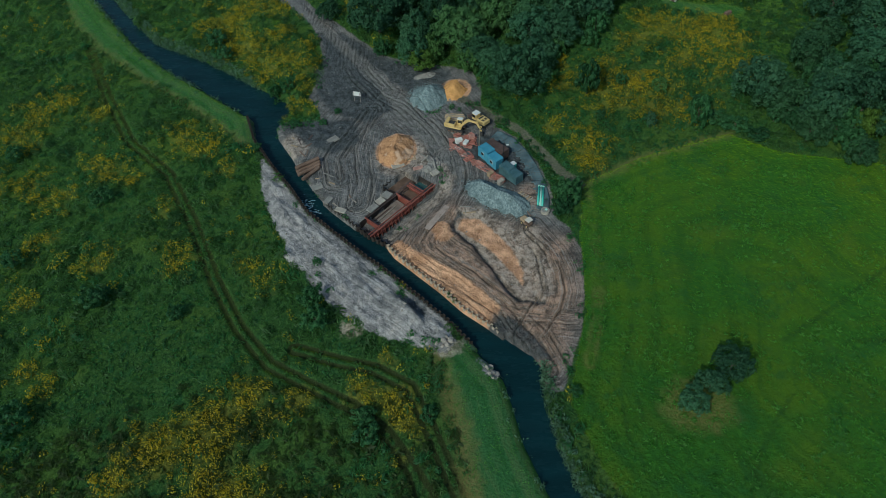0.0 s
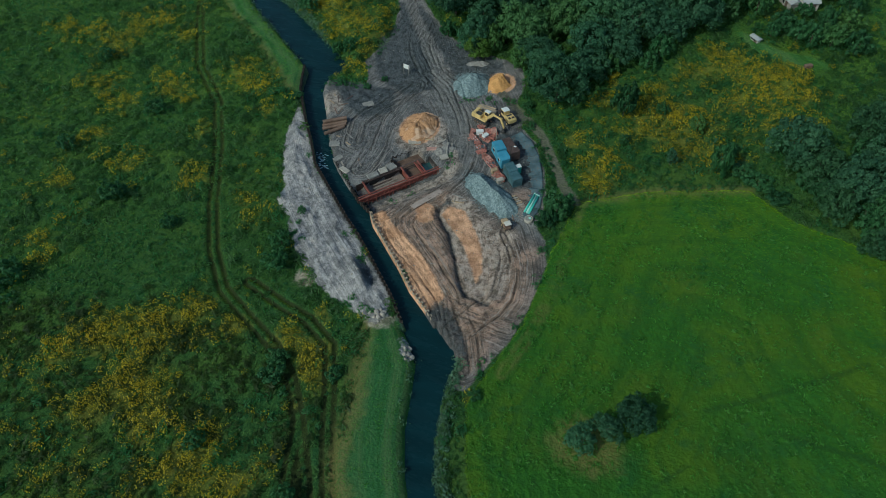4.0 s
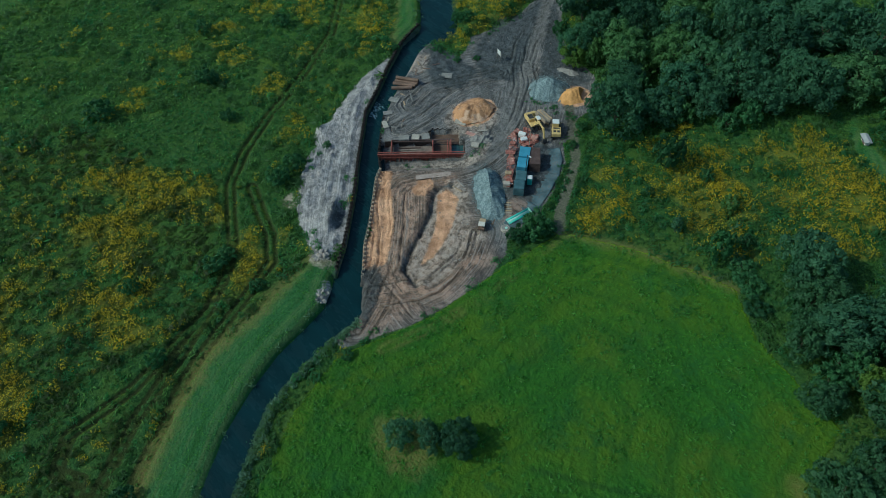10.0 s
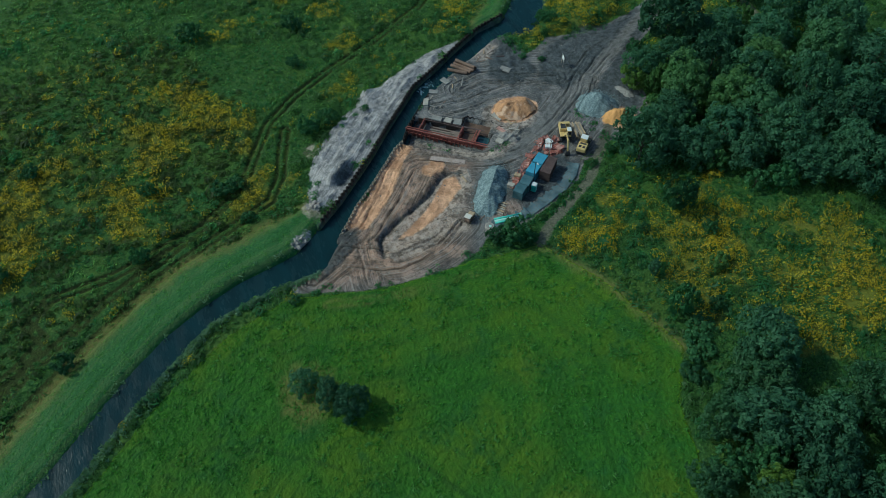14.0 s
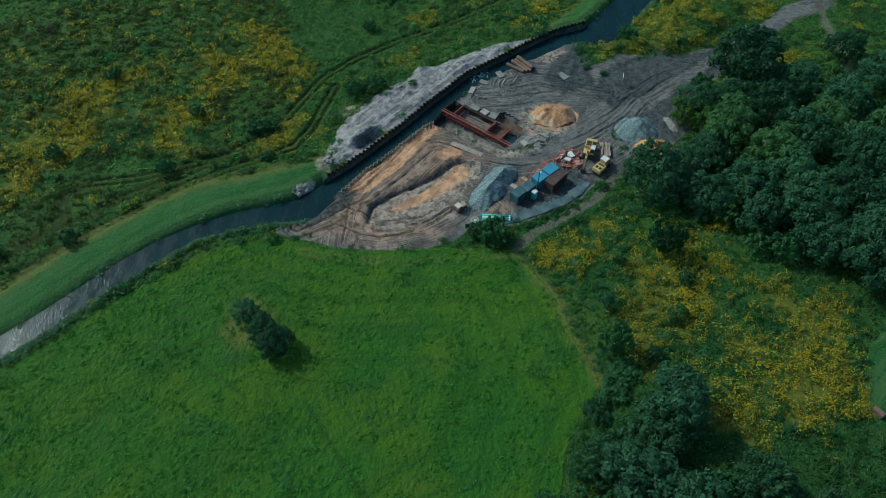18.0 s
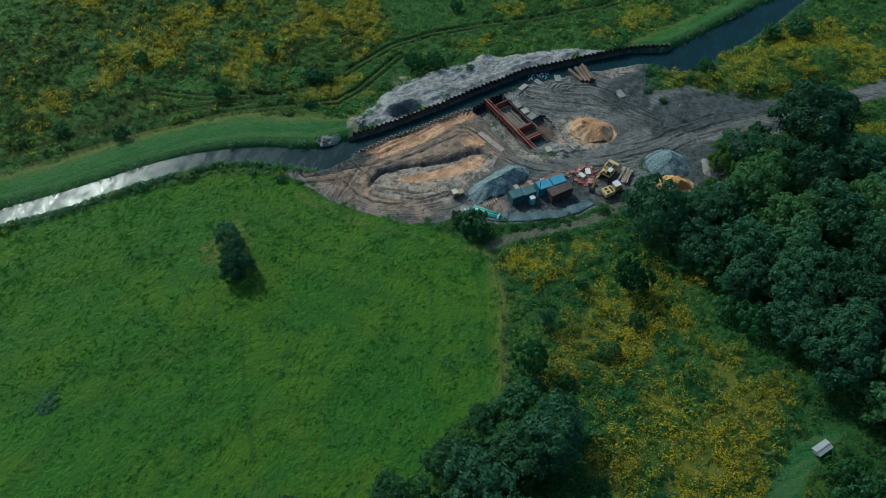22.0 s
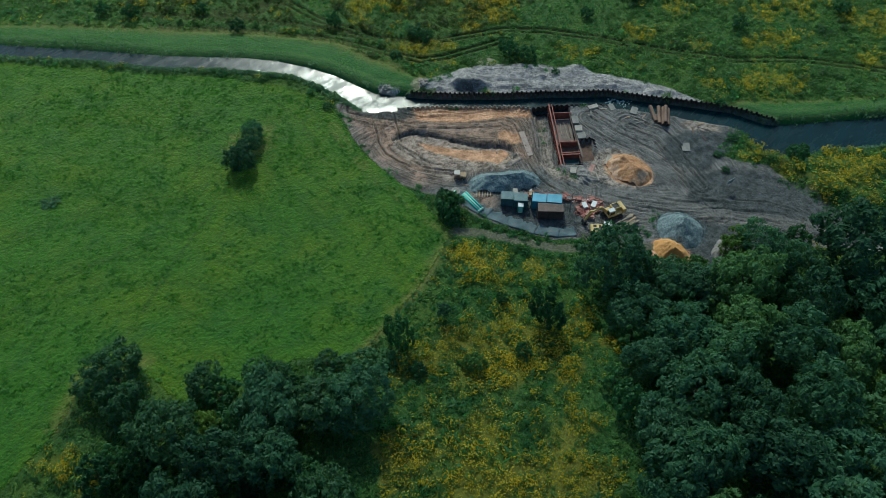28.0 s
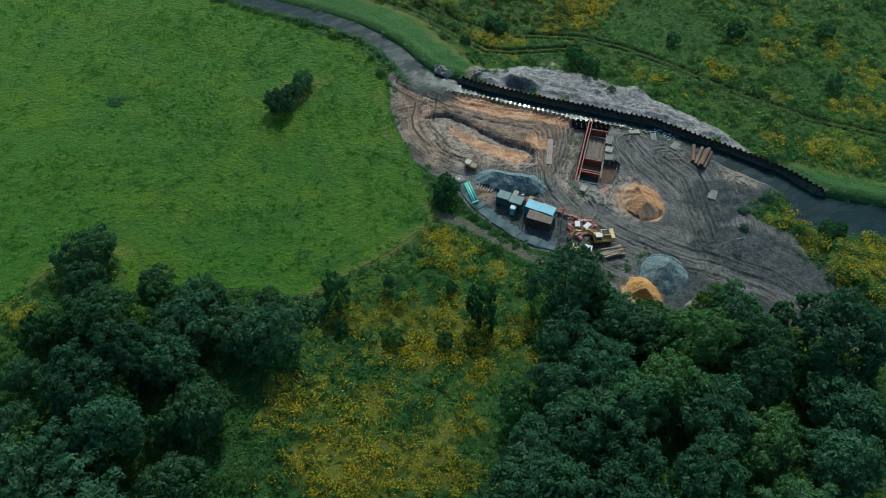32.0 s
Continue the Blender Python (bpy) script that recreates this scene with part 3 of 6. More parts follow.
LANES = [
    HAUL_LANE,
    SITE_LANE,
    [(-14, 157), (-20, 145), (-21, 136), (-19.5, 126), (-20.5, 117.5)],
    [(-19, 150), (-24, 141), (-26.5, 133), (-25, 126)],
    [(17.2, 107), (18.9, 104), (20.9, 100.4), (22.2, 95.4), (22.3, 91), (21, 87), (18, 83.4), (15.5, 80.5)],
    [(-46, 128), (-39, 117), (-30, 106), (-20, 96), (-10, 87), (-2, 80)],
    [(9.6, 87.4), (13, 85.6), (17.4, 84.8), (24.6, 83.8)],
    [(1.5, 123), (0.6, 119.6), (-3, 117), (-8, 112.4), (-12.6, 107.4)],
]
# offsets of single wheel marks from each lane's middle
LANE_MARKS = [(-3.6, -2.7, -1.1, -0.3, 0.9, 1.6, 2.8, 3.7), (-3.9, -3.1, -2.2, -1.1, -0.4, 0.8, 1.5, 2.6, 3.4), (-2.6, -1.0, -0.2, 0.9, 2.4), (-3.3, -2.4, -1.5, -0.6, 0.3, 1.2, 2.1, 3.0), (-3.4, -2.6, -0.5, 0.4, 1.7), (-2.5, -1.0, 0.6, 2.0), (-0.8, 0.8), (-1.6, -0.5, 0.6)]
LANE_DEPTH = (1, 1.0, 0.9, 1.1, 1.4, 0.7, 0.8, 0.8)
FIELD_PATH = [(4.3, 152.1), (12.7, 144.1), (18.1, 138.7), (22.6, 131.0), (26.6, 123.8), (29.8, 119.8)]
FAR_PATH = [(-90, 240), (-62, 223.4), (-51, 217.4), (-36, 214.4), (-26.6, 213.5), (-13, 210.3), (6, 204)]
ROAD = [(-53.5, 220), (-49.5, 205), (-36, 186.5), (-26, 171), (-19, 158), (-13.5, 150.5), (-10, 144.6), (-5.2, 136.5), (-0.1, 129.5), (1.4, 121), (3.4, 123.8), (3.2, 130.5), (0.4, 136.7), (-3.4, 143.6), (-7.6, 149.6), (-13.5, 158), (-21, 171), (-31, 185), (-45, 203.5), (-49, 219)]
NW_RUBBLE = [(-41.2, 140), (-38, 143.4), (-33.4, 139.8), (-34, 136), (-37.4, 134)]
MEADOW_TRACK = [(-103, 185), (-91.6, 163), (-80.2, 144.1), (-66.8, 130.8), (-58, 115.6), (-49.2, 97.8), (-42, 85.6), (-34.5, 76.8), (-25.5, 71.5), (-18, 67.4), (-11.4, 61.6), (-6.5, 54.6), (-0.8, 45), (6, 31), (17, 16), (33, -3)]
SIDE_TRACK = [(-6.5, 54.6), (-0.5, 34.2), (-0.3, 21), (5, 16.7), (9.5, 19.3), (15, 14.5), (17.7, 10)]
EDGE_TRACK = [(-30, 80), (-20.5, 76.6), (-13.9, 74.6), (-7.4, 70.5), (-3.6, 62), (0.4, 52), (5, 42), (9.5, 36.4), (14.5, 29), (22.5, 18.6), (33, 6)]
TRACKS = (MEADOW_TRACK, SIDE_TRACK, EDGE_TRACK)
PILE_WEST = [(-50.6, 150.4), (-47.3, 141), (-41.2, 131), (-35.7, 123), (-31, 115.4), (-27, 111.5), (-18.5, 103.1), (-12.2, 97.4), (-6.2, 91.3), (0, 84.8), (4.5, 79.2)]
PILE_EAST = [(-27.5, 118), (-25.7, 116), (-17.6, 108), (-13.1, 104.9), (-11.1, 102), (-6.3, 97.2), (-1.6, 92.5), (2.9, 87.4), (7.2, 83.8), (9.5, 81.6)]
# the cofferdam's own axes: s along the red wall from the canal, n away from it to the north-west
DAM = Vector((-16.2, 107.2))
DU, DN = Vector((0.669, 0.743)), Vector((-0.743, 0.669))
WATER_Z = -1.3


def to_line(x, y, line, want_all=False):
    """Distance from points to a polyline; with want_all also its signed side and the length along it."""
    best, side, along, run = np.full(x.shape, 1e9), np.zeros(x.shape), np.zeros(x.shape), 0.0
    for (ax, ay), (bx, by) in zip(line, line[1:]):
        dx, dy = bx - ax, by - ay
        ln = math.hypot(dx, dy)
        u = np.clip(((x - ax) * dx + (y - ay) * dy) / ln ** 2, 0, 1)
        px, py = x - ax - u * dx, y - ay - u * dy
        d = np.hypot(px, py)
        near = d < best
        best = np.where(near, d, best)
        if want_all:
            side = np.where(near, np.sign(dx * py - dy * px), side)
            along = np.where(near, run + u * ln, along)
        run += ln
    return (best, side, along) if want_all else best


def inside(x, y, poly):
    """Signed distance to a closed outline: positive inside."""
    odd = np.zeros(x.shape, bool)
    for (ax, ay), (bx, by) in zip(poly, poly[1:] + poly[:1]):
        if ay == by: continue
        cross = ((ay > y) != (by > y)) & (x < (bx - ax) * (y - ay) / (by - ay) + ax)
        odd ^= cross
    d = to_line(x, y, poly + poly[:1])
    return np.where(odd, d, -d)


def step(v, lo, hi):
    u = np.clip((v - lo) / (hi - lo), 0, 1)
    return u * u * (3 - 2 * u)


def cell_noise(x, y, size, salt):
    """Smooth noise between -1 and 1 on a lattice of that size."""
    u, v = x / size + salt * 17.3, y / size - salt * 9.1
    i, j = np.floor(u).astype(np.int64), np.floor(v).astype(np.int64)
    fu, fv = u - i, v - j
    fu, fv = fu * fu * (3 - 2 * fu), fv * fv * (3 - 2 * fv)

    def h(a, b):
        k = (a * 374761393 + b * 668265263 + salt * 1442695) & 0x7FFFFFFF
        k = ((k ^ (k >> 13)) * 1274126177) & 0x7FFFFFFF
        return ((k ^ (k >> 16)) & 0xFFFF) / 32767.5 - 1

    return (h(i, j) * (1 - fu) + h(i + 1, j) * fu) * (1 - fv) + (h(i, j + 1) * (1 - fu) + h(i + 1, j + 1) * fu) * fv


def lumps(x, y, size, salt=0):
    """Uneven ground with lumps of about that size, within about -1.5 to 1.5."""
    c, s = 0.8, 0.6
    return 1.5 * (0.62 * cell_noise(x, y, size * 0.55, salt) + 0.38 * cell_noise(c * x - s * y, s * x + c * y, size * 0.27, salt + 50))


CANAL = WEST_BANK + EAST_BANK[::-1]
SLOPE_Q = [-400, 0, 30, 42, 50, 60, 75, 85, 100, 115, 130, 150, 165, 260, 2000]
SLOPE_Z = [-6, -3.5, -1.8, -0.7, -0.2, 0, 0.2, 1.2, 2.2, 4.3, 6.3, 9.8, 11, 13, 16]


def ruts(x, y):
    """Wheel and track marks along the lanes: grooves between 0 and 1, and the soil pressed up beside them."""
    dent, heap_ = np.zeros(x.shape), np.zeros(x.shape)
    for k, line in enumerate(LANES):
        d, side, along = to_line(x, y, line, True)
        sd = d * side + 0.45 * np.sin(along * 0.21 + k) + 0.2 * np.sin(along * 0.53 + 2 * k)
        for j, o in enumerate(LANE_MARKS[k]):
            fade = LANE_DEPTH[k] * np.clip(0.35 + 0.9 * np.sin(along * (0.13 + 0.03 * (j % 3)) + 1.7 * j + k), 0, 1)
            at_ = sd - o - 0.25 * np.sin(along * 0.17 + j * 2.1)
            dent = np.maximum(dent, fade * np.exp(-(at_ / 0.22) ** 2))
            heap_ = np.maximum(heap_, fade * np.exp(-((np.abs(at_) - 0.45) / 0.2) ** 2))
    return dent, heap_


def height(x, y):
    q = 0.77 * x + 0.64 * y
    z = sum(np.interp(q + o, SLOPE_Q, SLOPE_Z) for o in (-6, -3, 0, 3, 6)) / 5
    sd_site, sd_field = inside(x, y, SITE), inside(x, y, FIELD)
    z = z + lumps(x, y, 40, 0) * 0.25 * step(-sd_site, 0, 15) + lumps(x, y, 7, 14) * 0.12 * step(-sd_field, -1, 3)
    # trodden ground, lanes and ruts
    work = step(sd_site, -0.5, 2.5)
    z = z + work * (lumps(x, y, 6, 20) * 0.2 + lumps(x, y, 2.2, 34) * 0.1 + 0.16 * np.maximum(0, lumps(x, y, 1.5, 43) - 0.25) * step(lumps(x, y, 9, 44), -0.2, 0.5))
    dent, ridge_ = ruts(x, y)
    z = z + work * (0.24 * ridge_ - 0.36 * dent)
    for line in TRACKS:
        d = to_line(x, y, line)
        z = z - 0.5 * np.exp(-((d - 0.95) / 0.5) ** 2) + 0.12 * np.exp(-((d - 2) / 0.6) ** 2)
    # spoil bank west of the canal
    sp = inside(x, y, SPOIL)
    z = z + step(sp, -0.6, 3.0) * (0.35 + 0.25 * lumps(x, y, 13, 5) + 0.28 * lumps(0.16 * (0.68 * x - 0.73 * y), 0.73 * x + 0.68 * y, 2.6, 25) + 0.5 * np.maximum(-0.3, lumps(0.6 * (0.6 * x - 0.8 * y), 0.8 * x + 0.6 * y, 5.0, 27)) + 0.45 * np.maximum(0, lumps(x, y, 3.0, 41) - 0.1) + 0.2 * np.maximum(0, lumps(x, y, 1.2, 40) - 0.2))
    bl, bw = (x + 8.2) * 0.68 - (y - 87.2) * 0.73, (x + 8.2) * 0.73 + (y - 87.2) * 0.68
    z = z + 1.75 * np.exp(-(bl / 3.9) ** 4 - (bw / np.where(bw > 0, 1.25, 3.4)) ** 2) - 0.5 * np.exp(-(bl / 4.2) ** 4 - ((bw - 2.1) / 0.8) ** 2)
    z = z + 0.8 * np.exp(-((x + 34.5) ** 2 + (y - 103) ** 2) / 5) + 0.9 * np.exp(-((x + 0.8) ** 2 + (y - 79.6) ** 2) / 7)
    # dug plots
    z = z - (0.5 + 0.12 * lumps(x, y, 3, 45)) * step(inside(x, y, BACKFILL), -0.2, 0.5) - 0.6 * step(inside(x, y, PLOT), -0.2, 0.4) * np.clip(1.35 - to_line(x, y, TRENCH) / 6.5, 0, 1) + 0.25 * step(inside(x, y, PAN), -1, 1)
    cut = to_line(x, y, TRENCH) + 0.25 * lumps(x, y, 2.4, 52)
    z = z - 0.6 * np.exp(-(cut / 0.42) ** 2) + 0.3 * np.exp(-((cut - 1.6) / 0.7) ** 2) * step(-inside(x, y, PLOT), 0, 0.6)
    rough = np.exp(-(((x - 1.0) / 3.5) ** 2 + ((y - 112.5) / 2.2) ** 2))
    z = z + 0.6 * rough * np.maximum(0, lumps(x, y, 1.8, 30))
    # cofferdam and the ditch along its wall
    s, n = (x - DAM.x) * DU.x + (y - DAM.y) * DU.y, (x - DAM.x) * DN.x + (y - DAM.y) * DN.y
    ditch = step(s, -2.5, 0.5) * step(23 - s, 0, 3) * step(n, -5.5, -2.2) * step(-n, -0.3, 0.1)
    z = z - ditch * np.interp(s, [-2, 4, 20], [2.9, 1.9, 1.0])
    pit = (s > -1.5) & (s < 20.6) & (n > 0.2) & (n < 5.3)
    z = np.where(pit, np.where(s < 13.2, -1.9, -2.2), z)
    z = np.where((s > 12.6) & (s < 19.6) & (n >= 5.3) & (n < 8.8), -1.3, z)
    z = z + 1.9 * step(inside(x, y, GOLD_BANK), -0.6, 3.2)
    # canal and its banks
    sd = inside(x, y, CANAL)
    piled = np.minimum(to_line(x, y, PILE_WEST), to_line(x, y, PILE_EAST)) < 1.3
    reach = np.where(piled, 0.1, 1.7)
    z = z + (z * -1 - 3.3) * step(sd, -reach, np.where(piled, 0.55, 1.4))
    ridge = np.zeros(x.shape)
    for v in (VERGE_UP, VERGE_DOWN):
        ridge = np.maximum(ridge, step(inside(x, y, v), -1.5, 2.5) * step(-sd, 0.8, 3.0))
    z = z + 0.55 * ridge
    return z


def gz(x, y):
    return float(height(np.array([float(x)]), np.array([float(y)]))[0])


def lines(fine, near, far, edge=(0,)):
    a, b = fine
    c, d = near
    mid = list(np.arange(a, b, 0.29))
    out = list(np.arange(c, a - edge[0], 1.5)) + list(np.arange(a - edge[0], a, 0.6)) + mid + list(np.arange(b, d, 1.5))
    grow, s = [], 2.0
    v = out[-1]
    while v < far:
        v, s = v + s, s * 1.35
        grow.append(v)
    back, s, v = [], 2.0, out[0]
    while v > -far:
        v, s = v - s, s * 1.35
        back.append(v)
    return np.array(back[::-1] + out + grow)


XS, YS = lines((-47, 29), (-165, 140), 2500, (45,)), lines((68, 168), (-75, 250), 2500)
GX, GY = np.meshgrid(XS, YS)
GX, GY = GX.ravel(), GY.ravel()
GZ = height(GX, GY)
ids = np.arange(len(GX)).reshape(len(YS), len(XS))
quads = np.stack([ids[:-1, :-1], ids[:-1, 1:], ids[1:, 1:], ids[1:, :-1]], -1).reshape(-1, 4)
gm = mesh_from("ground", np.stack([GX, GY, GZ], 1), quads, GROUND, True)


def put_mask(name, sd, width=2.0):
    gm.attributes.new(name, "FLOAT", "POINT").data.foreach_set("value", np.clip(0.5 + sd / (2 * width), 0, 1).astype(np.float32))


def most(*sds):
    return np.maximum.reduce(sds)


put_mask("m_field", inside(GX, GY, FIELD))
gm.attributes.new("rim", "FLOAT", "POINT").data.foreach_set("value", inside(GX, GY, FIELD).astype(np.float32))
FIELD_MARKS = ([(68, 7), (82.5, 18), (95, 22.4), (112, 30)], [(62, 77), (72.8, 83), (80.6, 88), (88, 93)], [(73, 76), (91, 74.3), (104, 75), (125, 77)], [(87, 0), (99, 8), (118, 18)], [(60, 66), (52, 56), (47, 46), (50, 38)], [(48.5, 37.6), (39.2, 49), (33.6, 62.6), (32.3, 72.7), (35, 82)], [(55.6, 18), (45.3, 28), (36.2, 42.3), (30.6, 58.6), (29.6, 71.6)])
gm.attributes.new("wheel", "FLOAT", "POINT").data.foreach_set("value", np.minimum.reduce([to_line(GX, GY, k) for k in FIELD_MARKS]).astype(np.float32))
put_mask("m_verge", most(inside(GX, GY, VERGE_UP), inside(GX, GY, VERGE_DOWN), inside(GX, GY, LAWN) - 1.7))
put_mask("m_dirt", np.minimum(inside(GX, GY, SITE), 3))
put_mask("m_spoil", most(inside(GX, GY, SPOIL), 1.1 - np.hypot((GX - 7.3) * 0.8 + (GY - 73.5) * 0.5, ((GX - 7.3) * 0.6 - (GY - 73.5) * 0.8) * 0.4)))
put_mask("m_sand", most(inside(GX, GY, BACKFILL) + 1.0, np.minimum(inside(GX, GY, SANDY), 0.6), 1.8 - np.hypot(GX + 1, GY - 107), inside(GX, GY, PAN), 5.2 - np.hypot((GX + 12) * 1.05, (GY - 135) * 0.86), 4.3 - np.hypot(GX - 2.6, GY - 155.8)), 1.2)
# mud areas, plus painted shade: west wall's foot, trench, mound's north-east face
put_mask("m_mud", most(np.minimum(1.3 - to_line(GX, GY, PILE_WEST), inside(GX, GY, CANAL) + 0.7), inside(GX, GY, YARD), inside(GX, GY, NORTH_MUD), inside(GX, GY, EAST_MUD), inside(GX, GY, LOG_MUD) - 0.8, inside(GX, GY, SOUTH_MUD) + 0.3, 0.6 - to_line(GX, GY, TRENCH) * 1.6, 1.6 - np.hypot((GX + 6.9) * 0.68 - (GY - 88.2) * 0.73, 2.2 * ((GX + 6.9) * 0.73 + (GY - 88.2) * 0.68)) * 0.42), 2.0)
put_mask("m_road", inside(GX, GY, ROAD), 2.0)
gm.attributes.new("trk", "FLOAT", "POINT").data.foreach_set("value", np.minimum.reduce([to_line(GX, GY, k) for k in TRACKS]).astype(np.float32))
gm.attributes.new("shore", "FLOAT", "POINT").data.foreach_set("value", inside(GX, GY, CANAL).astype(np.float32))
put_mask("m_path", most(1.15 - to_line(GX, GY, FIELD_PATH), 1.1 - to_line(GX, GY, FAR_PATH)), 1.0)
put_mask("m_dry", most(4.2 - np.hypot((GX - 43.6) / 1.5, (GY - 64.8) / 1.25), 1.2 - np.abs(to_line(GX, GY, FIELD[3:7])), 0.3 - 1.5 * np.abs(to_line(GX, GY, [(31.5, 118), (30.4, 110), (31, 100), (29.8, 88), (26, 74)]) - 0.8), 1.9 - np.abs(to_line(GX, GY, [(-2, 76), (1.8, 60.5), (3.5, 48.5), (9.5, 38), (19.5, 24.5), (33, 9.5), (48.8, -10), (65, -28)])), 0.9 - to_line(GX, GY, VERGE_UP[:8]), 1.2 - np.abs(to_line(GX, GY, [(93, 104), (101, 98), (110.5, 106)]))), 2.0)
dent, heap_ = ruts(GX, GY)
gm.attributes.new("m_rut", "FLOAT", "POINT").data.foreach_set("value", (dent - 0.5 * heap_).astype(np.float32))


# stands of goldenrod: middle and reach, area by area
GOLD_WEST = [(-130, 152, 3.9), (-121, 152, 4.8), (-110, 147, 6.4), (-108, 156, 6.5), (-104, 162, 5.6), (-92, 156, 4.5), (-109, 129, 3.5), (-102, 130, 3.4), (-93, 125, 4.9), (-85, 135, 5), (-76, 129, 2.4), (-66, 144, 4.1), (-60, 140, 5.5), (-52, 131, 3), (-65, 120, 3.7), (-95, 109, 3.2), (-90, 113, 2.8), (-77, 104, 3.7), (-88, 94, 3), (-57, 104, 5.2), (-42, 100, 3), (-39, 96, 3.2), (-82, 77, 2.5), (-77, 73, 3.2)]
GOLD_SOUTH = [(-39, 72, 6.2), (-44, 62, 4.7), (-28, 70, 2.3), (-39, 52, 5), (-45, 45, 3.4), (-16, 70, 4), (-10, 68, 4.2), (-6, 63, 3.2), (-33, 47, 5), (-22, 42, 5.5), (-12, 40, 3.2), (-9, 57, 2.6), (-53, 62, 4.9), (-58, 54, 3.6), (-13, 9, 6.9), (-4, 5, 6), (-18, 14, 6.9), (-31, 15, 7), (-38, 19, 5.4), (-35, -19, 5.8), (11, -3, 3.8), (11, 33, 1.8), (-12, 76, 3)]
GOLD_EAST = [(33, 128, 4.4), (35, 125, 3.4), (25, 138, 2.6), (44, 147, 6.6), (51, 141, 4), (57, 139, 2.8), (29, 153, 2.6), (30, 161, 2.3), (52, 168, 3.5), (53, 175, 4.5), (58, 172, 5), (64, 168, 4.5), (68, 169, 3.6), (62, 157, 3.3), (74, 163, 4.3), (73, 171, 4.2), (74, 149, 3.6), (77, 152, 3.2), (48, 151, 3), (68, 162, 4), (112, 113, 3.8), (111, 119, 3), (42, 160, 2.1), (48, 168, 2.6)]
GOLD_NORTH = [(-36, 161, 3.6), (-47, 170, 7.6), (-57, 180, 8.8), (-62, 193, 9.1), (-52, 199, 5.5), (-43, 172, 6.2), (-60, 203, 7.3), (-20, 175, 2.6), (-27, 198, 4.1), (-10, 168, 2.7), (-20, 201, 4), (-37, 169, 3.8), (-39, 178, 5), (-46, 184, 5), (-41, 156.5, 2.2), (-38, 153.5, 2.4), (-34.5, 151, 2), (-31.6, 149, 1.8), (22, 67, 1.7), (27, 51, 1.2)]
SOUTH_MEADOW = [(-85, 55), (-50, 74), (-30, 72), (-6, 68), (0, 45), (15, 20), (40, -12), (0, -45), (-70, -20)]
EAST_MEADOW = [(30, 122), (44, 127), (58, 131), (75, 140), (78, 160), (75, 178), (60, 176), (45, 170), (30, 158), (24, 140)]
LOW_GREEN = [(-60, 81, 12), (-66, 73, 8), (-47, 80, 7.5), (-54, 70, 3.5), (-146, 164, 13), (-118, 131, 7), (-78, 122, 5.4), (-50, 90, 9), (-1, -2, 4.3), (-2, 30, 6), (-5, 37, 3.1)]


def stands(x, y, spots, grow=1.0):
    """How near each point lies to the middle of one of the spots, 0 to 1."""
    best = np.zeros(x.shape)
    for cx, cy, reach in spots:
        best = np.maximum(best, np.exp(-((x - cx) ** 2 + (y - cy) ** 2) / (reach * grow) ** 2))
    return best


def gold(x, y):
    """How thick the goldenrod stands."""
    near = most(*(stands(x, y, spots, 1.15) for spots in (GOLD_WEST, GOLD_SOUTH, GOLD_EAST, GOLD_NORTH)))
    wide = 0.27 * step(inside(x, y, SOUTH_MEADOW), -4, 6) + 0.42 * step(inside(x, y, EAST_MEADOW), -2, 4)
    wood = np.maximum(inside(x, y, [(8, 150), (30, 160), (50, 182), (60, 220), (-14, 206), (-12, 176)]), inside(x, y, [(70, 124), (93, 114), (108, 108), (135, 170), (95, 172), (80, 150)]))
    patchy = 0.3 * lumps(x, y, 12, 17) + 0.34 * lumps(x, y, 4.5, 33)
    return 1.2 * near + wide + patchy - 0.34 - 1.2 * stands(x, y, LOW_GREEN) - 1.6 * np.exp(-(to_line(x, y, FIELD_PATH[:5]) / 2) ** 2) - 0.8 * step(wood, -3, 3) * (near < 0.5)


put_mask("m_gold", gold(GX, GY) - 0.1, 1.0)
SOUTH = [(-13, 105), (-6, 110), (1, 118), (5, 114), (17, 108), (26, 104), (26.5, 90), (22, 75), (17, 70), (10, 80)]
put_mask("m_brown", most(inside(GX, GY, SOUTH), 2.6 - np.hypot(GX - 18.2, GY - 117.6)), 3.0)
DAM_RIM = [(-12.6, 107), (-3, 117.2), (0.6, 119.8), (2, 124.4), (-0.6, 129), (-5, 131), (-9.5, 131), (-12, 127.5), (-6, 129.4), (-1.4, 127.4), (0, 124.4), (-2.2, 120.2), (-12.8, 109)]
put_mask("m_clay", most(inside(GX, GY, PALE_CLAY), inside(GX, GY, PLOT), inside(GX, GY, DAM_RIM) + 0.3, 2.2 - np.hypot(GX + 19, GY - 84), inside(GX, GY, NW_RUBBLE), 2.4 - np.hypot((GX + 0.4) / 1.3, GY - 78.9), 5.6 - np.hypot((GX + 11) / 1.15, (GY - 133) / 1.25)), 1.5)
best, lane = np.full(GX.shape, 1e9), np.zeros((len(GX), 3), np.float32)
for k, line in enumerate(LANES):
    d, side, along = to_line(GX, GY, line, True)
    near = d < best
    best = np.where(near, d, best)
    lane[near] = np.stack([d * side * 1.9 + 31 * k, along * 0.05, along * 0], 1)[near]
gm.attributes.new("lane", "FLOAT_VECTOR", "POINT").data.foreach_set("vector", lane.ravel())
tagged(new("ground", gm), "rolling ground with mown field, rough meadow and bare building site", "ground", kind="structure")

# water: one sheet cut to the canal's course, a little wider than its banks
uw = np.linspace(0, 1, 121)


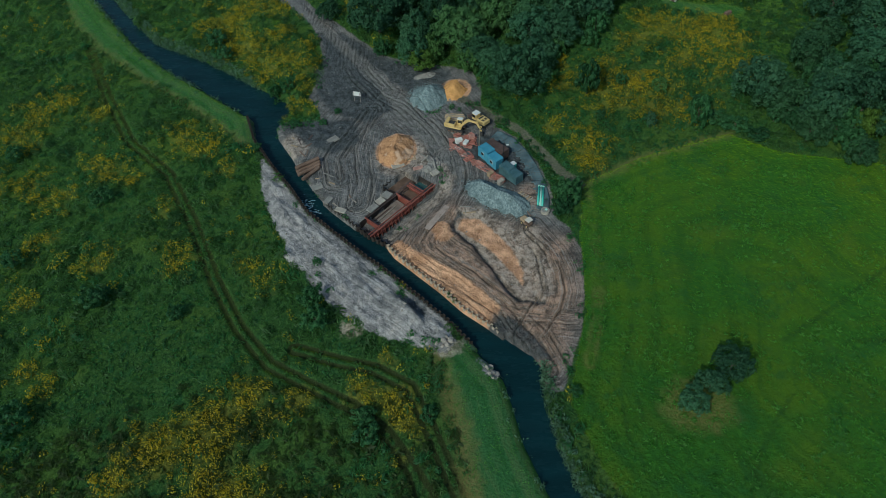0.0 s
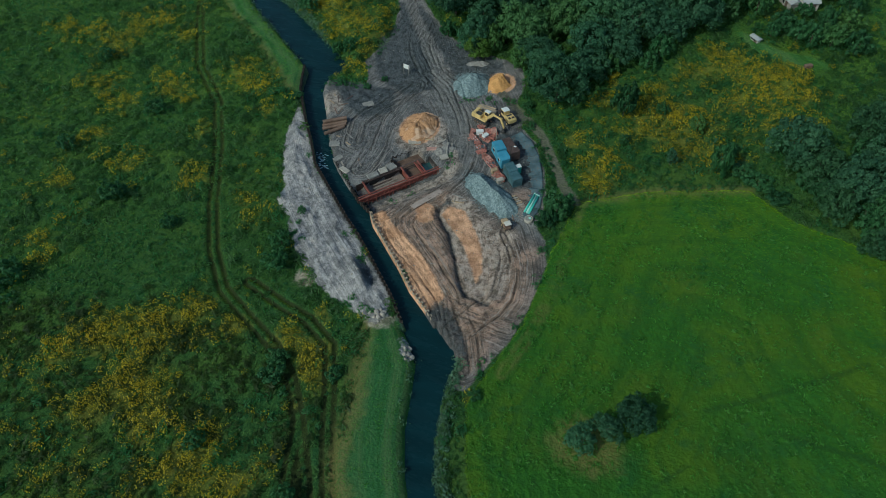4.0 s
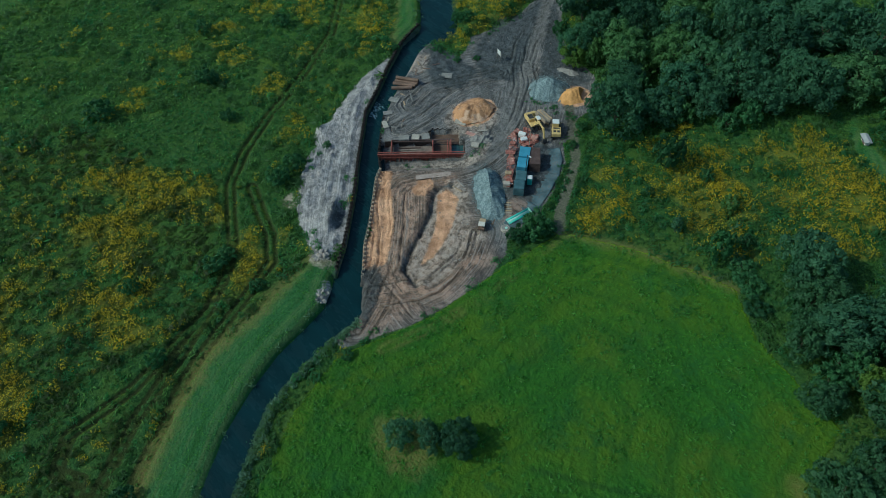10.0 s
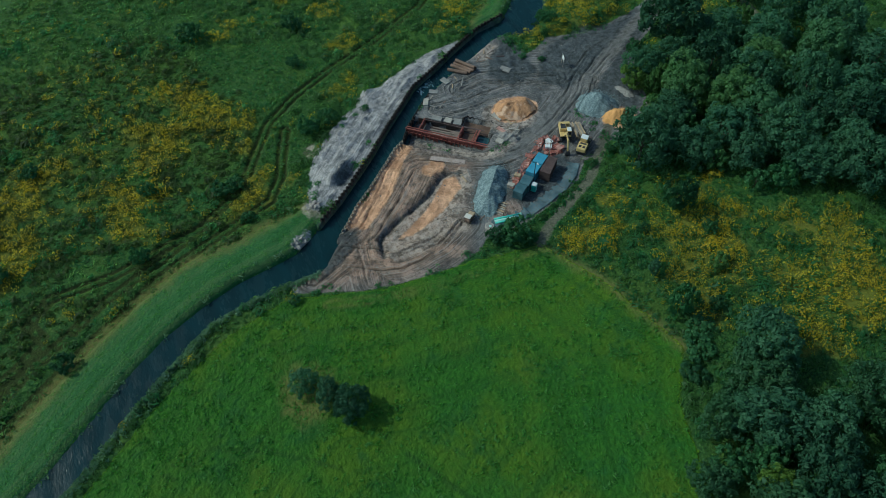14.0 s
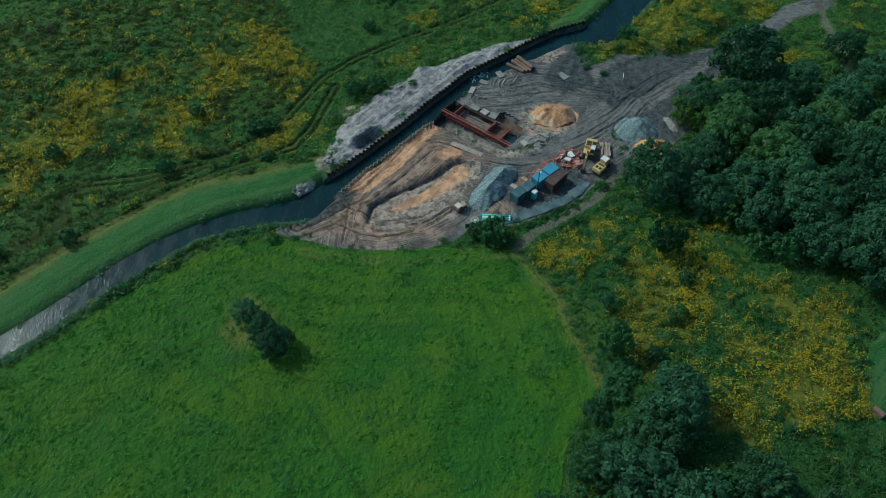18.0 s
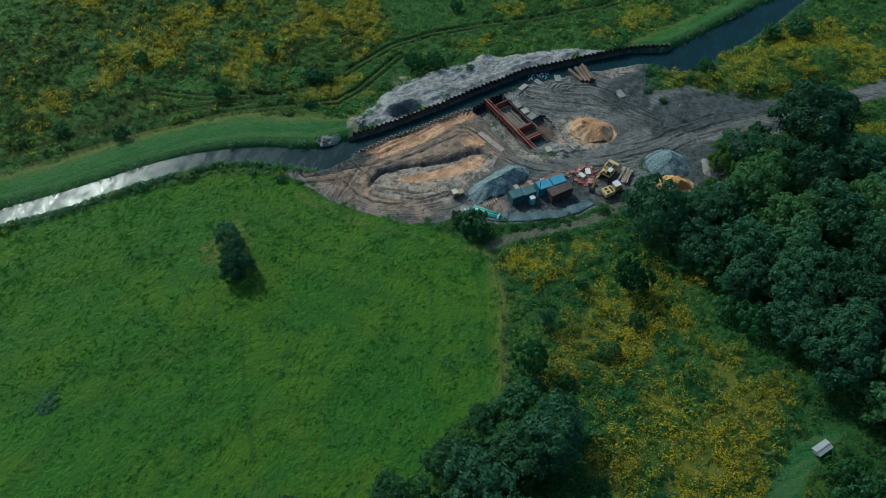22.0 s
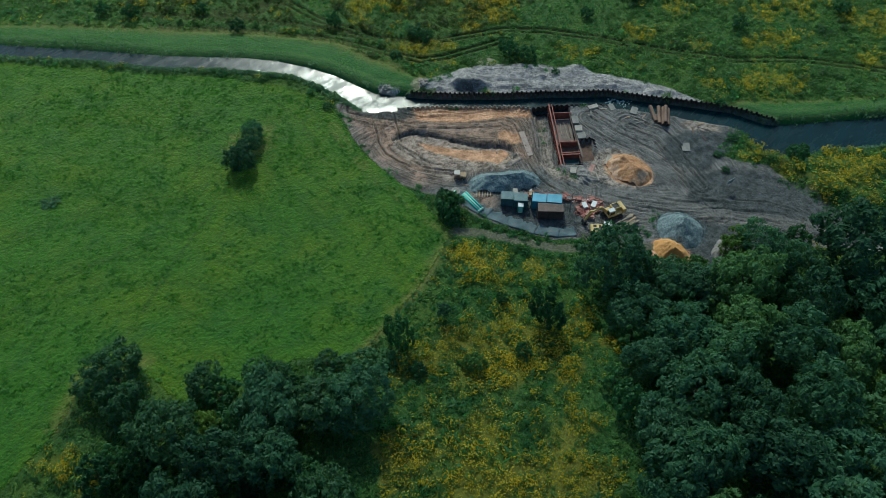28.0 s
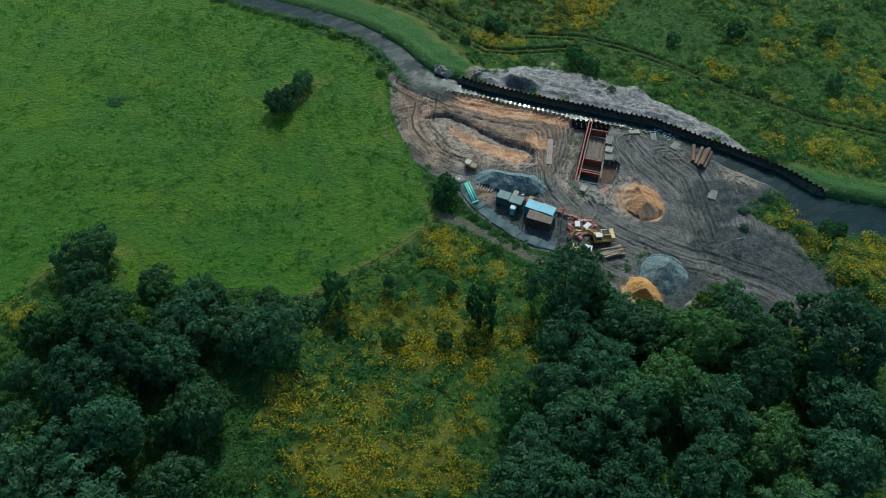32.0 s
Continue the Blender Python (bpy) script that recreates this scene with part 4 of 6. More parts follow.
def by_length(line, u):
    ln = np.concatenate([[0], np.cumsum([math.dist(a, b) for a, b in zip(line, line[1:])])])
    return np.array([np.interp(u * ln[-1], ln, [p[i] for p in line]) for i in (0, 1)]).T


left, right = by_length(WEST_BANK, uw), by_length(EAST_BANK, uw)
across = (right - left) / np.linalg.norm(right - left, axis=1)[:, None]
left, right = left - across * 1.6, right + across * 1.6
wv = np.concatenate([np.column_stack([left, np.full(len(left), WATER_Z)]), np.column_stack([right, np.full(len(right), WATER_Z)])])
wf = [(i, i + 1, i + 1 + len(uw), i + len(uw)) for i in range(len(uw) - 1)]
wm = mesh_from("water", wv, np.array(wf)[:, ::-1], WATER)
tagged(new("water", wm), "dark still canal water with a light ripple", "water", kind="structure")

# ---- canal walls ----


def pile_mesh(name, mat, top, bottom):
    """One pair of interlocked U-shaped sheet piles, 1.2 m long, rolled steel with thickness."""
    face = [(-0.6, 0.0), (-0.52, 0.0), (-0.36, 0.5), (-0.04, 0.5), (0.12, 0.0), (0.46, 0.0), (0.6, 0.0)]
    back = [(x, y + 0.09) for x, y in face[::-1]]
    bm = prism(face + back, bottom, top)
    me = bpy.data.meshes.new(name)
    bm.to_mesh(me)
    bm.free()
    me.materials.append(mat)
    return me


def pile_wall(line, name, label, mat, tops, seed, flip):
    wall = thing(name, Matrix(), label, "retaining wall")
    r = random.Random(seed)
    kinds = [pile_mesh("pile", mat, h, -3.6) for h in tops]
    ln = [0.0]
    for a, b in zip(line, line[1:]): ln.append(ln[-1] + math.dist(a, b))
    count = int(ln[-1] / 1.2)
    for i in range(count):
        d = (i + 0.5) * ln[-1] / count
        k = max(j for j in range(len(ln) - 1) if ln[j] <= d)
        a, b = Vector(line[k]), Vector(line[k + 1])
        p = a.lerp(b, (d - ln[k]) / (ln[k + 1] - ln[k]))
        ang = math.degrees(math.atan2(b.y - a.y, b.x - a.x)) + (180 if flip else 0)
        shared("pile", kinds[r.randrange(len(kinds))], wall, pose(p.x, p.y, r.uniform(-0.06, 0.06), 0, 0, ang + r.uniform(-1.5, 1.5)))
    return wall


pile_wall(PILE_WEST, "sheet_pile_wall", "rusty brown steel sheet pile wall on the canal's spoil side", RUST, (0.75, 0.85, 0.66), 3, True)
pile_wall(PILE_EAST[3:], "sheet_pile_wall", "dusty steel sheet pile wall holding the sandy backfill", DUSTY, (0.25, 0.32, 0.2), 4, False)
pile_wall(PILE_EAST[:4], "sheet_pile_wall", "rusty low sheet pile wall beside the cofferdam", RUST, (0.1, 0.16, 0.04), 5, False)

# ---- cofferdam: red steel wall, struts, concrete bay ----
dam = thing("cofferdam", pose(DAM.x + DN.x * 0.3, DAM.y + DN.y * 0.3, 0, 0, 0, math.degrees(math.atan2(DU.y, DU.x))), "red-oxide steel cofferdam wall with ribs and cross struts", "cofferdam")
# in its own axes x runs along the wall, y across to the north-west
part("wall_panel", box((10.3, 0.05, -1.0), (20.8, 0.12, 2.5)), RED, dam)
part("top_beam", box((10.3, 0.02, 0.36), (21.2, 0.34, 0.22)), RED, dam)
part("inner_beam", box((10.3, 0.75, 0.30), (21.0, 0.22, 0.22)), RED, dam)
for z in (-0.55,):
    part("waler", box((10.3, -0.16, z), (20.6, 0.2, 0.2)), RED, dam)
prof = [(0.0, 0.28), (-0.2, 0.28), (-0.5, -1.75), (-0.36, -1.75), (0.0, -0.5)]
for i in range(19):
    x = 0.7 + i * 1.08
    bm = bmesh.new()
    lo, hi = ([bm.verts.new((x + e, p[0], p[1])) for p in prof] for e in (-0.05, 0.05))
    fs = [bm.faces.new(lo), bm.faces.new(hi[::-1])] + [bm.faces.new((lo[j], hi[j], hi[(j + 1) % 5], lo[(j + 1) % 5])) for j in range(5)]
    bmesh.ops.recalc_face_normals(bm, faces=fs)
    part("rib", bm, RED, dam)
for x, z in ((3.0, 0.22), (13.0, 0.15), (16.6, 0.1), (17.4, 0.25)):
    part("strut", box((x, 2.8, z), (0.28, 4.6, 0.28)), RED, dam)
part("cross_panel", box((3.25, 2.8, -0.7), (0.1, 4.3, 1.7)), RED, dam, "faded red steel panel")
part("cross_panel", box((13.25, 2.8, -1.3), (0.12, 4.4, 2.9)), RED, dam, "dark red steel panel")
part("cross_panel", box((17.1, 2.8, -1.6), (0.12, 4.4, 3.3)), RED, dam, "dark red steel panel")
part("side_rail", box((8.0, 4.75, 0.12), (9.8, 0.18, 0.2)), BROWN, dam, "rusty side rail")
part("side_rail", box((8.0, 5.15, 0.2), (10.0, 0.2, 0.25)), BROWN, dam, "rusty side rail")
part("back_wall", box((7.2, 5.02, -1.5), (11.8, 0.15, 3.0)), RUST, dam)
part("end_wall", box((20.6, 2.6, -1.4), (0.15, 4.9, 3.4)), RUST, dam)
part("concrete_floor", box((8.1, 2.65, -1.72), (9.4, 4.4, 0.3)), MUDDY, dam, "muddy brown-grey concrete floor slab")
part("bay_floor", box((15.2, 2.65, -1.45), (3.7, 4.6, 0.3), bevel=0.05), BROWN_SOIL, dam, "brown wet soil floor")
part("bay_water", box((18.9, 2.65, -1.5), (3.4, 4.7, 0.08), bevel=0), POOL, dam, "dark greenish standing water")
for k, (y0, z0, mat) in enumerate(((1.1, -1.45, BLUE_DARK), (3.4, -1.4, GREY_WOOD), (4.1, -1.42, BROWN), (2.2, -1.46, GREY_WOOD))):
    part("floor_beam", box((8.4 - 0.5 * k, y0, z0), (7.6 - 1.1 * k, 0.22, 0.2), (0, 0, (-2, 3, 1, -4)[k])), mat, dam, "long beam lying on the concrete floor")
pm = pile_mesh("pile_stub", RUST, 0.25, -1.6)
for i in range(6):
    shared("pile_stub", pm, dam, pose(13.2 + i * 1.2, 8.7, 0.15, 0, 0, 0))
for i in range(3):
    shared("pile_stub", pm, dam, pose(12.5, 5.9 + i * 1.2, 0.15, 0, 0, 90))
part("side_bay_floor", box((16, 6.8, -1.15), (6.9, 3.5, 0.2)), BROWN_SOIL, dam, "brown wet soil floor")
part("form_panel", box((15.5, 5.35, 0.16), (5.6, 0.4, 0.14), (4, 0, 3)), BROWN, dam, "dark brown form board")

# ---- scrap planks lying about the mud ----
rq = random.Random(77)
for x0, x1, y0, y1, count in ((-26.5, -20.5, 114.5, 121, 7), (-30.5, -26, 123.5, 128.5, 6), (-39.5, -33.5, 135, 142, 8), (-9, -2.5, 127.5, 132.5, 7), (1.5, 7.5, 112.2, 115.2, 5), (16.4, 19.2, 111.4, 114.4, 4)):
    for k in range(count):
        x, y = rq.uniform(x0, x1), rq.uniform(y0, y1)
        pl = part("scrap_plank", box((0, 0, 0), (rq.uniform(1.0, 2.9), rq.uniform(0.16, 0.4), rq.uniform(0.06, 0.16)), bevel=0.02), rq.choice((GREY_WOOD, TIMBER, BROWN, CONCRETE, PIPE_RUST)))
        pl.matrix_basis = pose(x, y, gz(x, y) + 0.06, rq.uniform(-6, 6), rq.uniform(-5, 5), rq.uniform(0, 180))
        tagged(pl, "weathered scrap plank lying in the mud", "plank", "scrap planks")

# ---- slabs, pipes, poles ----


def slab(x, y, sx, sy, sz, ang, label, mat=PALE, tilt=0):
    z = gz(x, y)
    ob = part("concrete_slab", box((0, 0, sz / 2), (sx, sy, sz), bevel=0.05), mat)
    ob.matrix_basis = pose(x, y, z - 0.03, tilt, 0, ang)
    return tagged(ob, label, "slab", "loose slabs")


slab(-11.4, 129.8, 3.0, 1.4, 0.4, 23, "pale concrete slab lying at the foot of the sand pile")
slab(-23.8, 115.6, 2.6, 1.3, 0.35, 155, "pale concrete slab on the canal's edge")
slab(-27.0, 119.0, 2.3, 1.4, 0.35, 60, "grey concrete slab on the canal's edge", CONCRETE)
slab(-16.6, 115.6, 2.6, 1.5, 0.4, 50, "grey concrete slab beside the cofferdam", CONCRETE)
slab(-15.0, 118.0, 1.9, 1.7, 0.5, 44, "pale concrete slab beside the cofferdam")
slab(-13.6, 120.0, 2.0, 2.0, 0.6, 55, "grey concrete slab beside the cofferdam", CONCRETE)
slab(-2.6, 126.2, 1.9, 1.4, 0.5, 35, "pale concrete block at the end of the red wall")
slab(-27.8, 140.1, 2.8, 1.9, 0.25, 40, "grey concrete slab half sunk in dark mud", CONCRETE)
slab(-4.8, 131.5, 3.4, 0.35, 0.25, 55, "narrow pale concrete beam on the rubble", PALE)
slab(-6.4, 128.6, 2.8, 1.0, 0.25, 20, "pinkish concrete plate on the rubble", FORM_PINK)
slab(-2.1, 112.3, 8.3, 1.35, 0.14, 56.5, "long pale timber track mat pressed into brown soil", TRACK_MAT)
slab(-30.0, 123.6, 2.6, 1.6, 0.3, 20, "grey plate lying in mud by the pipes", CONCRETE)

for x, y, ang, zz, ln in ((-33.3, 131.2, 34, 0.0, 5.8), (-32.8, 130.2, 35, 0.0, 6.2), (-32.5, 129.2, 37, 0.0, 6.0), (-31.9, 127.9, 50, 0.0, 5.4), (-32.9, 130.6, 34, 0.8, 6.0)):
    tube = thing("steel_pipe", pose(x, y, gz(x, y) + 0.45 + zz, 0, 0, ang), "rusty brown steel pipe stacked on the canal bank", "pipe", "rusty pipes")
    bm = bmesh.new()
    rod((-ln / 2, 0, 0), (ln / 2, 0, 0), 0.46, 16, bm=bm, caps=False)
    rod((-ln / 2, 0, 0), (ln / 2, 0, 0), 0.41, 16, bm=bm, caps=False)
    part("tube", bm, PIPE_RUST, tube, smooth=True)
    for e in (-ln / 2, ln / 2):
        rm = bmesh.new()
        a = bmesh.ops.create_circle(rm, segments=16, radius=0.46, matrix=pose(e, 0, 0, 0, 90, 0))["verts"]
        b = bmesh.ops.create_circle(rm, segments=16, radius=0.40, matrix=pose(e, 0, 0, 0, 90, 0))["verts"]
        for j in range(16): rm.faces.new((a[j], a[(j + 1) % 16], b[(j + 1) % 16], b[j]))
        part("rim", rm, PIPE_RUST, tube)

for k, off in enumerate((-0.42, 0.1, 0.55)):
    p = Vector((20.95 + off * 0.99, 116.7 - off * 0.14))
    tube = thing("plastic_pipe", pose(p.x, p.y, gz(p.x, p.y) + 0.26, 0, 0, 81.5), "mint green plastic pipe lying on dark ground fabric", "pipe", "mint pipes")
    part("tube", rod((-3.1, 0, 0), (3.1, 0, 0), 0.24, 14), (MINT, MINT_PALE, MINT)[k], tube, smooth=True)
    part("socket", rod((2.75, 0, 0), (3.15, 0, 0), 0.29, 14), MINT_PALE, tube, smooth=True)
ring = thing("manhole_ring", pose(21.5, 111.9, gz(21.5, 111.9)), "round pale concrete manhole ring with a cover", "manhole ring")
part("ring", rod((0, 0, 0), (0, 0, 0.6), 0.95, 28), PALE, ring, smooth=False)
part("cover", rod((0, 0, 0.6), (0, 0, 0.68), 0.72, 24), CONCRETE, ring)
part("hatch", rod((0.2, 0.1, 0.68), (0.2, 0.1, 0.76), 0.3, 16), MINT_PALE, ring)

# ---- pale boulders at the embankment's head ----


def boulder(x, y, size, seed):
    """A broken block: a cube cut down unevenly and roughened."""
    q = random.Random(seed)
    bm = bmesh.new()
    bmesh.ops.create_icosphere(bm, subdivisions=2, radius=size)
    cuts = [(Vector((q.gauss(0, 1), q.gauss(0, 1), q.gauss(0, 0.7))).normalized(), size * q.uniform(0.55, 0.85)) for _ in range(7)]
    for v in bm.verts:
        for way, far in cuts:
            over = v.co.dot(way) - far
            if over > 0: v.co -= way * over
        v.co.z *= 0.75
    ob = part("boulder", bm, PALE_STONE)
    ob.matrix_basis = pose(x, y, gz(x, y) + size * 0.25, 0, 0, q.uniform(0, 360))
    return tagged(ob, "pale broken boulder on the grassy canal bank", "boulder", "pale boulders")


rb = random.Random(61)
for k in range(26):
    u = rb.uniform(-1, 1)
    if k % 2:
        boulder(7.4 + 0.9 * u + rb.gauss(0, 0.5), 73.6 - 1.9 * u + rb.gauss(0, 0.4), rb.uniform(0.25, 0.75), k)
    else:
        boulder(-0.6 + 1.9 * u + rb.gauss(0, 0.4), 79.0 + rb.gauss(0, 0.9), rb.uniform(0.25, 0.8), k)

# ---- heaps ----


def heap(name, cx, cy, ax, ay, h, ang, mat, label, seed, ridge=0.0, bite=None):
    """A loose heap with a rough surface, lying on the ground; ridge: how far its crest runs along x."""
    r = np.random.default_rng(seed)
    n_r, n_a = 34, 96
    rr, aa = np.meshgrid(np.linspace(0, 1, n_r), np.linspace(0, 2 * math.pi, n_a, endpoint=False), indexing="ij")
    wob = 1 + 0.05 * np.sin(2 * aa + r.uniform(0, 6)) + 0.04 * np.sin(5 * aa + r.uniform(0, 6)) + 0.035 * np.sin(17 * aa + r.uniform(0, 6)) + 0.035 * np.sin(11 * aa + r.uniform(0, 6))
    low = 1 + 0.05 * np.sin(2 * aa + seed) + 0.03 * np.sin(3 * aa + 2 * seed)
    lx, ly = rr * np.cos(aa) * ax * wob, rr * np.sin(aa) * ay * wob
    c, s = math.cos(radians(ang)), math.sin(radians(ang))
    wx, wy = cx + lx * c - ly * s, cy + lx * s + ly * c
    top = np.clip(1 - np.hypot(np.maximum(np.abs(lx) - ridge, 0) / (ax - ridge), ly / ay) / low, 0, 1)
    top = top * (1 - 0.06 * top)
    g = height(wx, wy)
    z = g - 0.12 + h * top + (0.13 * lumps(wx, wy, 2.6, seed % 30) + 0.08 * lumps(wx, wy, 1.0, 8) + 0.10 * np.sin(9 * aa + 3 * np.sin(2 * aa + seed)) * (1 - top)) * step(top, 0.02, 0.25)
    if bite:
        bd = np.hypot(wx - bite[0], wy - bite[1])
        z = np.maximum(z - bite[3] * step(-bd, -bite[2], -bite[2] * 0.45), np.minimum(z, g - 0.1))
    me_v = np.stack([wx, wy, z], -1).reshape(-1, 3)
    f = [(i * n_a + j, (i + 1) * n_a + j, (i + 1) * n_a + (j + 1) % n_a, i * n_a + (j + 1) % n_a) for i in range(n_r - 1) for j in range(n_a)]
    ob = new(name, mesh_from(name, me_v - np.array([cx, cy, 0]), np.array(f), mat, True))
    ob.location = (cx, cy, 0)
    return tagged(ob, label, "heap")


heap("sand_mound", -12.0, 135.0, 5.8, 4.4, 3.1, 78, SAND, "large heap of yellow sand on bare ground", 11, 2.5)
heap("gravel_mound", 11.3, 117.3, 8.6, 3.6, 3.2, -38, GRAVEL, "long ridge of blue-grey crushed stone", 12, 4.0)
heap("gravel_mound", -4.0, 153.8, 5.2, 5.0, 4.3, 20, GRAVEL, "tall cone of blue-grey crushed stone by the road", 13, 0.6)
heap("sand_mound", 2.6, 155.8, 4.0, 3.5, 2.7, 60, ORANGE, "small cone of orange sand, dug into on one side", 14, 0.9, (5.2, 158.4, 2.9, 2.2))
heap("stone_heap", -5.2, 162.5, 3.4, 1.3, 0.9, 15, STONE, "low heap of grey rubble beside the road", 15, 1.2)
heap("stone_heap", -3.0, 129.0, 3.2, 1.9, 0.8, 60, STONE, "low pale rubble heap at the cofferdam's end", 16, 1.2)

# ---- cabins and containers ----


def container(x, y, ang, ln, wd, ht, mat, label, ribs=True, door=True, roof_mat=None, windows=0):
    c = thing("site_container", pose(x, y, gz(x, y) + 0.08, 0, 0, ang), label, "container")
    part("body", box((0, 0, ht / 2), (ln, wd, ht), bevel=0.05), mat, c)
    part("roof", box((0, 0, ht + 0.05), (ln + 0.06, wd + 0.06, 0.1), bevel=0.03), roof_mat or mat, c)
    if ribs:
        n = int(ln / 0.55)
        for sgn in (-1, 1):
            for i in range(n):
                part("rib", box((-ln / 2 + (i + 0.5) * ln / n, sgn * (wd / 2 + 0.03), ht / 2), (0.22, 0.06, ht - 0.35), bevel=0.02), mat, c)
        for i in range(n):
            part("roof_rib", box((-ln / 2 + (i + 0.5) * ln / n, 0, ht + 0.115), (0.18, wd - 0.2, 0.03), bevel=0.01), roof_mat or mat, c)
    if door:
        d = part("door", box((ln / 2 + 0.03, 0, ht / 2), (0.06, wd - 0.3, ht - 0.3), bevel=0.02), mat, c)
        for sgn in (-0.3, 0.3):
            part("lock_bar", rod((ln / 2 + 0.09, sgn, 0.2), (ln / 2 + 0.09, sgn, ht - 0.2), 0.03, 6), BLACK, d)
    for i in range(windows):
        w = part("window", box((-ln / 2 + (i + 1) * ln / (windows + 1), wd / 2 + 0.04, ht * 0.6), (1.0, 0.06, 0.8), bevel=0.02), WHITE, c)
        part("pane", box((-ln / 2 + (i + 1) * ln / (windows + 1), wd / 2 + 0.08, ht * 0.6), (0.84, 0.03, 0.64), bevel=0), GLASS, w)
    for sx in (-1, 1):
        for sy in (-1, 1):
            part("corner_post", box((sx * (ln / 2 - 0.05), sy * (wd / 2 - 0.05), ht / 2), (0.16, 0.16, ht + 0.02), bevel=0.02), mat, c)
    return c


container(9.6, 130.3, 127, 3.2, 2.4, 2.75, BLUE, "bright blue site cabin, higher half", False, False, None, 1)
container(11.5, 127.6, 127, 3.1, 2.35, 2.45, BLUE, "bright blue site cabin, lower half with door", False, True, None, 1)
container(12.0, 131.2, 133, 5.4, 2.4, 2.5, BROWN, "dark brown steel storage container", True)
container(14.0, 124.5, 130, 2.9, 2.3, 2.45, BLUE_DARK, "slate blue steel tool container", True)
container(15.7, 122.1, 130, 2.7, 2.25, 2.2, BLUE_DARK, "lower slate blue tool container", True)

loo = thing("portable_toilet", pose(15.5, 125.8, gz(15.5, 125.8), 0, 0, 131), "mint green portable toilet with a white roof", "portable toilet")
part("base", box((0, 0, 0.1), (1.2, 1.2, 0.2)), BLACK, loo)
part("body", box((0, 0, 1.15), (1.12, 1.12, 1.95), bevel=0.06), MINT, loo)
part("roof", box((0, 0, 2.2), (1.2, 1.2, 0.2), bevel=0.09), WHITE, loo, "white roof")
part("door", box((0, -0.58, 1.1), (0.75, 0.05, 1.8)), MINT_PALE, loo)
part("vent_pipe", rod((0.4, 0.4, 2.2), (0.4, 0.4, 2.55), 0.05, 8), BLACK, loo)


def pole(x, y, h, label, lamp=False, wood=False):
    p = thing("lamp_post" if lamp else "pole", pose(x, y, gz(x, y)), label, "lamp post" if lamp else "pole")
    part("shaft", rod((0, 0, -0.2), (0, 0, h), 0.11, 8, 0.07), GREY_WOOD if wood else BLACK, p)
    if lamp:
        part("arm", rod((0, 0, h - 0.1), (0.7, 0, h + 0.1), 0.04, 6), BLACK, p)
        part("lamp_head", box((0.85, 0, h + 0.1), (0.6, 0.28, 0.16)), WHITE, p, "pale lamp head")
    else:
        part("crossbar", box((0, 0, h - 0.3), (1.3, 0.1, 0.1)), BLACK, p)
    return p


pole(13.2, 126.9, 6.5, "slim dark lamp post beside the blue cabin", True)
pole(8.0, 133.6, 6.0, "weathered wooden pole with a crossbar by the brown container", False, True)
board = thing("site_sign", pose(-22.6, 154.3, gz(-22.6, 154.3), 0, 0, 75), "white notice board on two grey posts in dark mud", "sign")
for sy in (-0.8, 0.8): part("post", rod((0, sy, -0.2), (0, sy, 3.2), 0.06, 6), GREY_WOOD, board)
part("panel", box((0.08, 0, 2.6), (0.06, 2.0, 1.3), bevel=0.01), WHITE, board)
for i in range(5): part("print_bar", box((0.12, 0.1 * (i % 2), 3.0 - i * 0.2), (0.01, 1.5 - 0.2 * (i % 3), 0.07), bevel=0), BLACK, board)

# ---- machines ----


def tracks(parent, ln, gap, wd, h):
    for sy in (-1, 1):
        prof = [(-ln / 2 + 0.35, 0), (ln / 2 - 0.35, 0), (ln / 2, h * 0.45), (ln / 2 - 0.3, h), (-ln / 2 + 0.3, h), (-ln / 2, h * 0.45)]
        tr = part("track", prism(prof, sy * gap / 2 - wd / 2, sy * gap / 2 + wd / 2, 0.04, axis="y"), BLACK, parent)
        for i in range(5):
            x = -ln / 2 + 0.55 + i * (ln - 1.1) / 4
            part("roller", rod((x, sy * gap / 2 - wd / 2 - 0.03, 0.35), (x, sy * gap / 2 + wd / 2 + 0.03, 0.35), 0.24, 10), PIPE_RUST, tr)


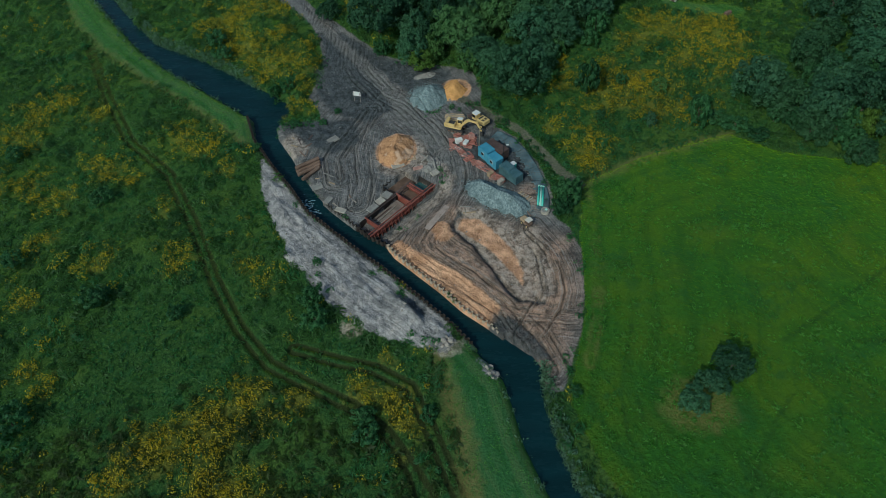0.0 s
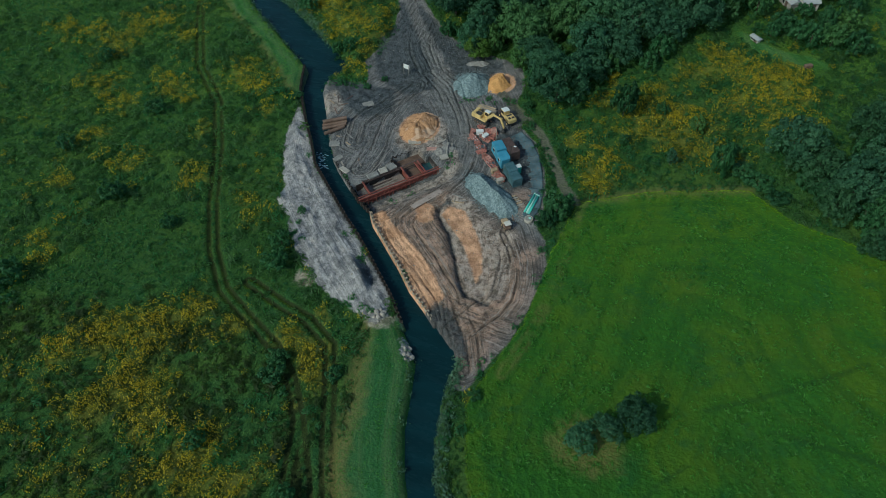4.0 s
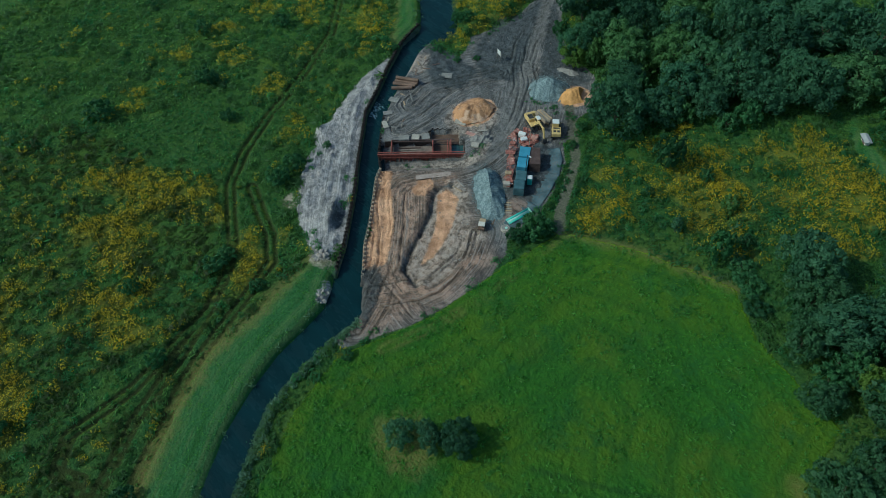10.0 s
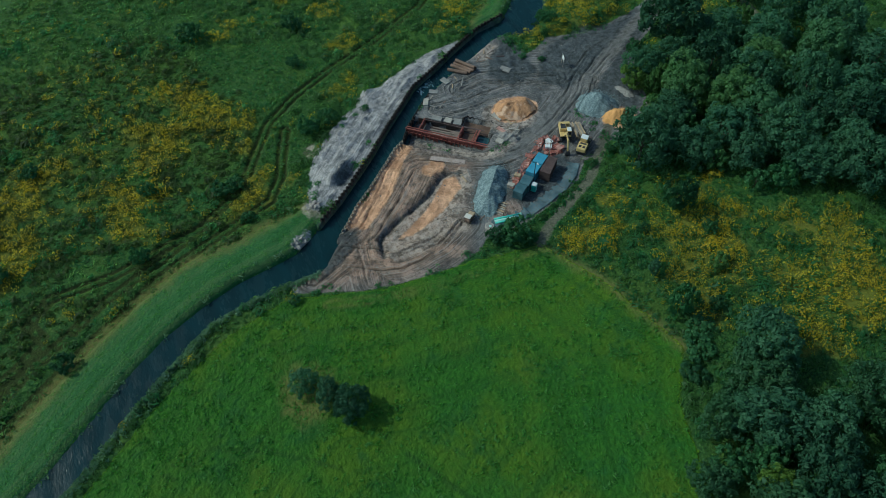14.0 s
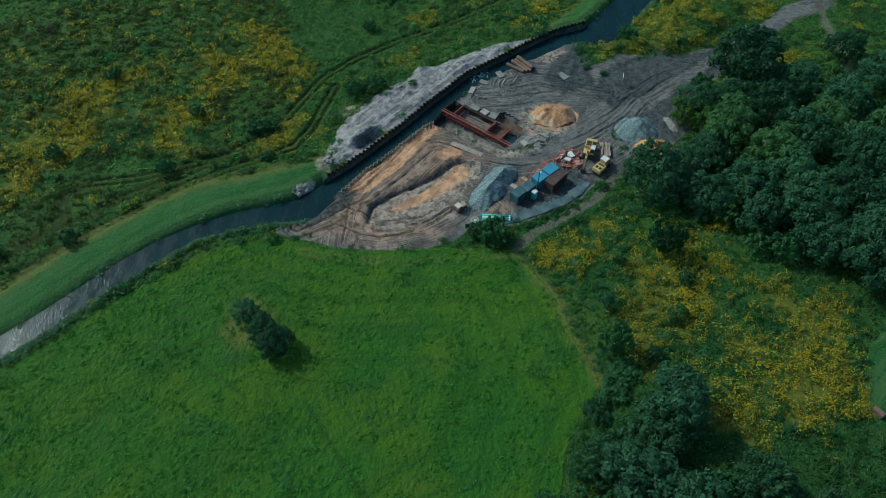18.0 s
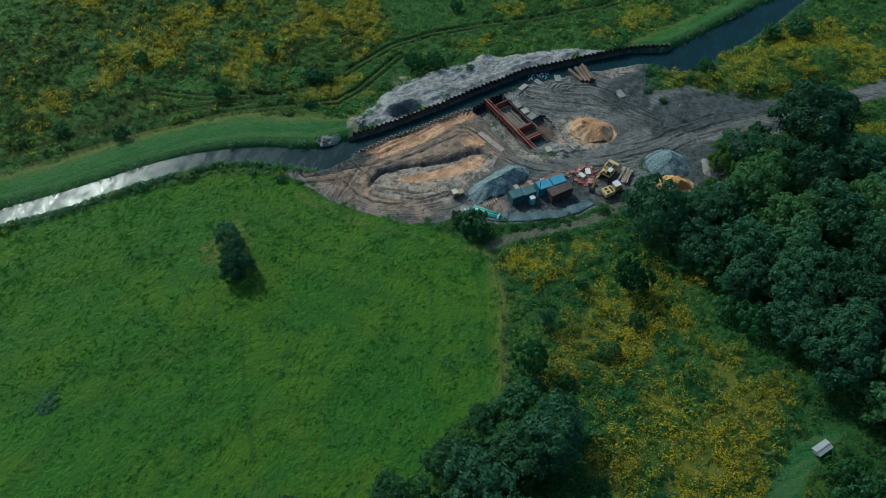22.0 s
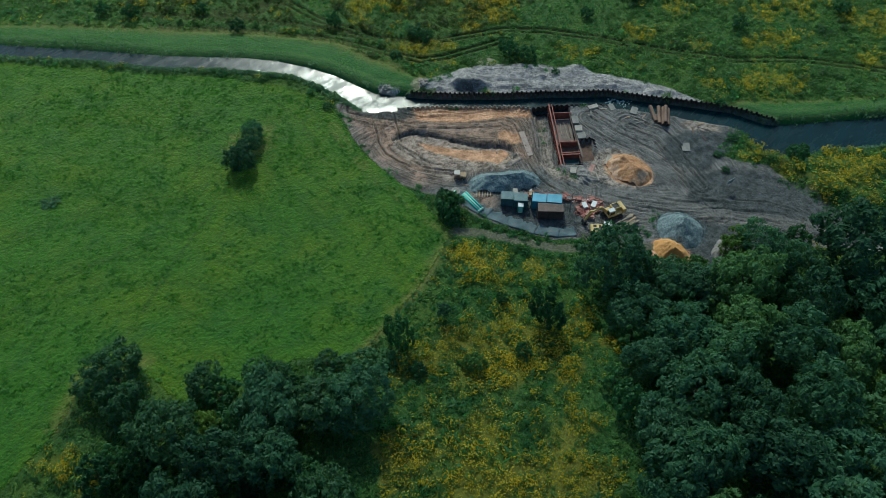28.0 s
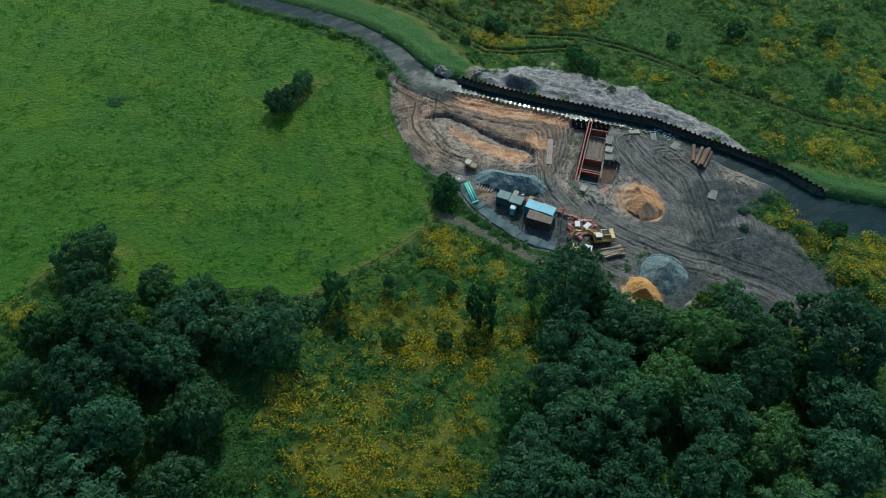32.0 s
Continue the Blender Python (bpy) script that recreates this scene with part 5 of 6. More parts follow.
def excavator(x, y, ang, label):
    e = thing("excavator", pose(x, y, gz(x, y), 0, 0, ang), label, "excavator")
    tracks(e, 4.2, 2.3, 0.6, 0.95)
    part("turntable", rod((0, 0, 0.85), (0, 0, 1.1), 0.75, 18), BLACK, e)
    part("deck", box((-0.6, 0, 1.25), (4.0, 2.6, 0.35), bevel=0.05), YELLOW, e)
    part("counterweight", prism([(-2.9, 1.1), (-2.0, 1.1), (-2.0, 2.35), (-2.75, 2.35), (-2.95, 1.9)], -1.3, 1.3, 0.06, axis="y"), YELLOW, e)
    hood = part("engine_hood", box((-1.1, -0.45, 1.85), (1.9, 1.65, 0.9), bevel=0.1), YELLOW, e)
    part("grille", box((-1.1, -0.45, 2.32), (1.5, 1.2, 0.04), bevel=0), BLACK, hood, "dark engine grille")
    part("exhaust", rod((-1.6, -0.9, 2.3), (-1.6, -0.9, 2.85), 0.07, 8), BLACK, hood)
    cab = part("cab", box((0.6, 0.75, 2.1), (1.5, 1.05, 1.5), bevel=0.1), YELLOW, e)
    part("windscreen", box((1.36, 0.75, 2.25), (0.04, 0.85, 1.0), bevel=0.01), GLASS, cab)
    part("side_window", box((0.65, 1.28, 2.3), (1.1, 0.04, 0.8), bevel=0.01), GLASS, cab)
    part("side_window", box((0.65, 0.22, 2.3), (1.1, 0.04, 0.8), bevel=0.01), GLASS, cab)
    part("cab_roof", box((0.6, 0.75, 2.9), (1.4, 0.98, 0.1), bevel=0.04), WHITE, cab, "pale cab roof")
    boom = [(0.7, 1.5), (1.2, 1.35), (3.2, 3.5), (5.4, 3.35), (5.5, 3.7), (3.0, 4.05), (2.4, 3.7)]
    part("boom", prism(boom, -0.42, 0.0, 0.04, axis="y"), YELLOW, e)
    part("boom_cylinder", rod((1.5, -0.55, 1.5), (3.2, -0.55, 3.2), 0.09, 8), BLACK, e)
    part("stick", prism([(5.0, 3.9), (5.5, 3.95), (6.5, 1.4), (6.25, 1.15), (5.15, 3.1)], -0.38, -0.04, 0.03, axis="y"), YELLOW, e)
    part("stick_cylinder", rod((3.4, -0.2, 4.05), (5.1, -0.2, 4.1), 0.08, 8), BLACK, e)
    part("bucket", prism([(6.2, 1.35), (6.7, 1.3), (6.95, 0.6), (6.5, 0.05), (5.75, 0.1), (5.65, 0.3), (6.25, 0.45)], -0.75, 0.33, 0.03, axis="y"), BLACK, e, "worn steel bucket")
    return e


excavator(2.9, 140.7, -22, "yellow tracked excavator with its boom folded down in the yard")


def wheel(parent, x, y, r, w):
    t = part("wheel", rod((x, y - w / 2, r), (x, y + w / 2, r), r, 18), BLACK, parent)
    part("rim", rod((x, y - w / 2 - 0.02, r), (x, y + w / 2 + 0.02, r), r * 0.55, 12), YELLOW, t)


tr = thing("crane_truck", pose(8.3, 142.7, gz(8.3, 142.7), 0, 0, 133), "yellow wheeled carrier with a pale cab roof parked by the hedge", "truck")
part("chassis", box((0, 0, 0.85), (5.6, 2.1, 0.35), bevel=0.05), BLACK, tr)
part("engine_deck", box((-1.5, 0, 1.5), (2.6, 2.2, 1.05), bevel=0.12), YELLOW, tr)
for sy in (-0.45, 0.45): part("deck_grille", box((-1.9, sy, 2.04), (0.7, 0.6, 0.04), bevel=0.01), BLACK, tr)
part("deck_grille", box((-0.8, 0, 2.04), (0.5, 1.5, 0.04), bevel=0.01), BLACK, tr)
ck = part("cab", box((0.7, 0.2, 1.9), (1.5, 1.6, 1.8), bevel=0.12), YELLOW, tr)
part("cab_roof", box((0.7, 0.2, 2.83), (1.55, 1.65, 0.1), bevel=0.04), WHITE, ck, "cream cab roof")
part("windscreen", box((1.47, 0.2, 2.2), (0.04, 1.35, 0.75), bevel=0.01), GLASS, ck)
part("side_window", box((0.75, 1.02, 2.2), (1.1, 0.04, 0.7), bevel=0.01), GLASS, ck)
part("bed", box((2.2, 0, 1.15), (1.6, 2.2, 0.25), bevel=0.04), BROWN, tr, "dark bed")
part("headboard", box((1.6, -0.2, 1.7), (0.1, 2.0, 0.9), bevel=0.02), GREY_WOOD, tr)
for x in (-1.9, 0.4, 1.9):
    for sy in (-0.95, 0.95): wheel(tr, x, sy, 0.5, 0.35)

dm = thing("dumper", pose(17.3, 109.0, gz(17.3, 109.0), 0, 0, 128), "rusty brown site dumper with a cream sheet roof", "dumper")
part("body", box((0, 0, 0.95), (3.0, 1.9, 0.9), bevel=0.08), PIPE_RUST, dm)
part("skip", prism([(0.4, 0.8), (1.9, 0.9), (2.2, 1.75), (0.2, 1.75)], -0.95, 0.95, 0.05, axis="y"), TIMBER, dm, "ochre skip")
for sx in (-1.3, -0.1):
    for sy in (-0.8, 0.8): part("roof_post", rod((sx, sy, 1.3), (sx, sy, 2.4), 0.05, 6), BLACK, dm)
part("roof", box((-0.7, 0, 2.45), (1.8, 2.0, 0.12), bevel=0.04), PLASTER, dm, "cream sheet roof")
for x in (-1.0, 1.1):
    for sy in (-0.95, 0.95): wheel(dm, x, sy, 0.48, 0.4)
dm.scale = (0.72, 0.72, 0.75)

# ---- stacks in the yard ----
r = random.Random(21)
for i in range(26):
    x, y = 2.6 + r.uniform(-0.5, 0.5), 144.7 + (i % 5 - 2) * 0.44 + r.uniform(-0.1, 0.1)
    b = part("timber_board", box((0, 0, 0), (4.3 + r.uniform(-0.8, 0.6), 0.34, 0.16), bevel=0.02), (TIMBER, GREY_WOOD)[i % 2])
    b.matrix_basis = pose(x, y, gz(2.6, 144.7) + 0.12 + 0.19 * (i // 5), 0, 0, -11 + r.uniform(-6, 6))
    tagged(b, "long sawn timber board stacked by the yellow carrier", "board", "timber boards")
for i in range(6):
    b = part("timber_beam", box((0, 0, 0), (3.4, 0.22, 0.22), bevel=0.02), TIMBER if i % 2 else PALE)
    p = Vector((16.9, 116.2)) + Vector((-0.72, 0.69)) * (i * 0.62 - 1.5)
    b.matrix_basis = pose(p.x, p.y, gz(p.x, p.y) + 0.36, 0, 0, 42 + r.uniform(-4, 4))
    tagged(b, "pale timber beam laid out in a row beside the stone heap", "beam", "timber beams")
for k in (-1.0, 1.0):
    b = part("timber_bearer", box((0, 0, 0), (4.2, 0.2, 0.2), bevel=0.02), GREY_WOOD)
    p = Vector((16.9, 116.2)) + Vector((0.69, 0.72)) * k
    b.matrix_basis = pose(p.x, p.y, gz(p.x, p.y) + 0.14, 0, 0, 136)
    tagged(b, "grey timber bearer under the laid-out beams", "beam", "timber beams")


def form_panel(x, y, z, ang, sx, sy, mat, label):
    """A formwork panel: skin, rim and stiffeners."""
    f = thing("formwork_panel", pose(x, y, z, r.uniform(-14, 14), r.uniform(-10, 10), ang), label, "formwork panel", "formwork stacks")
    part("skin", box((0, 0, 0.05), (sx, sy, 0.05), bevel=0.01), mat, f)
    for s_ in (-1, 1):
        part("edge_rail", box((0, s_ * (sy / 2 - 0.05), 0.13), (sx, 0.1, 0.14), bevel=0.01), FORM_RED, f)
        part("edge_rail", box((s_ * (sx / 2 - 0.05), 0, 0.13), (0.1, sy - 0.2, 0.14), bevel=0.01), FORM_RED, f)
    for i in range(2):
        part("stiffener", box(((i - 0.5) * sx / 3, 0, 0.12), (0.08, sy - 0.2, 0.1), bevel=0.01), FORM_RED, f)


spots = []
for i in range(26):
    u = i / 25
    spots.append((3.0 + u * 9.4, 133.6 - u * 11.2, 1.0))
for i in range(18):
    spots.append((r.uniform(1.4, 7.2), r.uniform(134.4, 137.8), 1.3))
for i, (x, y, w) in enumerate(spots):
    for layer in range(r.choice((1, 2, 3))):
        px, py = x + r.uniform(-0.5, 0.5), y + r.uniform(-0.5, 0.5)
        if (px - 10.5) * 0.8 + (py - 129) * 0.6 > -1.55 and i < 26: continue
        mat, lab = r.choice(((WHITE, "pale sheet of formwork in an untidy stack"), (FORM_PINK, "faded pink formwork panel in an untidy stack"), (FORM_RED, "red steel formwork panel in an untidy stack"), (FORM_RED, "red steel formwork panel in an untidy stack"), (FORM_PINK, "faded pink formwork panel in an untidy stack"), (BLUE_DARK, "dark plywood formwork panel in an untidy stack"), (GREY_WOOD, "grey board formwork panel in an untidy stack")))
        form_panel(px, py, gz(x, y) + 0.08 + layer * 0.26, r.uniform(0, 180) if i >= 26 else 130 + r.choice((0, 0, 90)) + r.uniform(-24, 24), r.uniform(0.9, 2.3), r.uniform(0.8, 1.2), mat, lab)
for x, y, a, sx, mat, lab in ((3.2, 136.4, 20, 1.7, WHITE, "white plastic tank among the formwork"), (4.9, 135.2, 60, 1.5, WHITE, "white crate among the formwork"), (6.4, 137.3, 10, 1.4, FORM_PINK, "pink crate among the formwork"), (10.2, 124.4, 40, 1.4, TIMBER, "timber crate beside the tool container"), (12.4, 121.6, 42, 1.5, PALE, "pale crate beside the tool container")):
    c = thing("crate", pose(x, y, gz(x, y), 0, 0, a), lab, "crate", "crates")
    part("body", box((0, 0, 0.55), (sx, 1.0, 1.0), bevel=0.06), mat, c)
    part("lid", box((0, 0, 1.08), (sx + 0.06, 1.06, 0.08), bevel=0.02), mat, c)
    part("skid", box((0, 0, 0.05), (sx, 0.9, 0.1), bevel=0.01), GREY_WOOD, c)

# blue-grey fabric rolled out along the yard's edge, in overlapping lengths
EDGE = [(12.6, 138.6), (15.6, 136.2), (18.4, 131.8), (20.4, 126.6), (21.9, 121.4), (22.4, 116.4), (21.9, 112.6)]
for i, ((ax, ay), (bx, by)) in enumerate(zip(EDGE, EDGE[1:])):
    d = Vector((bx - ax, by - ay))
    ln, nrm = d.length, Vector((-d.y, d.x)).normalized()
    nu, nv = 14, 8
    vs = []
    for a in range(nu + 1):
        for b in range(nv + 1):
            p = Vector((ax, ay)) + d * (-0.08 + 1.16 * a / nu) - nrm * (-0.6 + (2.7 + 0.7 * math.sin(1.9 * a + 2.3 * i) * math.sin(0.7 * a + i)) * b / nv)
            vs.append((p.x, p.y))
    vs = np.array(vs)
    z = height(vs[:, 0], vs[:, 1]) + 0.10 + 0.05 * i % 0.11 + 0.06 * lumps(vs[:, 0], vs[:, 1], 1.6, 12)
    f = [(a * (nv + 1) + b, (a + 1) * (nv + 1) + b, (a + 1) * (nv + 1) + b + 1, a * (nv + 1) + b + 1) for a in range(nu) for b in range(nv)]
    me = mesh_from("ground_fabric", np.column_stack([vs, z]), np.array(f), FABRIC, True)
    ob = new("ground_fabric", me)
    ob.modifiers.new("thickness", "SOLIDIFY").thickness = 0.03
    tagged(ob, "length of blue-grey ground fabric spread along the yard", "fabric", "fabric lengths")

# ---- trees and shrubs ----


def leaf_quads(r, c, nrm, size, slim=1.0):
    """Small leaf sprays at the given places, each one diamond lying roughly square to its normal."""
    n = len(c)
    nrm = nrm + r.normal(0, 0.42, (n, 3))
    nrm /= np.linalg.norm(nrm, axis=1)[:, None]
    a = np.cross(nrm, r.normal(0, 1, (n, 3)))
    a /= np.linalg.norm(a, axis=1)[:, None]
    b = np.cross(nrm, a)
    s = size * r.uniform(0.55, 1.4, (n, 1))
    a, b = a * s * 1.15 * slim, b * s * 0.55 / slim
    return np.stack([c - a, c - b, c + a, c + b], 1).reshape(-1, 3), np.arange(4 * n).reshape(-1, 4)


def crown_mesh(seed, radius, tall, lobes, mat, per=95, leaf=0.3, low=0.03):
    """A crown of many uneven lobes set round a leaning dome, leaves on the outside of each, dark gaps between."""
    r = np.random.default_rng(seed)
    k = np.arange(lobes)
    u = 1 - (k + 0.5) / lobes * 1.42
    ang = 2.4 * k + r.uniform(-0.5, 0.5, lobes)
    flat = np.sqrt(np.clip(1 - u ** 2, 0, 1))
    d = np.column_stack([flat * np.cos(ang), flat * np.sin(ang), u])
    bulge = 1 + 0.10 * np.sin(2 * ang + r.uniform(0, 6)) + 0.08 * np.sin(3 * ang + r.uniform(0, 6)) + r.normal(0, 0.09, lobes)
    mid = d * bulge[:, None] * np.array([radius * 0.80, radius * 0.80, tall * 0.44]) + np.array([0, 0, tall * (low + 0.46)])
    mid = mid + r.normal(0, radius * 0.05, (lobes, 3))
    size = radius * r.uniform(0.12, 0.25, lobes)
    place, out = [], []
    for c, way, s in zip(mid, d, size):
        m = max(18, int(per * (s / (radius * 0.19)) ** 1.6))
        n = r.normal(0, 1, (m, 3)) + way * 0.7 + np.array([0, 0, 0.55])
        n /= np.linalg.norm(n, axis=1)[:, None]
        swell = r.uniform(0.72, 1.1, (m, 1)) + 0.16 * np.sin(5 * n[:, :1] + 4 * n[:, 1:2] + 9 * s)
        place.append(c + n * s * swell * np.array([1.0, 1.0, 0.9]))
        out.append(n)
    core = r.normal(0, 1, (lobes * 9, 3))
    core /= np.linalg.norm(core, axis=1)[:, None]
    place.append(core * np.array([radius * 0.62, radius * 0.62, tall * 0.32]) + np.array([0, 0, tall * (low + 0.44)]))
    out.append(core)
    v, f = leaf_quads(r, np.concatenate(place), np.concatenate(out), leaf)
    return mesh_from("crown", v, f, mat)


def trunk_mesh(seed, h, r0):
    bm = rod((0, 0, -0.3), (0, 0, h * 0.55), r0, 8, r0 * 0.55)
    q = random.Random(seed)
    for k in range(5):
        a, z = k * 1.26 + q.uniform(-0.3, 0.3), h * q.uniform(0.28, 0.5)
        rod((0, 0, z), (math.cos(a) * h * 0.2, math.sin(a) * h * 0.2, z + h * 0.24), r0 * 0.42, 6, r0 * 0.12, bm)
    me = bpy.data.meshes.new("trunk")
    bm.to_mesh(me)
    bm.free()
    me.materials.append(BARK)
    return me


BROAD = [(crown_mesh(40 + k, 5.2, 9.4, 66 + 8 * (k % 3), LEAF_TREE, 55, 0.29), trunk_mesh(k, 8.6, 0.28)) for k in range(6)]
WILLOW = [(crown_mesh(60 + k, 4.7, 7.6, 80, LEAF_WILLOW, 48, 0.26), trunk_mesh(9 + k, 7.2, 0.22)) for k in range(2)]
BUSH = [(crown_mesh(70 + k, 2.25, 3.0, 26, LEAF_BUSH, 48, 0.19), trunk_mesh(20 + k, 3, 0.09)) for k in range(3)]
SLIM = [(crown_mesh(80, 1.8, 7.0, 36, LEAF_TREE, 46, 0.21), trunk_mesh(30, 7, 0.12))]
BRIGHT = [(crown_mesh(90, 4.0, 6.4, 60, LEAF_BRIGHT, 56, 0.24), trunk_mesh(33, 6, 0.2))]


def tree(kinds, nominal, x, y, radius, label, name="tree", category="tree", group="", tall=1.0):
    q = random.Random(round(x * 13.7 + y * 7.1))
    crown, trunk = kinds[q.randrange(len(kinds))]
    s = radius / nominal
    t = thing(name, pose(x, y, gz(x, y) - 0.1, 0, 0, q.uniform(0, 360)), label, category, group)
    t.scale = (s * q.uniform(0.86, 1.14), s * q.uniform(0.86, 1.14), s * tall * q.uniform(0.82, 1.25))
    for n, me in (("trunk", trunk), ("crown", crown)):
        o = new(n, me)
        o.parent = t
    return t


LONE = [(42.3, 64.4, 2.8), (50.4, 70.9, 3.5), (46.3, 67.8, 2.5)]
for x, y, rad in LONE:
    tree(BROAD, 5.0, x, y, rad, "dark green broadleaf tree standing alone in the mown field", group="lone trees", tall=1.1)
WOOD_N_EDGE = [(18.6, 150.8, 7.6), (13.2, 160.5, 4.9), (9.2, 166.0, 4.8), (4.4, 171.5, 6.4), (-8.4, 168.4, 4.2), (-7.6, 176.3, 4.6), (-18.0, 183.0, 8.2), (0.2, 183.0, 5.2), (23.0, 169.8, 6.0), (23.2, 177.8, 5.6), (14.6, 177.8, 5.8), (11.8, 185.6, 6.4), (7.6, 192.6, 5.6), (32.6, 178.0, 5.4), (40.8, 177.4, 5.0), (29.0, 186.0, 5.2), (41.2, 185.0, 5.0), (20.4, 193.4, 5.6)]
WOOD_N_BACK = [(-1.0, 200.0, 6.0), (24.0, 160.6, 4.8), (31.0, 169.2, 4.8), (34.0, 193.0, 6.6), (46.8, 183.8, 5.6), (51.6, 193.4, 6.6), (26.0, 201.0, 6.4), (38.3, 204.5, 7.2), (49.9, 209.5, 7.4), (12.0, 204.5, 6.4), (-9.5, 192.6, 6.2), (-24.0, 211.0, 4.6), (-10.0, 214.8, 6.6), (5.0, 215.0, 7.0), (20.0, 214.0, 7.0), (32.0, 216.0, 7.0), (60.5, 203.5, 6.4), (-33.5, 192.6, 3.4)]
WOOD_N = WOOD_N_EDGE + WOOD_N_BACK
for x, y, rad in WOOD_N:
    tree(BROAD, 5.0, x, y, rad, "tall dark green broadleaf tree in the dense wood", group="northern wood", tall=0.9 if rad > 6 else 0.8 if (x, y) in ((13.2, 160.5), (9.2, 166.0)) else 1.05)
tree(BRIGHT, 4.0, 93.2, 125.4, 3.6, "rounded yellow-green tree beside the field", group="eastern copse")
tree(BRIGHT, 4.0, -5.8, 165.0, 3.3, "rounded yellow-green tree at the edge of the site", group="northern wood")
for x, y, rad in ((68.5, 188, 3.4), (66.2, 184.8, 2.0), (72.5, 185, 3.2), (62, 194, 3.6), (75.5, 183.5, 2.8), (80.5, 184.5, 3.2), (86, 183, 3.4), (79, 191, 3.0), (58, 200, 4.2), (84, 192, 3.6), (66, 205.5, 2.6), (72.5, 208, 3.0), (80, 206.5, 3.2), (84.5, 201, 3.4), (74, 196.5, 2.2)):
    tree(BUSH, 2.2, x, y, rad, "dark leafy bush behind the garden shed", "shrub", "shrub", "garden bushes", 1.3)
WOOD_E = [(98.6, 104.8, 4.9), (99.9, 112.4, 4.4), (84.2, 130.8, 5.8), (77.1, 135.4, 5.2), (73.0, 139.6, 4.9), (89.0, 137.6, 5.0), (94.6, 132.6, 5.2), (87.0, 149.0, 4.6), (103.2, 135.6, 5.6), (99.8, 146.2, 5.3), (108.6, 146.0, 4.8), (93.8, 158.2, 4.8), (112.4, 128.6, 3.2), (114.5, 136.6, 3.6), (98.0, 122.6, 5.6), (80.4, 125.4, 4.2), (106.0, 156.0, 6.0), (116.0, 148.0, 6.0), (99.0, 168.0, 6.2), (118.0, 163.0, 6.4), (122.0, 128.0, 5.0), (110.5, 174.0, 5.4), (126.0, 142.0, 6.0), (88.6, 117.6, 3.4)]
for k, (x, y, rad) in enumerate(WOOD_E):
    w = k % 4 == 3 or k in (0, 1, 14)
    tree(WILLOW if w else BROAD, 4.6 if w else 5.0, x, y, rad, "silvery grey-green willow at the field's edge" if w else "dark broadleaf tree in the eastern copse", group="eastern copse", tall=1.0)
SHRUBS_EAST = [(58.2, 133.6, 2.7, 1.95), (35.3, 149.0, 3.4, 2.0), (52.4, 146.8, 2.1, 1.4), (48.0, 134.8, 1.2, 2.4), (37.2, 139.8, 1.3, 1.3), (38.0, 166.6, 2.6, 1.4), (26.8, 115.4, 3.2, 1.2), (25.0, 112.2, 2.4, 1.0), (28.4, 118.2, 1.7, 1.0), (-41.2, 160.2, 2.2, 1.2), (-2.2, 168.4, 2.6, 1.3), (-16.8, 172.8, 2.4, 1.3), (60.2, 140.4, 1.8, 1.2), (44.0, 151.0, 1.6, 1.2), (66.6, 131.8, 3.0, 0.6), (70.6, 128.0, 2.8, 0.6), (63.0, 134.8, 2.6, 0.5), (-44.6, 158.0, 1.6, 0.9)]
SHRUBS_BANK = [(-31.0, 147.0, 1.2, 0.6), (-43.6, 143.5, 1.0, 0.9), (-26.1, 85.3, 2.6, 1.1), (-27.7, 90.7, 2.8, 1.1), (-15.5, 64.6, 2.1, 1.0), (-2.0, 40.7, 2.2, 1.1), (-55.3, 89.2, 1.9, 1.1), (-3.8, 64.7, 1.7, 1.0), (18.7, 23.5, 2.2, 1.0), (36.2, -4.7, 2.3, 1.0), (41.1, -12, 2.4, 1.0), (20.3, 7.3, 2.0, 1.0), (-73.3, 93.6, 2.6, 1.2), (-80.7, 123, 2.6, 0.8), (-80, 65.6, 3.6, 1.0), (-14.7, 61.4, 2.6, 0.9), (-65.3, 184.0, 3.4, 1.0)]
SHRUBS_WEST = [(-62.0, 176.6, 2.6, 0.9), (-27.5, 100.4, 1.1, 0.9), (-46.4, 137.4, 1.3, 0.9), (87.0, 50.5, 2.2, 0.2), (-22.0, 45.0, 2.0, 1.0), (-40.0, 20.0, 2.2, 1.0), (-10.0, 12.0, 2.2, 1.0), (-95.0, 105.0, 2.4, 1.0), (-108.0, 140.0, 2.6, 1.0), (12.2, 147.6, 1.6, 0.8), (14.6, 141.6, 1.0, 0.9), (-38.0, 146.4, 1.4, 0.6), (-27.5, 150.8, 1.1, 0.6), (-42.6, 140.6, 1.0, 0.8), (-45.4, 160.2, 2.0, 1.1), (22.5, 68.2, 1.2, 0.8)]
SHRUBS = SHRUBS_EAST + SHRUBS_BANK + SHRUBS_WEST
for x, y, rad, tl in SHRUBS:
    slim = tl > 1.9
    tree(SLIM if slim and rad < 2 else BUSH, 1.7 if slim and rad < 2 else 2.2, x, y, rad, "slim dark shrub standing in the weeds" if slim and rad < 2 else "rounded green shrub among tall weeds", "shrub", "shrub", "shrubs", 1.0 if slim and rad < 2 else tl)

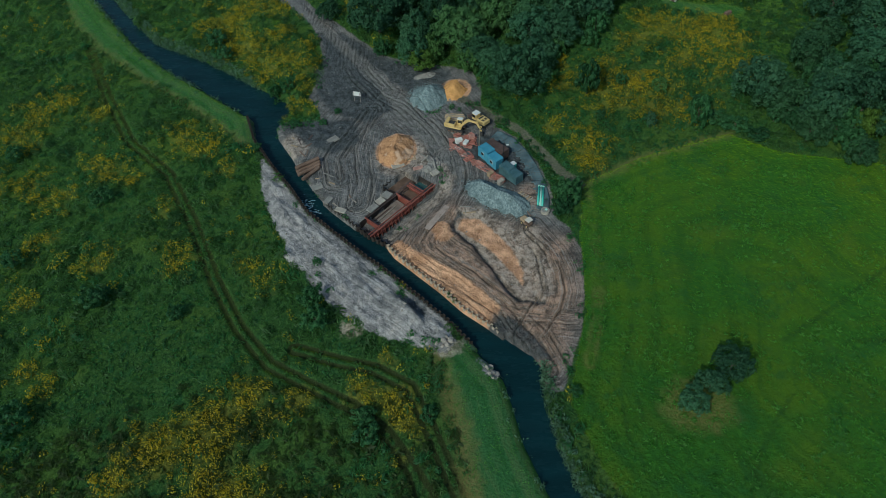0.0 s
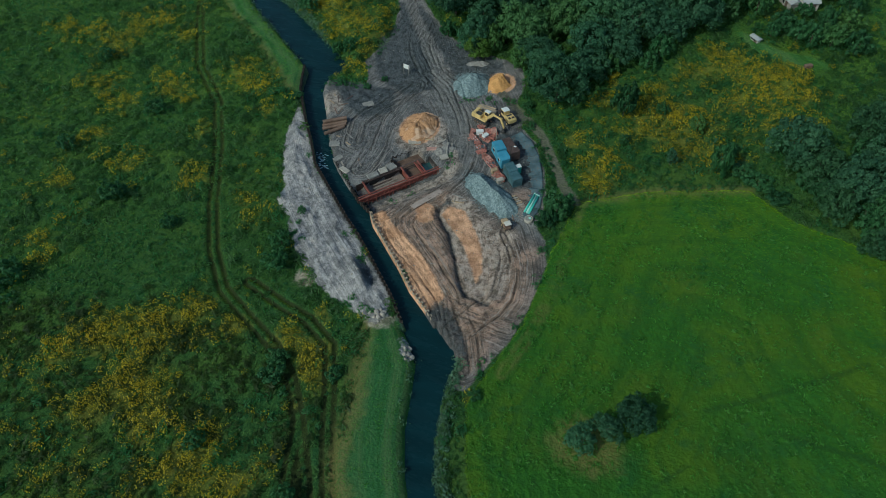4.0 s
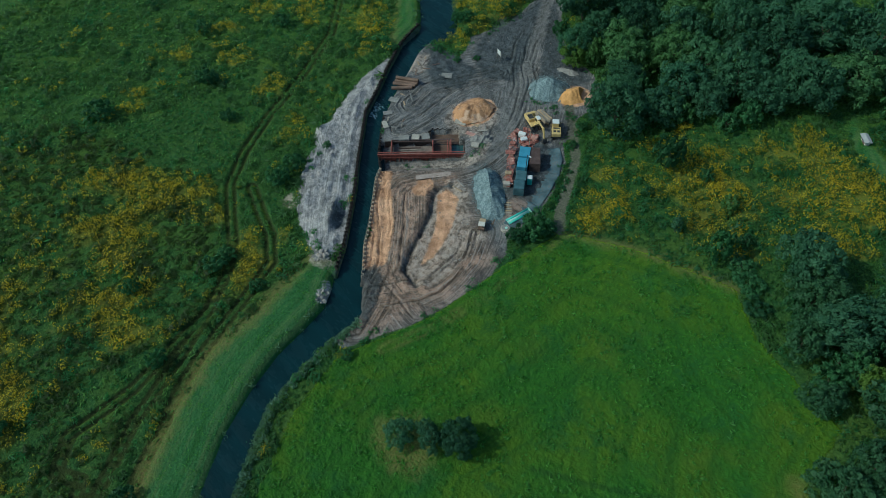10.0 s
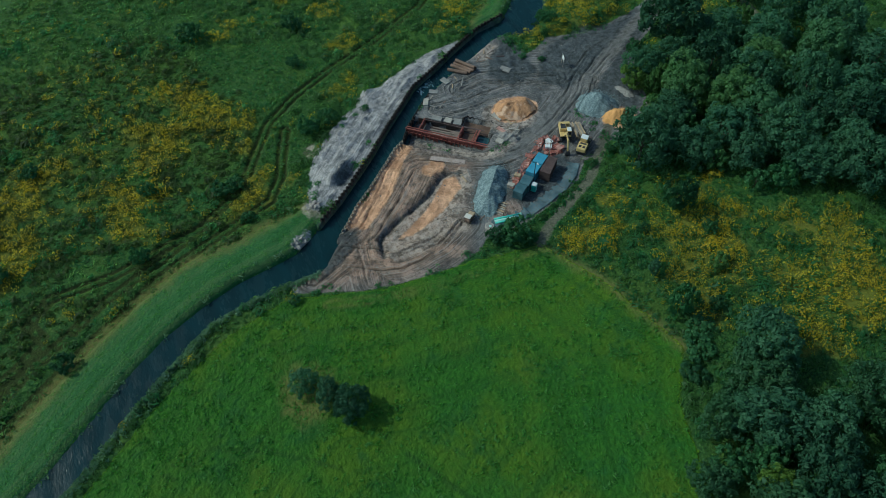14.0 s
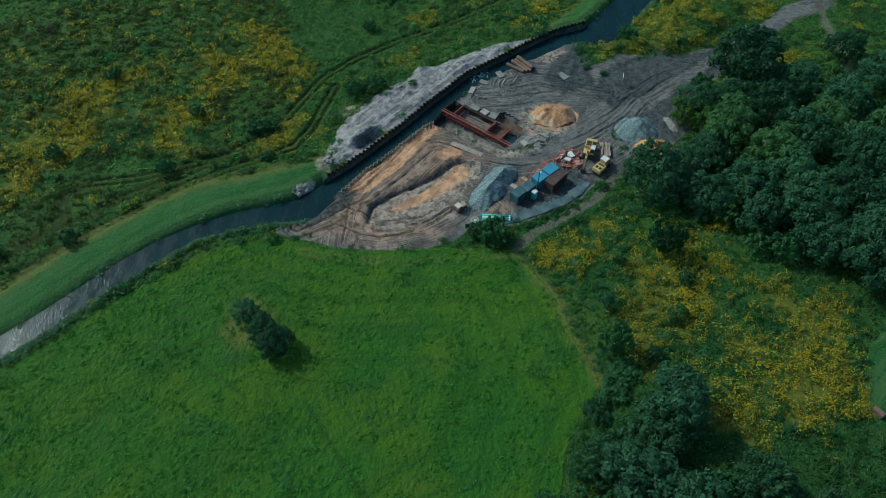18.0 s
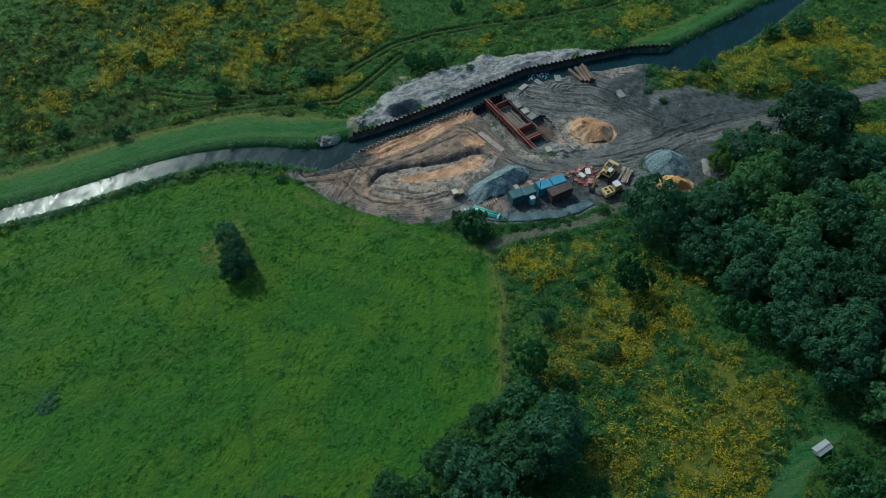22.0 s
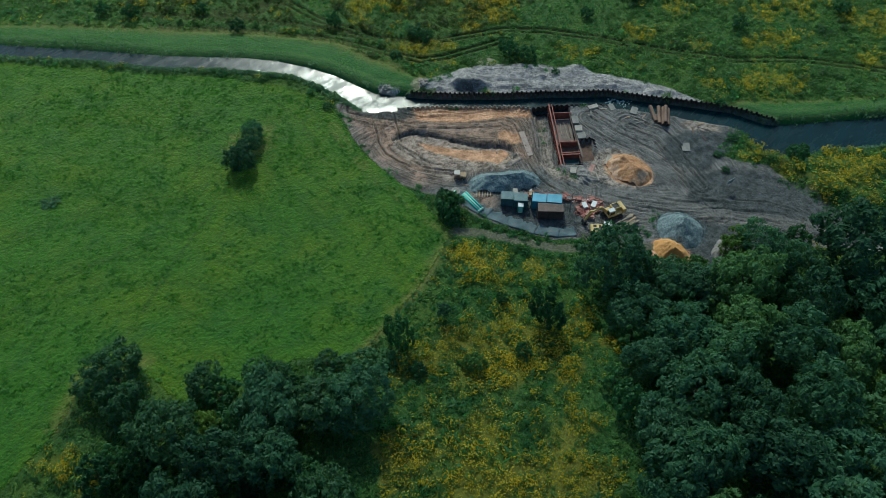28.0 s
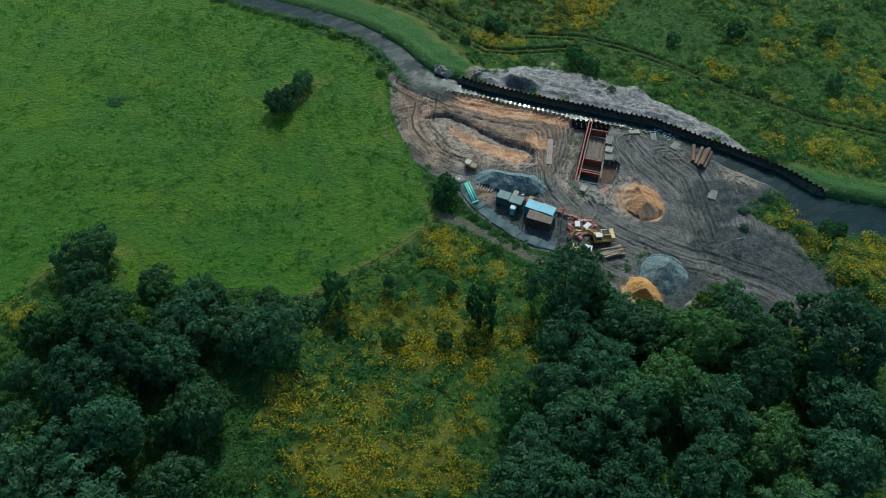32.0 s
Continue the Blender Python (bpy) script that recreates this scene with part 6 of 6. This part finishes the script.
# saplings and undergrowth that fill the woods
q = random.Random(5)
full = [(x, y, w) for x, y, w in WOOD_N + WOOD_E]
for outline, count in (([(12, 152), (26, 156), (48, 178), (58, 200), (40, 214), (-12, 212), (-22, 186), (-10, 170), (4, 164)], 46), ([(72, 128), (82, 121), (96, 119), (104, 112), (112, 124), (122, 132), (120, 160), (98, 164), (84, 152)], 30)):
    made = 0
    while made < count:
        x, y = q.uniform(-25, 125), q.uniform(105, 216)
        a = np.array([x]), np.array([y])
        if inside(*a, outline)[0] < 0 or min(math.hypot(x - u, y - v) / w for u, v, w in full) < 0.72: continue
        rad = q.uniform(1.9, 3.3)
        full.append((x, y, rad))
        made += 1
        tree(BUSH, 2.2, x, y, rad, "young leafy sapling in the wood's undergrowth", "sapling", "sapling", "undergrowth", 1.35)

# ---- herbs, reeds and turf: uncountable, each kind one object ----
rs = np.random.default_rng(99)


def tuft(r, n, wide, tall, leaf, up=0.5):
    """One plant clump: n bent leaves round a centre."""
    c = np.column_stack([r.normal(0, wide * 0.42, n), r.normal(0, wide * 0.42, n), r.uniform(0.1, 1.0, n) * tall])
    c[:, 2] *= np.clip(1.15 - np.hypot(c[:, 0], c[:, 1]) / (wide * 1.2), 0.25, 1)
    a = r.normal(0, 1, (n, 3))
    a[:, 2] = np.abs(a[:, 2]) * up
    a /= np.linalg.norm(a, axis=1)[:, None]
    b = np.cross(a, r.normal(0, 1, (n, 3)))
    b /= np.linalg.norm(b, axis=1)[:, None]
    s = leaf * r.uniform(0.6, 1.4, (n, 1))
    a, b = a * s, b * s * 0.4
    return np.stack([c - a - b, c - a + b, c + a + b * 0.5, c + a - b * 0.5], 1)


def dome(r, n, wide, tall, leaf, slim=1.45):
    """One bushy plant: n drooping leaves on the outside of a low dome."""
    d = r.normal(0, 1, (n, 3)) + np.array([0, 0, 0.5])
    d[:, 2] = np.abs(d[:, 2])
    d /= np.linalg.norm(d, axis=1)[:, None]
    c = d * np.array([wide, wide, tall]) * r.uniform(0.6, 1.1, (n, 1))
    v, _ = leaf_quads(r, c, d + np.array([0, 0, 0.25]), leaf, slim)
    return v.reshape(-1, 4, 3)


def scatter(name, xy, make, scale, mat, label, category, variants=10, lift=0.0, lean=0.0):
    """Copies of a few plant shapes, turned, scaled and leaning with the wind, joined into one mesh."""
    temps = [make(rs) for _ in range(variants)]
    pick = rs.integers(0, variants, len(xy))
    ground = height(xy[:, 0], xy[:, 1])
    wind = 2.2 + 1.5 * lumps(xy[:, 0], xy[:, 1], 22, 55)
    out = []
    for k, tq in enumerate(temps):
        i = np.where(pick == k)[0]
        a, s = rs.uniform(0, 6.283, len(i)), scale[i] * rs.uniform(0.75, 1.25, len(i))
        co, si = np.cos(a)[:, None, None], np.sin(a)[:, None, None]
        z = (tq[None, ..., 2] + lift) * s[:, None, None]
        x, y, sc = tq[None, ..., 0], tq[None, ..., 1], s[:, None, None]
        wx, wy = (lean * np.cos(wind[i]))[:, None, None] * z, (lean * np.sin(wind[i]))[:, None, None] * z
        out.append(np.stack([(x * co - y * si) * sc + wx + xy[i, 0, None, None], (x * si + y * co) * sc + wy + xy[i, 1, None, None], z + ground[i, None, None]], -1).reshape(-1, 3))
    v = np.concatenate(out)
    f = np.arange(len(v)).reshape(-1, 4)
    return tagged(new(name, mesh_from(name, v, f, mat)), label, category, kind="stuff")


def spread(x0, x1, y0, y1, per):
    n = int((x1 - x0) * (y1 - y0) * per)
    return np.column_stack([rs.uniform(x0, x1, n), rs.uniform(y0, y1, n)])


def open_ground(p, margin=0.3):
    """True where neither field, site, embankment nor canal lies."""
    x, y = p[:, 0], p[:, 1]
    ok = (inside(x, y, FIELD) < -0.3) & (inside(x, y, SITE) < -margin) & (inside(x, y, CANAL) < -0.5) & (inside(x, y, SPOIL) < 0.2)
    ok &= (inside(x, y, VERGE_UP) < 0) & (inside(x, y, VERGE_DOWN) < 0) & (inside(x, y, LAWN) < 1.3)
    ok &= (to_line(x, y, FIELD_PATH) > 1.5) & (to_line(x, y, FAR_PATH) > 1.8)
    for k in TRACKS:
        ok &= np.abs(to_line(x, y, k) - 1.0) > 0.6
    return ok


def in_view(p):
    """The stretch of land the flight overlooks."""
    return inside(p[:, 0], p[:, 1], [(-165, 125), (-140, 40), (-70, -35), (0, -55), (70, -45), (130, -20), (140, 160), (120, 215), (60, 240), (-80, 240), (-150, 225)]) > 0


def beside(p):
    return np.minimum.reduce([to_line(p[:, 0], p[:, 1], k) for k in TRACKS]) < 0.9


def meadow_points(per):
    p = spread(-165, 140, -55, 240, per)
    p = p[in_view(p)]
    return p[open_ground(p)]


# tall plants with gaps between them, then a low sward under them
pts = meadow_points(0.36)
low = stands(pts[:, 0], pts[:, 1], LOW_GREEN, 1.05)
size = np.clip(0.78 + 0.34 * lumps(pts[:, 0], pts[:, 1], 7, 9) + 0.3 * lumps(pts[:, 0], pts[:, 1], 2.5, 29) + rs.normal(0, 0.16, len(pts)), 0.3, 1.7)
size = np.where(low > 0.4, 0.45, size)
size = np.where(beside(pts), 0.4, size)
lush = (lumps(pts[:, 0], pts[:, 1], 17, 28) + rs.normal(0, 0.35, len(pts)) > 0.55) | (low > 0.4) | ((inside(pts[:, 0], pts[:, 1], EAST_MEADOW) > -2) & (rs.uniform(0, 1, len(pts)) < 0.65))
olive = ~lush & (inside(pts[:, 0], pts[:, 1], SOUTH_MEADOW) + rs.normal(0, 3, len(pts)) > 0)
plain = ~lush & ~olive
scatter("seeding_herbs", pts[olive], lambda r: dome(r, 22, 1.0, 1.05, 0.29), size[olive], HERB_OLIVE, "dark olive-green herbs gone to seed among goldenrod", "meadow", lean=0.5)
scatter("meadow_herbs", pts[plain], lambda r: dome(r, 22, 1.0, 1.05, 0.29), size[plain], HERB, "dense rough meadow of tall green herbs", "meadow", lean=0.5)
scatter("meadow_nettles", pts[lush], lambda r: dome(r, 22, 1.0, 1.05, 0.29), size[lush], HERB_LUSH, "lush blue-green nettles and sedge in the meadow", "meadow", lean=0.35)
under = meadow_points(0.5)
deep = (inside(under[:, 0], under[:, 1], SOUTH_MEADOW) > 0) & (stands(under[:, 0], under[:, 1], LOW_GREEN, 1.05) < 0.4)
for some, mat, say in ((~deep, HERB, "low tangled green sward under the tall herbs"), (deep, HERB_OLIVE, "low olive-green sward between the seeding herbs")):
    scatter("meadow_sward", under[some], lambda r: tuft(r, 5, 1.1, 0.55, 0.38, 0.7), np.full(some.sum(), 0.8), mat, say, "meadow", lean=0.4)
gd = gold(pts[:, 0], pts[:, 1]) + rs.normal(0, 0.26, len(pts))
bl = (gd > 0.22) & ~beside(pts)
scatter("goldenrod", pts[bl], lambda r: dome(r, 22, 1.05, 0.42, 0.17, 1.05), np.clip(size[bl], 0.6, 1.3), BLOOM, "yellow goldenrod in bloom above the meadow", "goldenrod", lift=0.78, lean=0.5)
gp = meadow_points(0.7)
gp = gp[(gold(gp[:, 0], gp[:, 1]) + rs.normal(0, 0.3, len(gp)) > 0.5) & ~beside(gp)]
scatter("goldenrod", gp, lambda r: dome(r, 16, 0.9, 0.35, 0.16, 1.05), np.full(len(gp), 0.9), BLOOM, "yellow goldenrod in bloom, thickest in the middle of its stands", "goldenrod", lift=0.85, lean=0.5)

# reeds and rough grass along the water
rp = []
for line, n in ((EAST_BANK[25:], 3800), (WEST_BANK[:8], 500), (EAST_BANK[1:8], 1200), (WEST_BANK[18:], 160)):
    a = by_length(line[:-1], rs.uniform(0, 1, n))
    rp.append(a + rs.normal(0, 1, (n, 2)) * 1.1)
rp = np.concatenate(rp)
cd = inside(rp[:, 0], rp[:, 1], CANAL)
rp = rp[(cd < 0.3) & (cd > -3.8) & in_view(rp)]
scatter("reeds", rp, lambda r: tuft(r, 12, 0.8, 1.1, 0.27, 2.2), np.full(len(rp), 0.9), REED, "grey-green reeds and rough grass on the canal banks", "reeds")

# weeds creeping over the site's edges and the spoil bank
wp = np.concatenate([spread(-48, 30, 66, 175, 0.9), spread(-30, 4, 76, 100, 1.2)])
ws, sp = inside(wp[:, 0], wp[:, 1], SITE), inside(wp[:, 0], wp[:, 1], SPOIL)
wl = lumps(wp[:, 0], wp[:, 1], 5, 22)
slope = (np.abs((wp[:, 0] - DAM.x) * DN.x + (wp[:, 1] - DAM.y) * DN.y + 2.6) < 1.1) & (ws > 3) & ((wp[:, 0] - DAM.x) * DU.x + (wp[:, 1] - DAM.y) * DU.y < 22) & (wl > 0.5)
keep = (((ws > -0.3) & (ws < 1.6) & (wl > 0.35)) | ((sp > -0.5) & (sp < 2.4) & (wl > 0.75))) & (inside(wp[:, 0], wp[:, 1], CANAL) < -0.3)
hedge = (to_line(wp[:, 0], wp[:, 1], [(12.8, 147), (13.6, 141.4), (18.2, 136.6), (22.6, 127.6), (24.6, 119.4), (25.4, 112)]) < 1.1) | ((np.abs(wp[:, 0] - 1.5) < 7) & (np.abs(wp[:, 1] - 148.3 - 0.1 * wp[:, 0]) < 1.3))
loop = (to_line(wp[:, 0], wp[:, 1], [(-1.6, 127.4), (-0.6, 125.6), (-0.4, 123)]) < 0.9)
shore = (to_line(wp[:, 0], wp[:, 1], [(-43.5, 144), (-40.5, 146.4), (-37, 147.4), (-34.5, 147)]) < 1.9) & (inside(wp[:, 0], wp[:, 1], CANAL) < -0.2)
wp = wp[keep | hedge | slope | loop | shore]
scatter("site_weeds", wp, lambda r: dome(r, 12, 0.7, 0.6, 0.26), np.full(len(wp), 0.85), HERB_LUSH, "green weeds creeping over the edge of bare ground", "weeds")

# turf clumps in the mown field and on the embankments
tp = spread(18, 140, -50, 132, 2.2)
tp = tp[(inside(tp[:, 0], tp[:, 1], FIELD) > 0.2) & in_view(tp)]
clump = lumps(tp[:, 0], tp[:, 1], 5, 11) + rs.normal(0, 0.6, len(tp))
clump = clump + 0.5 * lumps(tp[:, 0], tp[:, 1], 30, 56)
tp = tp[clump > 0.5]
scatter("field_turf", tp, lambda r: dome(r, 9, 0.40, 0.15, 0.15), rs.uniform(0.6, 1.5, len(tp)), TURF, "bright green turf clumps in the mown field", "turf")
ep = np.concatenate([spread(-125, -44, 138, 225, 1.0), spread(-5, 110, -60, 82, 1.0)])
ep = ep[(np.maximum(inside(ep[:, 0], ep[:, 1], VERGE_UP), inside(ep[:, 0], ep[:, 1], VERGE_DOWN)) > 0.2) & (inside(ep[:, 0], ep[:, 1], CANAL) < -0.4) & in_view(ep)]
scatter("embankment_turf", ep, lambda r: tuft(r, 7, 0.8, 0.05, 0.13, 0.25), np.full(len(ep), 0.9), TURF, "mown green turf on the canal embankment", "turf")

# clods and rubble on the trodden ground
cp = spread(-46, 28, 68, 170, 0.6)
near_edge = inside(cp[:, 0], cp[:, 1], SPOIL)
cp = cp[((inside(cp[:, 0], cp[:, 1], SITE) > 0.4) | (near_edge > 0.2)) & (lumps(cp[:, 0], cp[:, 1], 8, 13) + rs.normal(0, 0.5, len(cp)) > 0.2) & (inside(cp[:, 0], cp[:, 1], CANAL) < -0.8)]
ds = (cp[:, 0] - DAM.x) * DU.x + (cp[:, 1] - DAM.y) * DU.y
dn = (cp[:, 0] - DAM.x) * DN.x + (cp[:, 1] - DAM.y) * DN.y
cp = cp[~((ds > -1) & (ds < 21) & (dn > -0.5) & (dn < 10))]
n = len(cp)
octa = np.array([(1, 0, 0), (0, 1, 0), (-1, 0, 0), (0, -1, 0), (0, 0, 0.8), (0, 0, -0.4)])
tri = np.array([(0, 1, 4), (1, 2, 4), (2, 3, 4), (3, 0, 4), (1, 0, 5), (2, 1, 5), (3, 2, 5), (0, 3, 5)])
big = 0.05 + 0.08 * rs.uniform(0, 1, n) ** 2 + 0.24 * rs.uniform(0, 1, n) ** 9
cv = octa[None] * rs.uniform(0.6, 1.3, (n, 6, 3)) * big[:, None, None]
cv = cv + np.column_stack([cp, height(cp[:, 0], cp[:, 1])])[:, None, :]
cf = (tri[None] + 6 * np.arange(n)[:, None, None]).reshape(-1, 3)
tagged(new("soil_clods", mesh_from("soil_clods", cv.reshape(-1, 3), cf, STONE)), "scattered clods and stones on bare ground", "rubble", kind="stuff")

# pale rubble round the cofferdam, along the plot's head and on the spoil
rp = spread(-44, 22, 76, 145, 3.0)
rim = np.maximum(np.maximum(inside(rp[:, 0], rp[:, 1], DAM_RIM), inside(rp[:, 0], rp[:, 1], NW_RUBBLE)), np.maximum(inside(rp[:, 0], rp[:, 1], PALE_CLAY) - 0.3, 1.6 - to_line(rp[:, 0], rp[:, 1], [(1.6, 113.6), (4, 115), (8.4, 113.6), (12.5, 110.4)])))
ridge_ = inside(rp[:, 0], rp[:, 1], SPOIL)
rp = rp[((rim + 0.8 * lumps(rp[:, 0], rp[:, 1], 3, 46) + rs.normal(0, 0.4, len(rp)) > 0.5) & (rs.uniform(0, 1, len(rp)) < 0.5)) | ((ridge_ > 0) & (lumps(rp[:, 0], rp[:, 1], 6, 47) + rs.normal(0, 0.3, len(rp)) > 0.75))]
rp = rp[inside(rp[:, 0], rp[:, 1], CANAL) < -0.6]
n = len(rp)
big = 0.06 + 0.09 * rs.uniform(0, 1, n) ** 2 + 0.26 * rs.uniform(0, 1, n) ** 8
cv = octa[None] * rs.uniform(0.6, 1.3, (n, 6, 3)) * big[:, None, None]
cv = cv + np.column_stack([rp, height(rp[:, 0], rp[:, 1])])[:, None, :]
cf = (tri[None] + 6 * np.arange(n)[:, None, None]).reshape(-1, 3)
tagged(new("pale_rubble", mesh_from("pale_rubble", cv.reshape(-1, 3), cf, PALE_STONE)), "pale broken stone and concrete lying on soil", "rubble", kind="stuff")

# loose stones round the feet of the gravel mounds
n = 2600
who = rs.integers(0, 2, n)
ang, far = rs.uniform(0, 6.283, n), 0.86 + np.abs(rs.normal(0, 0.17, n))
ex, ey = np.where(who == 0, 8.6, 5.2) * np.cos(ang) * far, np.where(who == 0, 3.6, 5.0) * np.sin(ang) * far
tc, ts = np.where(who == 0, math.cos(radians(-38)), 1.0), np.where(who == 0, math.sin(radians(-38)), 0.0)
gp = np.column_stack([np.where(who == 0, 11.3, -4.0) + ex * tc - ey * ts, np.where(who == 0, 117.3, 153.8) + ex * ts + ey * tc])
cv = octa[None] * rs.uniform(0.6, 1.3, (n, 6, 3)) * (0.07 + 0.1 * rs.uniform(0, 1, n) ** 3)[:, None, None]
cv = cv + np.column_stack([gp, height(gp[:, 0], gp[:, 1]) + 0.03])[:, None, :]
cf = (tri[None] + 6 * np.arange(n)[:, None, None]).reshape(-1, 3)
tagged(new("loose_gravel", mesh_from("loose_gravel", cv.reshape(-1, 3), cf, GRAVEL)), "loose blue-grey stones spread at the mound's foot", "gravel", kind="stuff")

# broken foam where the canal narrows
n = 60
a = np.column_stack([rs.normal(0, 2.6, n), rs.normal(0, 0.8, n)])
fp = np.column_stack([-31.6 + 0.62 * a[:, 0] - 0.78 * a[:, 1], 118.6 - 0.78 * a[:, 0] - 0.62 * a[:, 1]])
fp = fp[inside(fp[:, 0], fp[:, 1], CANAL) > 0.5]
n = len(fp)
cv = octa[None] * rs.uniform(0.4, 1.5, (n, 6, 3)) * np.array([0.34, 0.16, 0.03])
cv = cv + np.column_stack([fp, np.full(n, WATER_Z)])[:, None, :]
cf = (tri[None] + 6 * np.arange(n)[:, None, None]).reshape(-1, 3)
tagged(new("foam", mesh_from("foam", cv.reshape(-1, 3), cf, FOAM)), "pale flecks of foam on dark canal water", "foam", kind="stuff")

# ---- houses and shed at the wood's edge ----


def house(x, y, ang, ln, wd, ht, roof, wall, label, name="house"):
    h = thing(name, pose(x, y, gz(x, y), 0, 0, ang), label, name.replace("_", " "))
    part("wall", box((0, 0, ht / 2), (ln, wd, ht), bevel=0.03), wall, h)
    rf = part("roof", prism([(-wd / 2 - 0.35, ht), (wd / 2 + 0.35, ht), (wd / 2 + 0.35, ht + 0.12), (0, ht + wd * 0.36), (-wd / 2 - 0.35, ht + 0.12)], -ln / 2 - 0.35, ln / 2 + 0.35, 0, axis="y"), roof, h)
    rf.rotation_euler = (0, 0, radians(90))
    part("ridge_cap", box((0, 0, ht + wd * 0.36), (ln + 0.7, 0.3, 0.1), bevel=0.03), roof, h)
    part("door", box((ln * 0.2, -wd / 2 - 0.03, min(1.0, ht * 0.42)), (0.95, 0.08, min(2.0, ht * 0.84)), bevel=0.02), BROWN, h)
    for sx in (-0.3, 0.0):
        w = part("window", box((ln * sx, -wd / 2 - 0.03, ht * 0.55), (1.0, 0.08, min(1.0, ht * 0.5)), bevel=0.02), WHITE, h)
        part("pane", box((ln * sx, -wd / 2 - 0.08, ht * 0.55), (0.84, 0.03, min(0.84, ht * 0.4)), bevel=0), GLASS, w)
    return h


house(62.6, 181.9, -44, 2.4, 1.0, 0.9, ROOF_GREY, PLASTER, "small pale garden shed standing on a mown lawn", "garden_shed")
house(79.0, 214.5, 25, 9.0, 7.0, 3.4, ROOF_RED, PLASTER, "cream house with a red tiled roof at the wood's edge")
house(69.8, 201.5, -62, 7.0, 2.6, 2.1, ROOF_GREY, CONCRETE, "long low outbuilding with a grey sheet roof", "outbuilding")
house(75.0, 201.2, 20, 4.0, 3.0, 2.2, ROOF_GREY, PLASTER, "pale outbuilding with a grey sheet roof", "outbuilding")
house(66.6, 210.4, 40, 4.5, 3.2, 2.4, ROOF_GREY, CONCRETE, "grey outbuilding behind the house", "outbuilding")
crate = part("rusty_tank", box((0, 0, 0.5), (2.0, 1.0, 1.0), bevel=0.12), PIPE_RUST)
crate.matrix_basis = pose(75.3, 173.6, gz(75.3, 173.6), 0, 0, 30)
tagged(crate, "rusty brown steel tank at the lawn's edge", "tank")
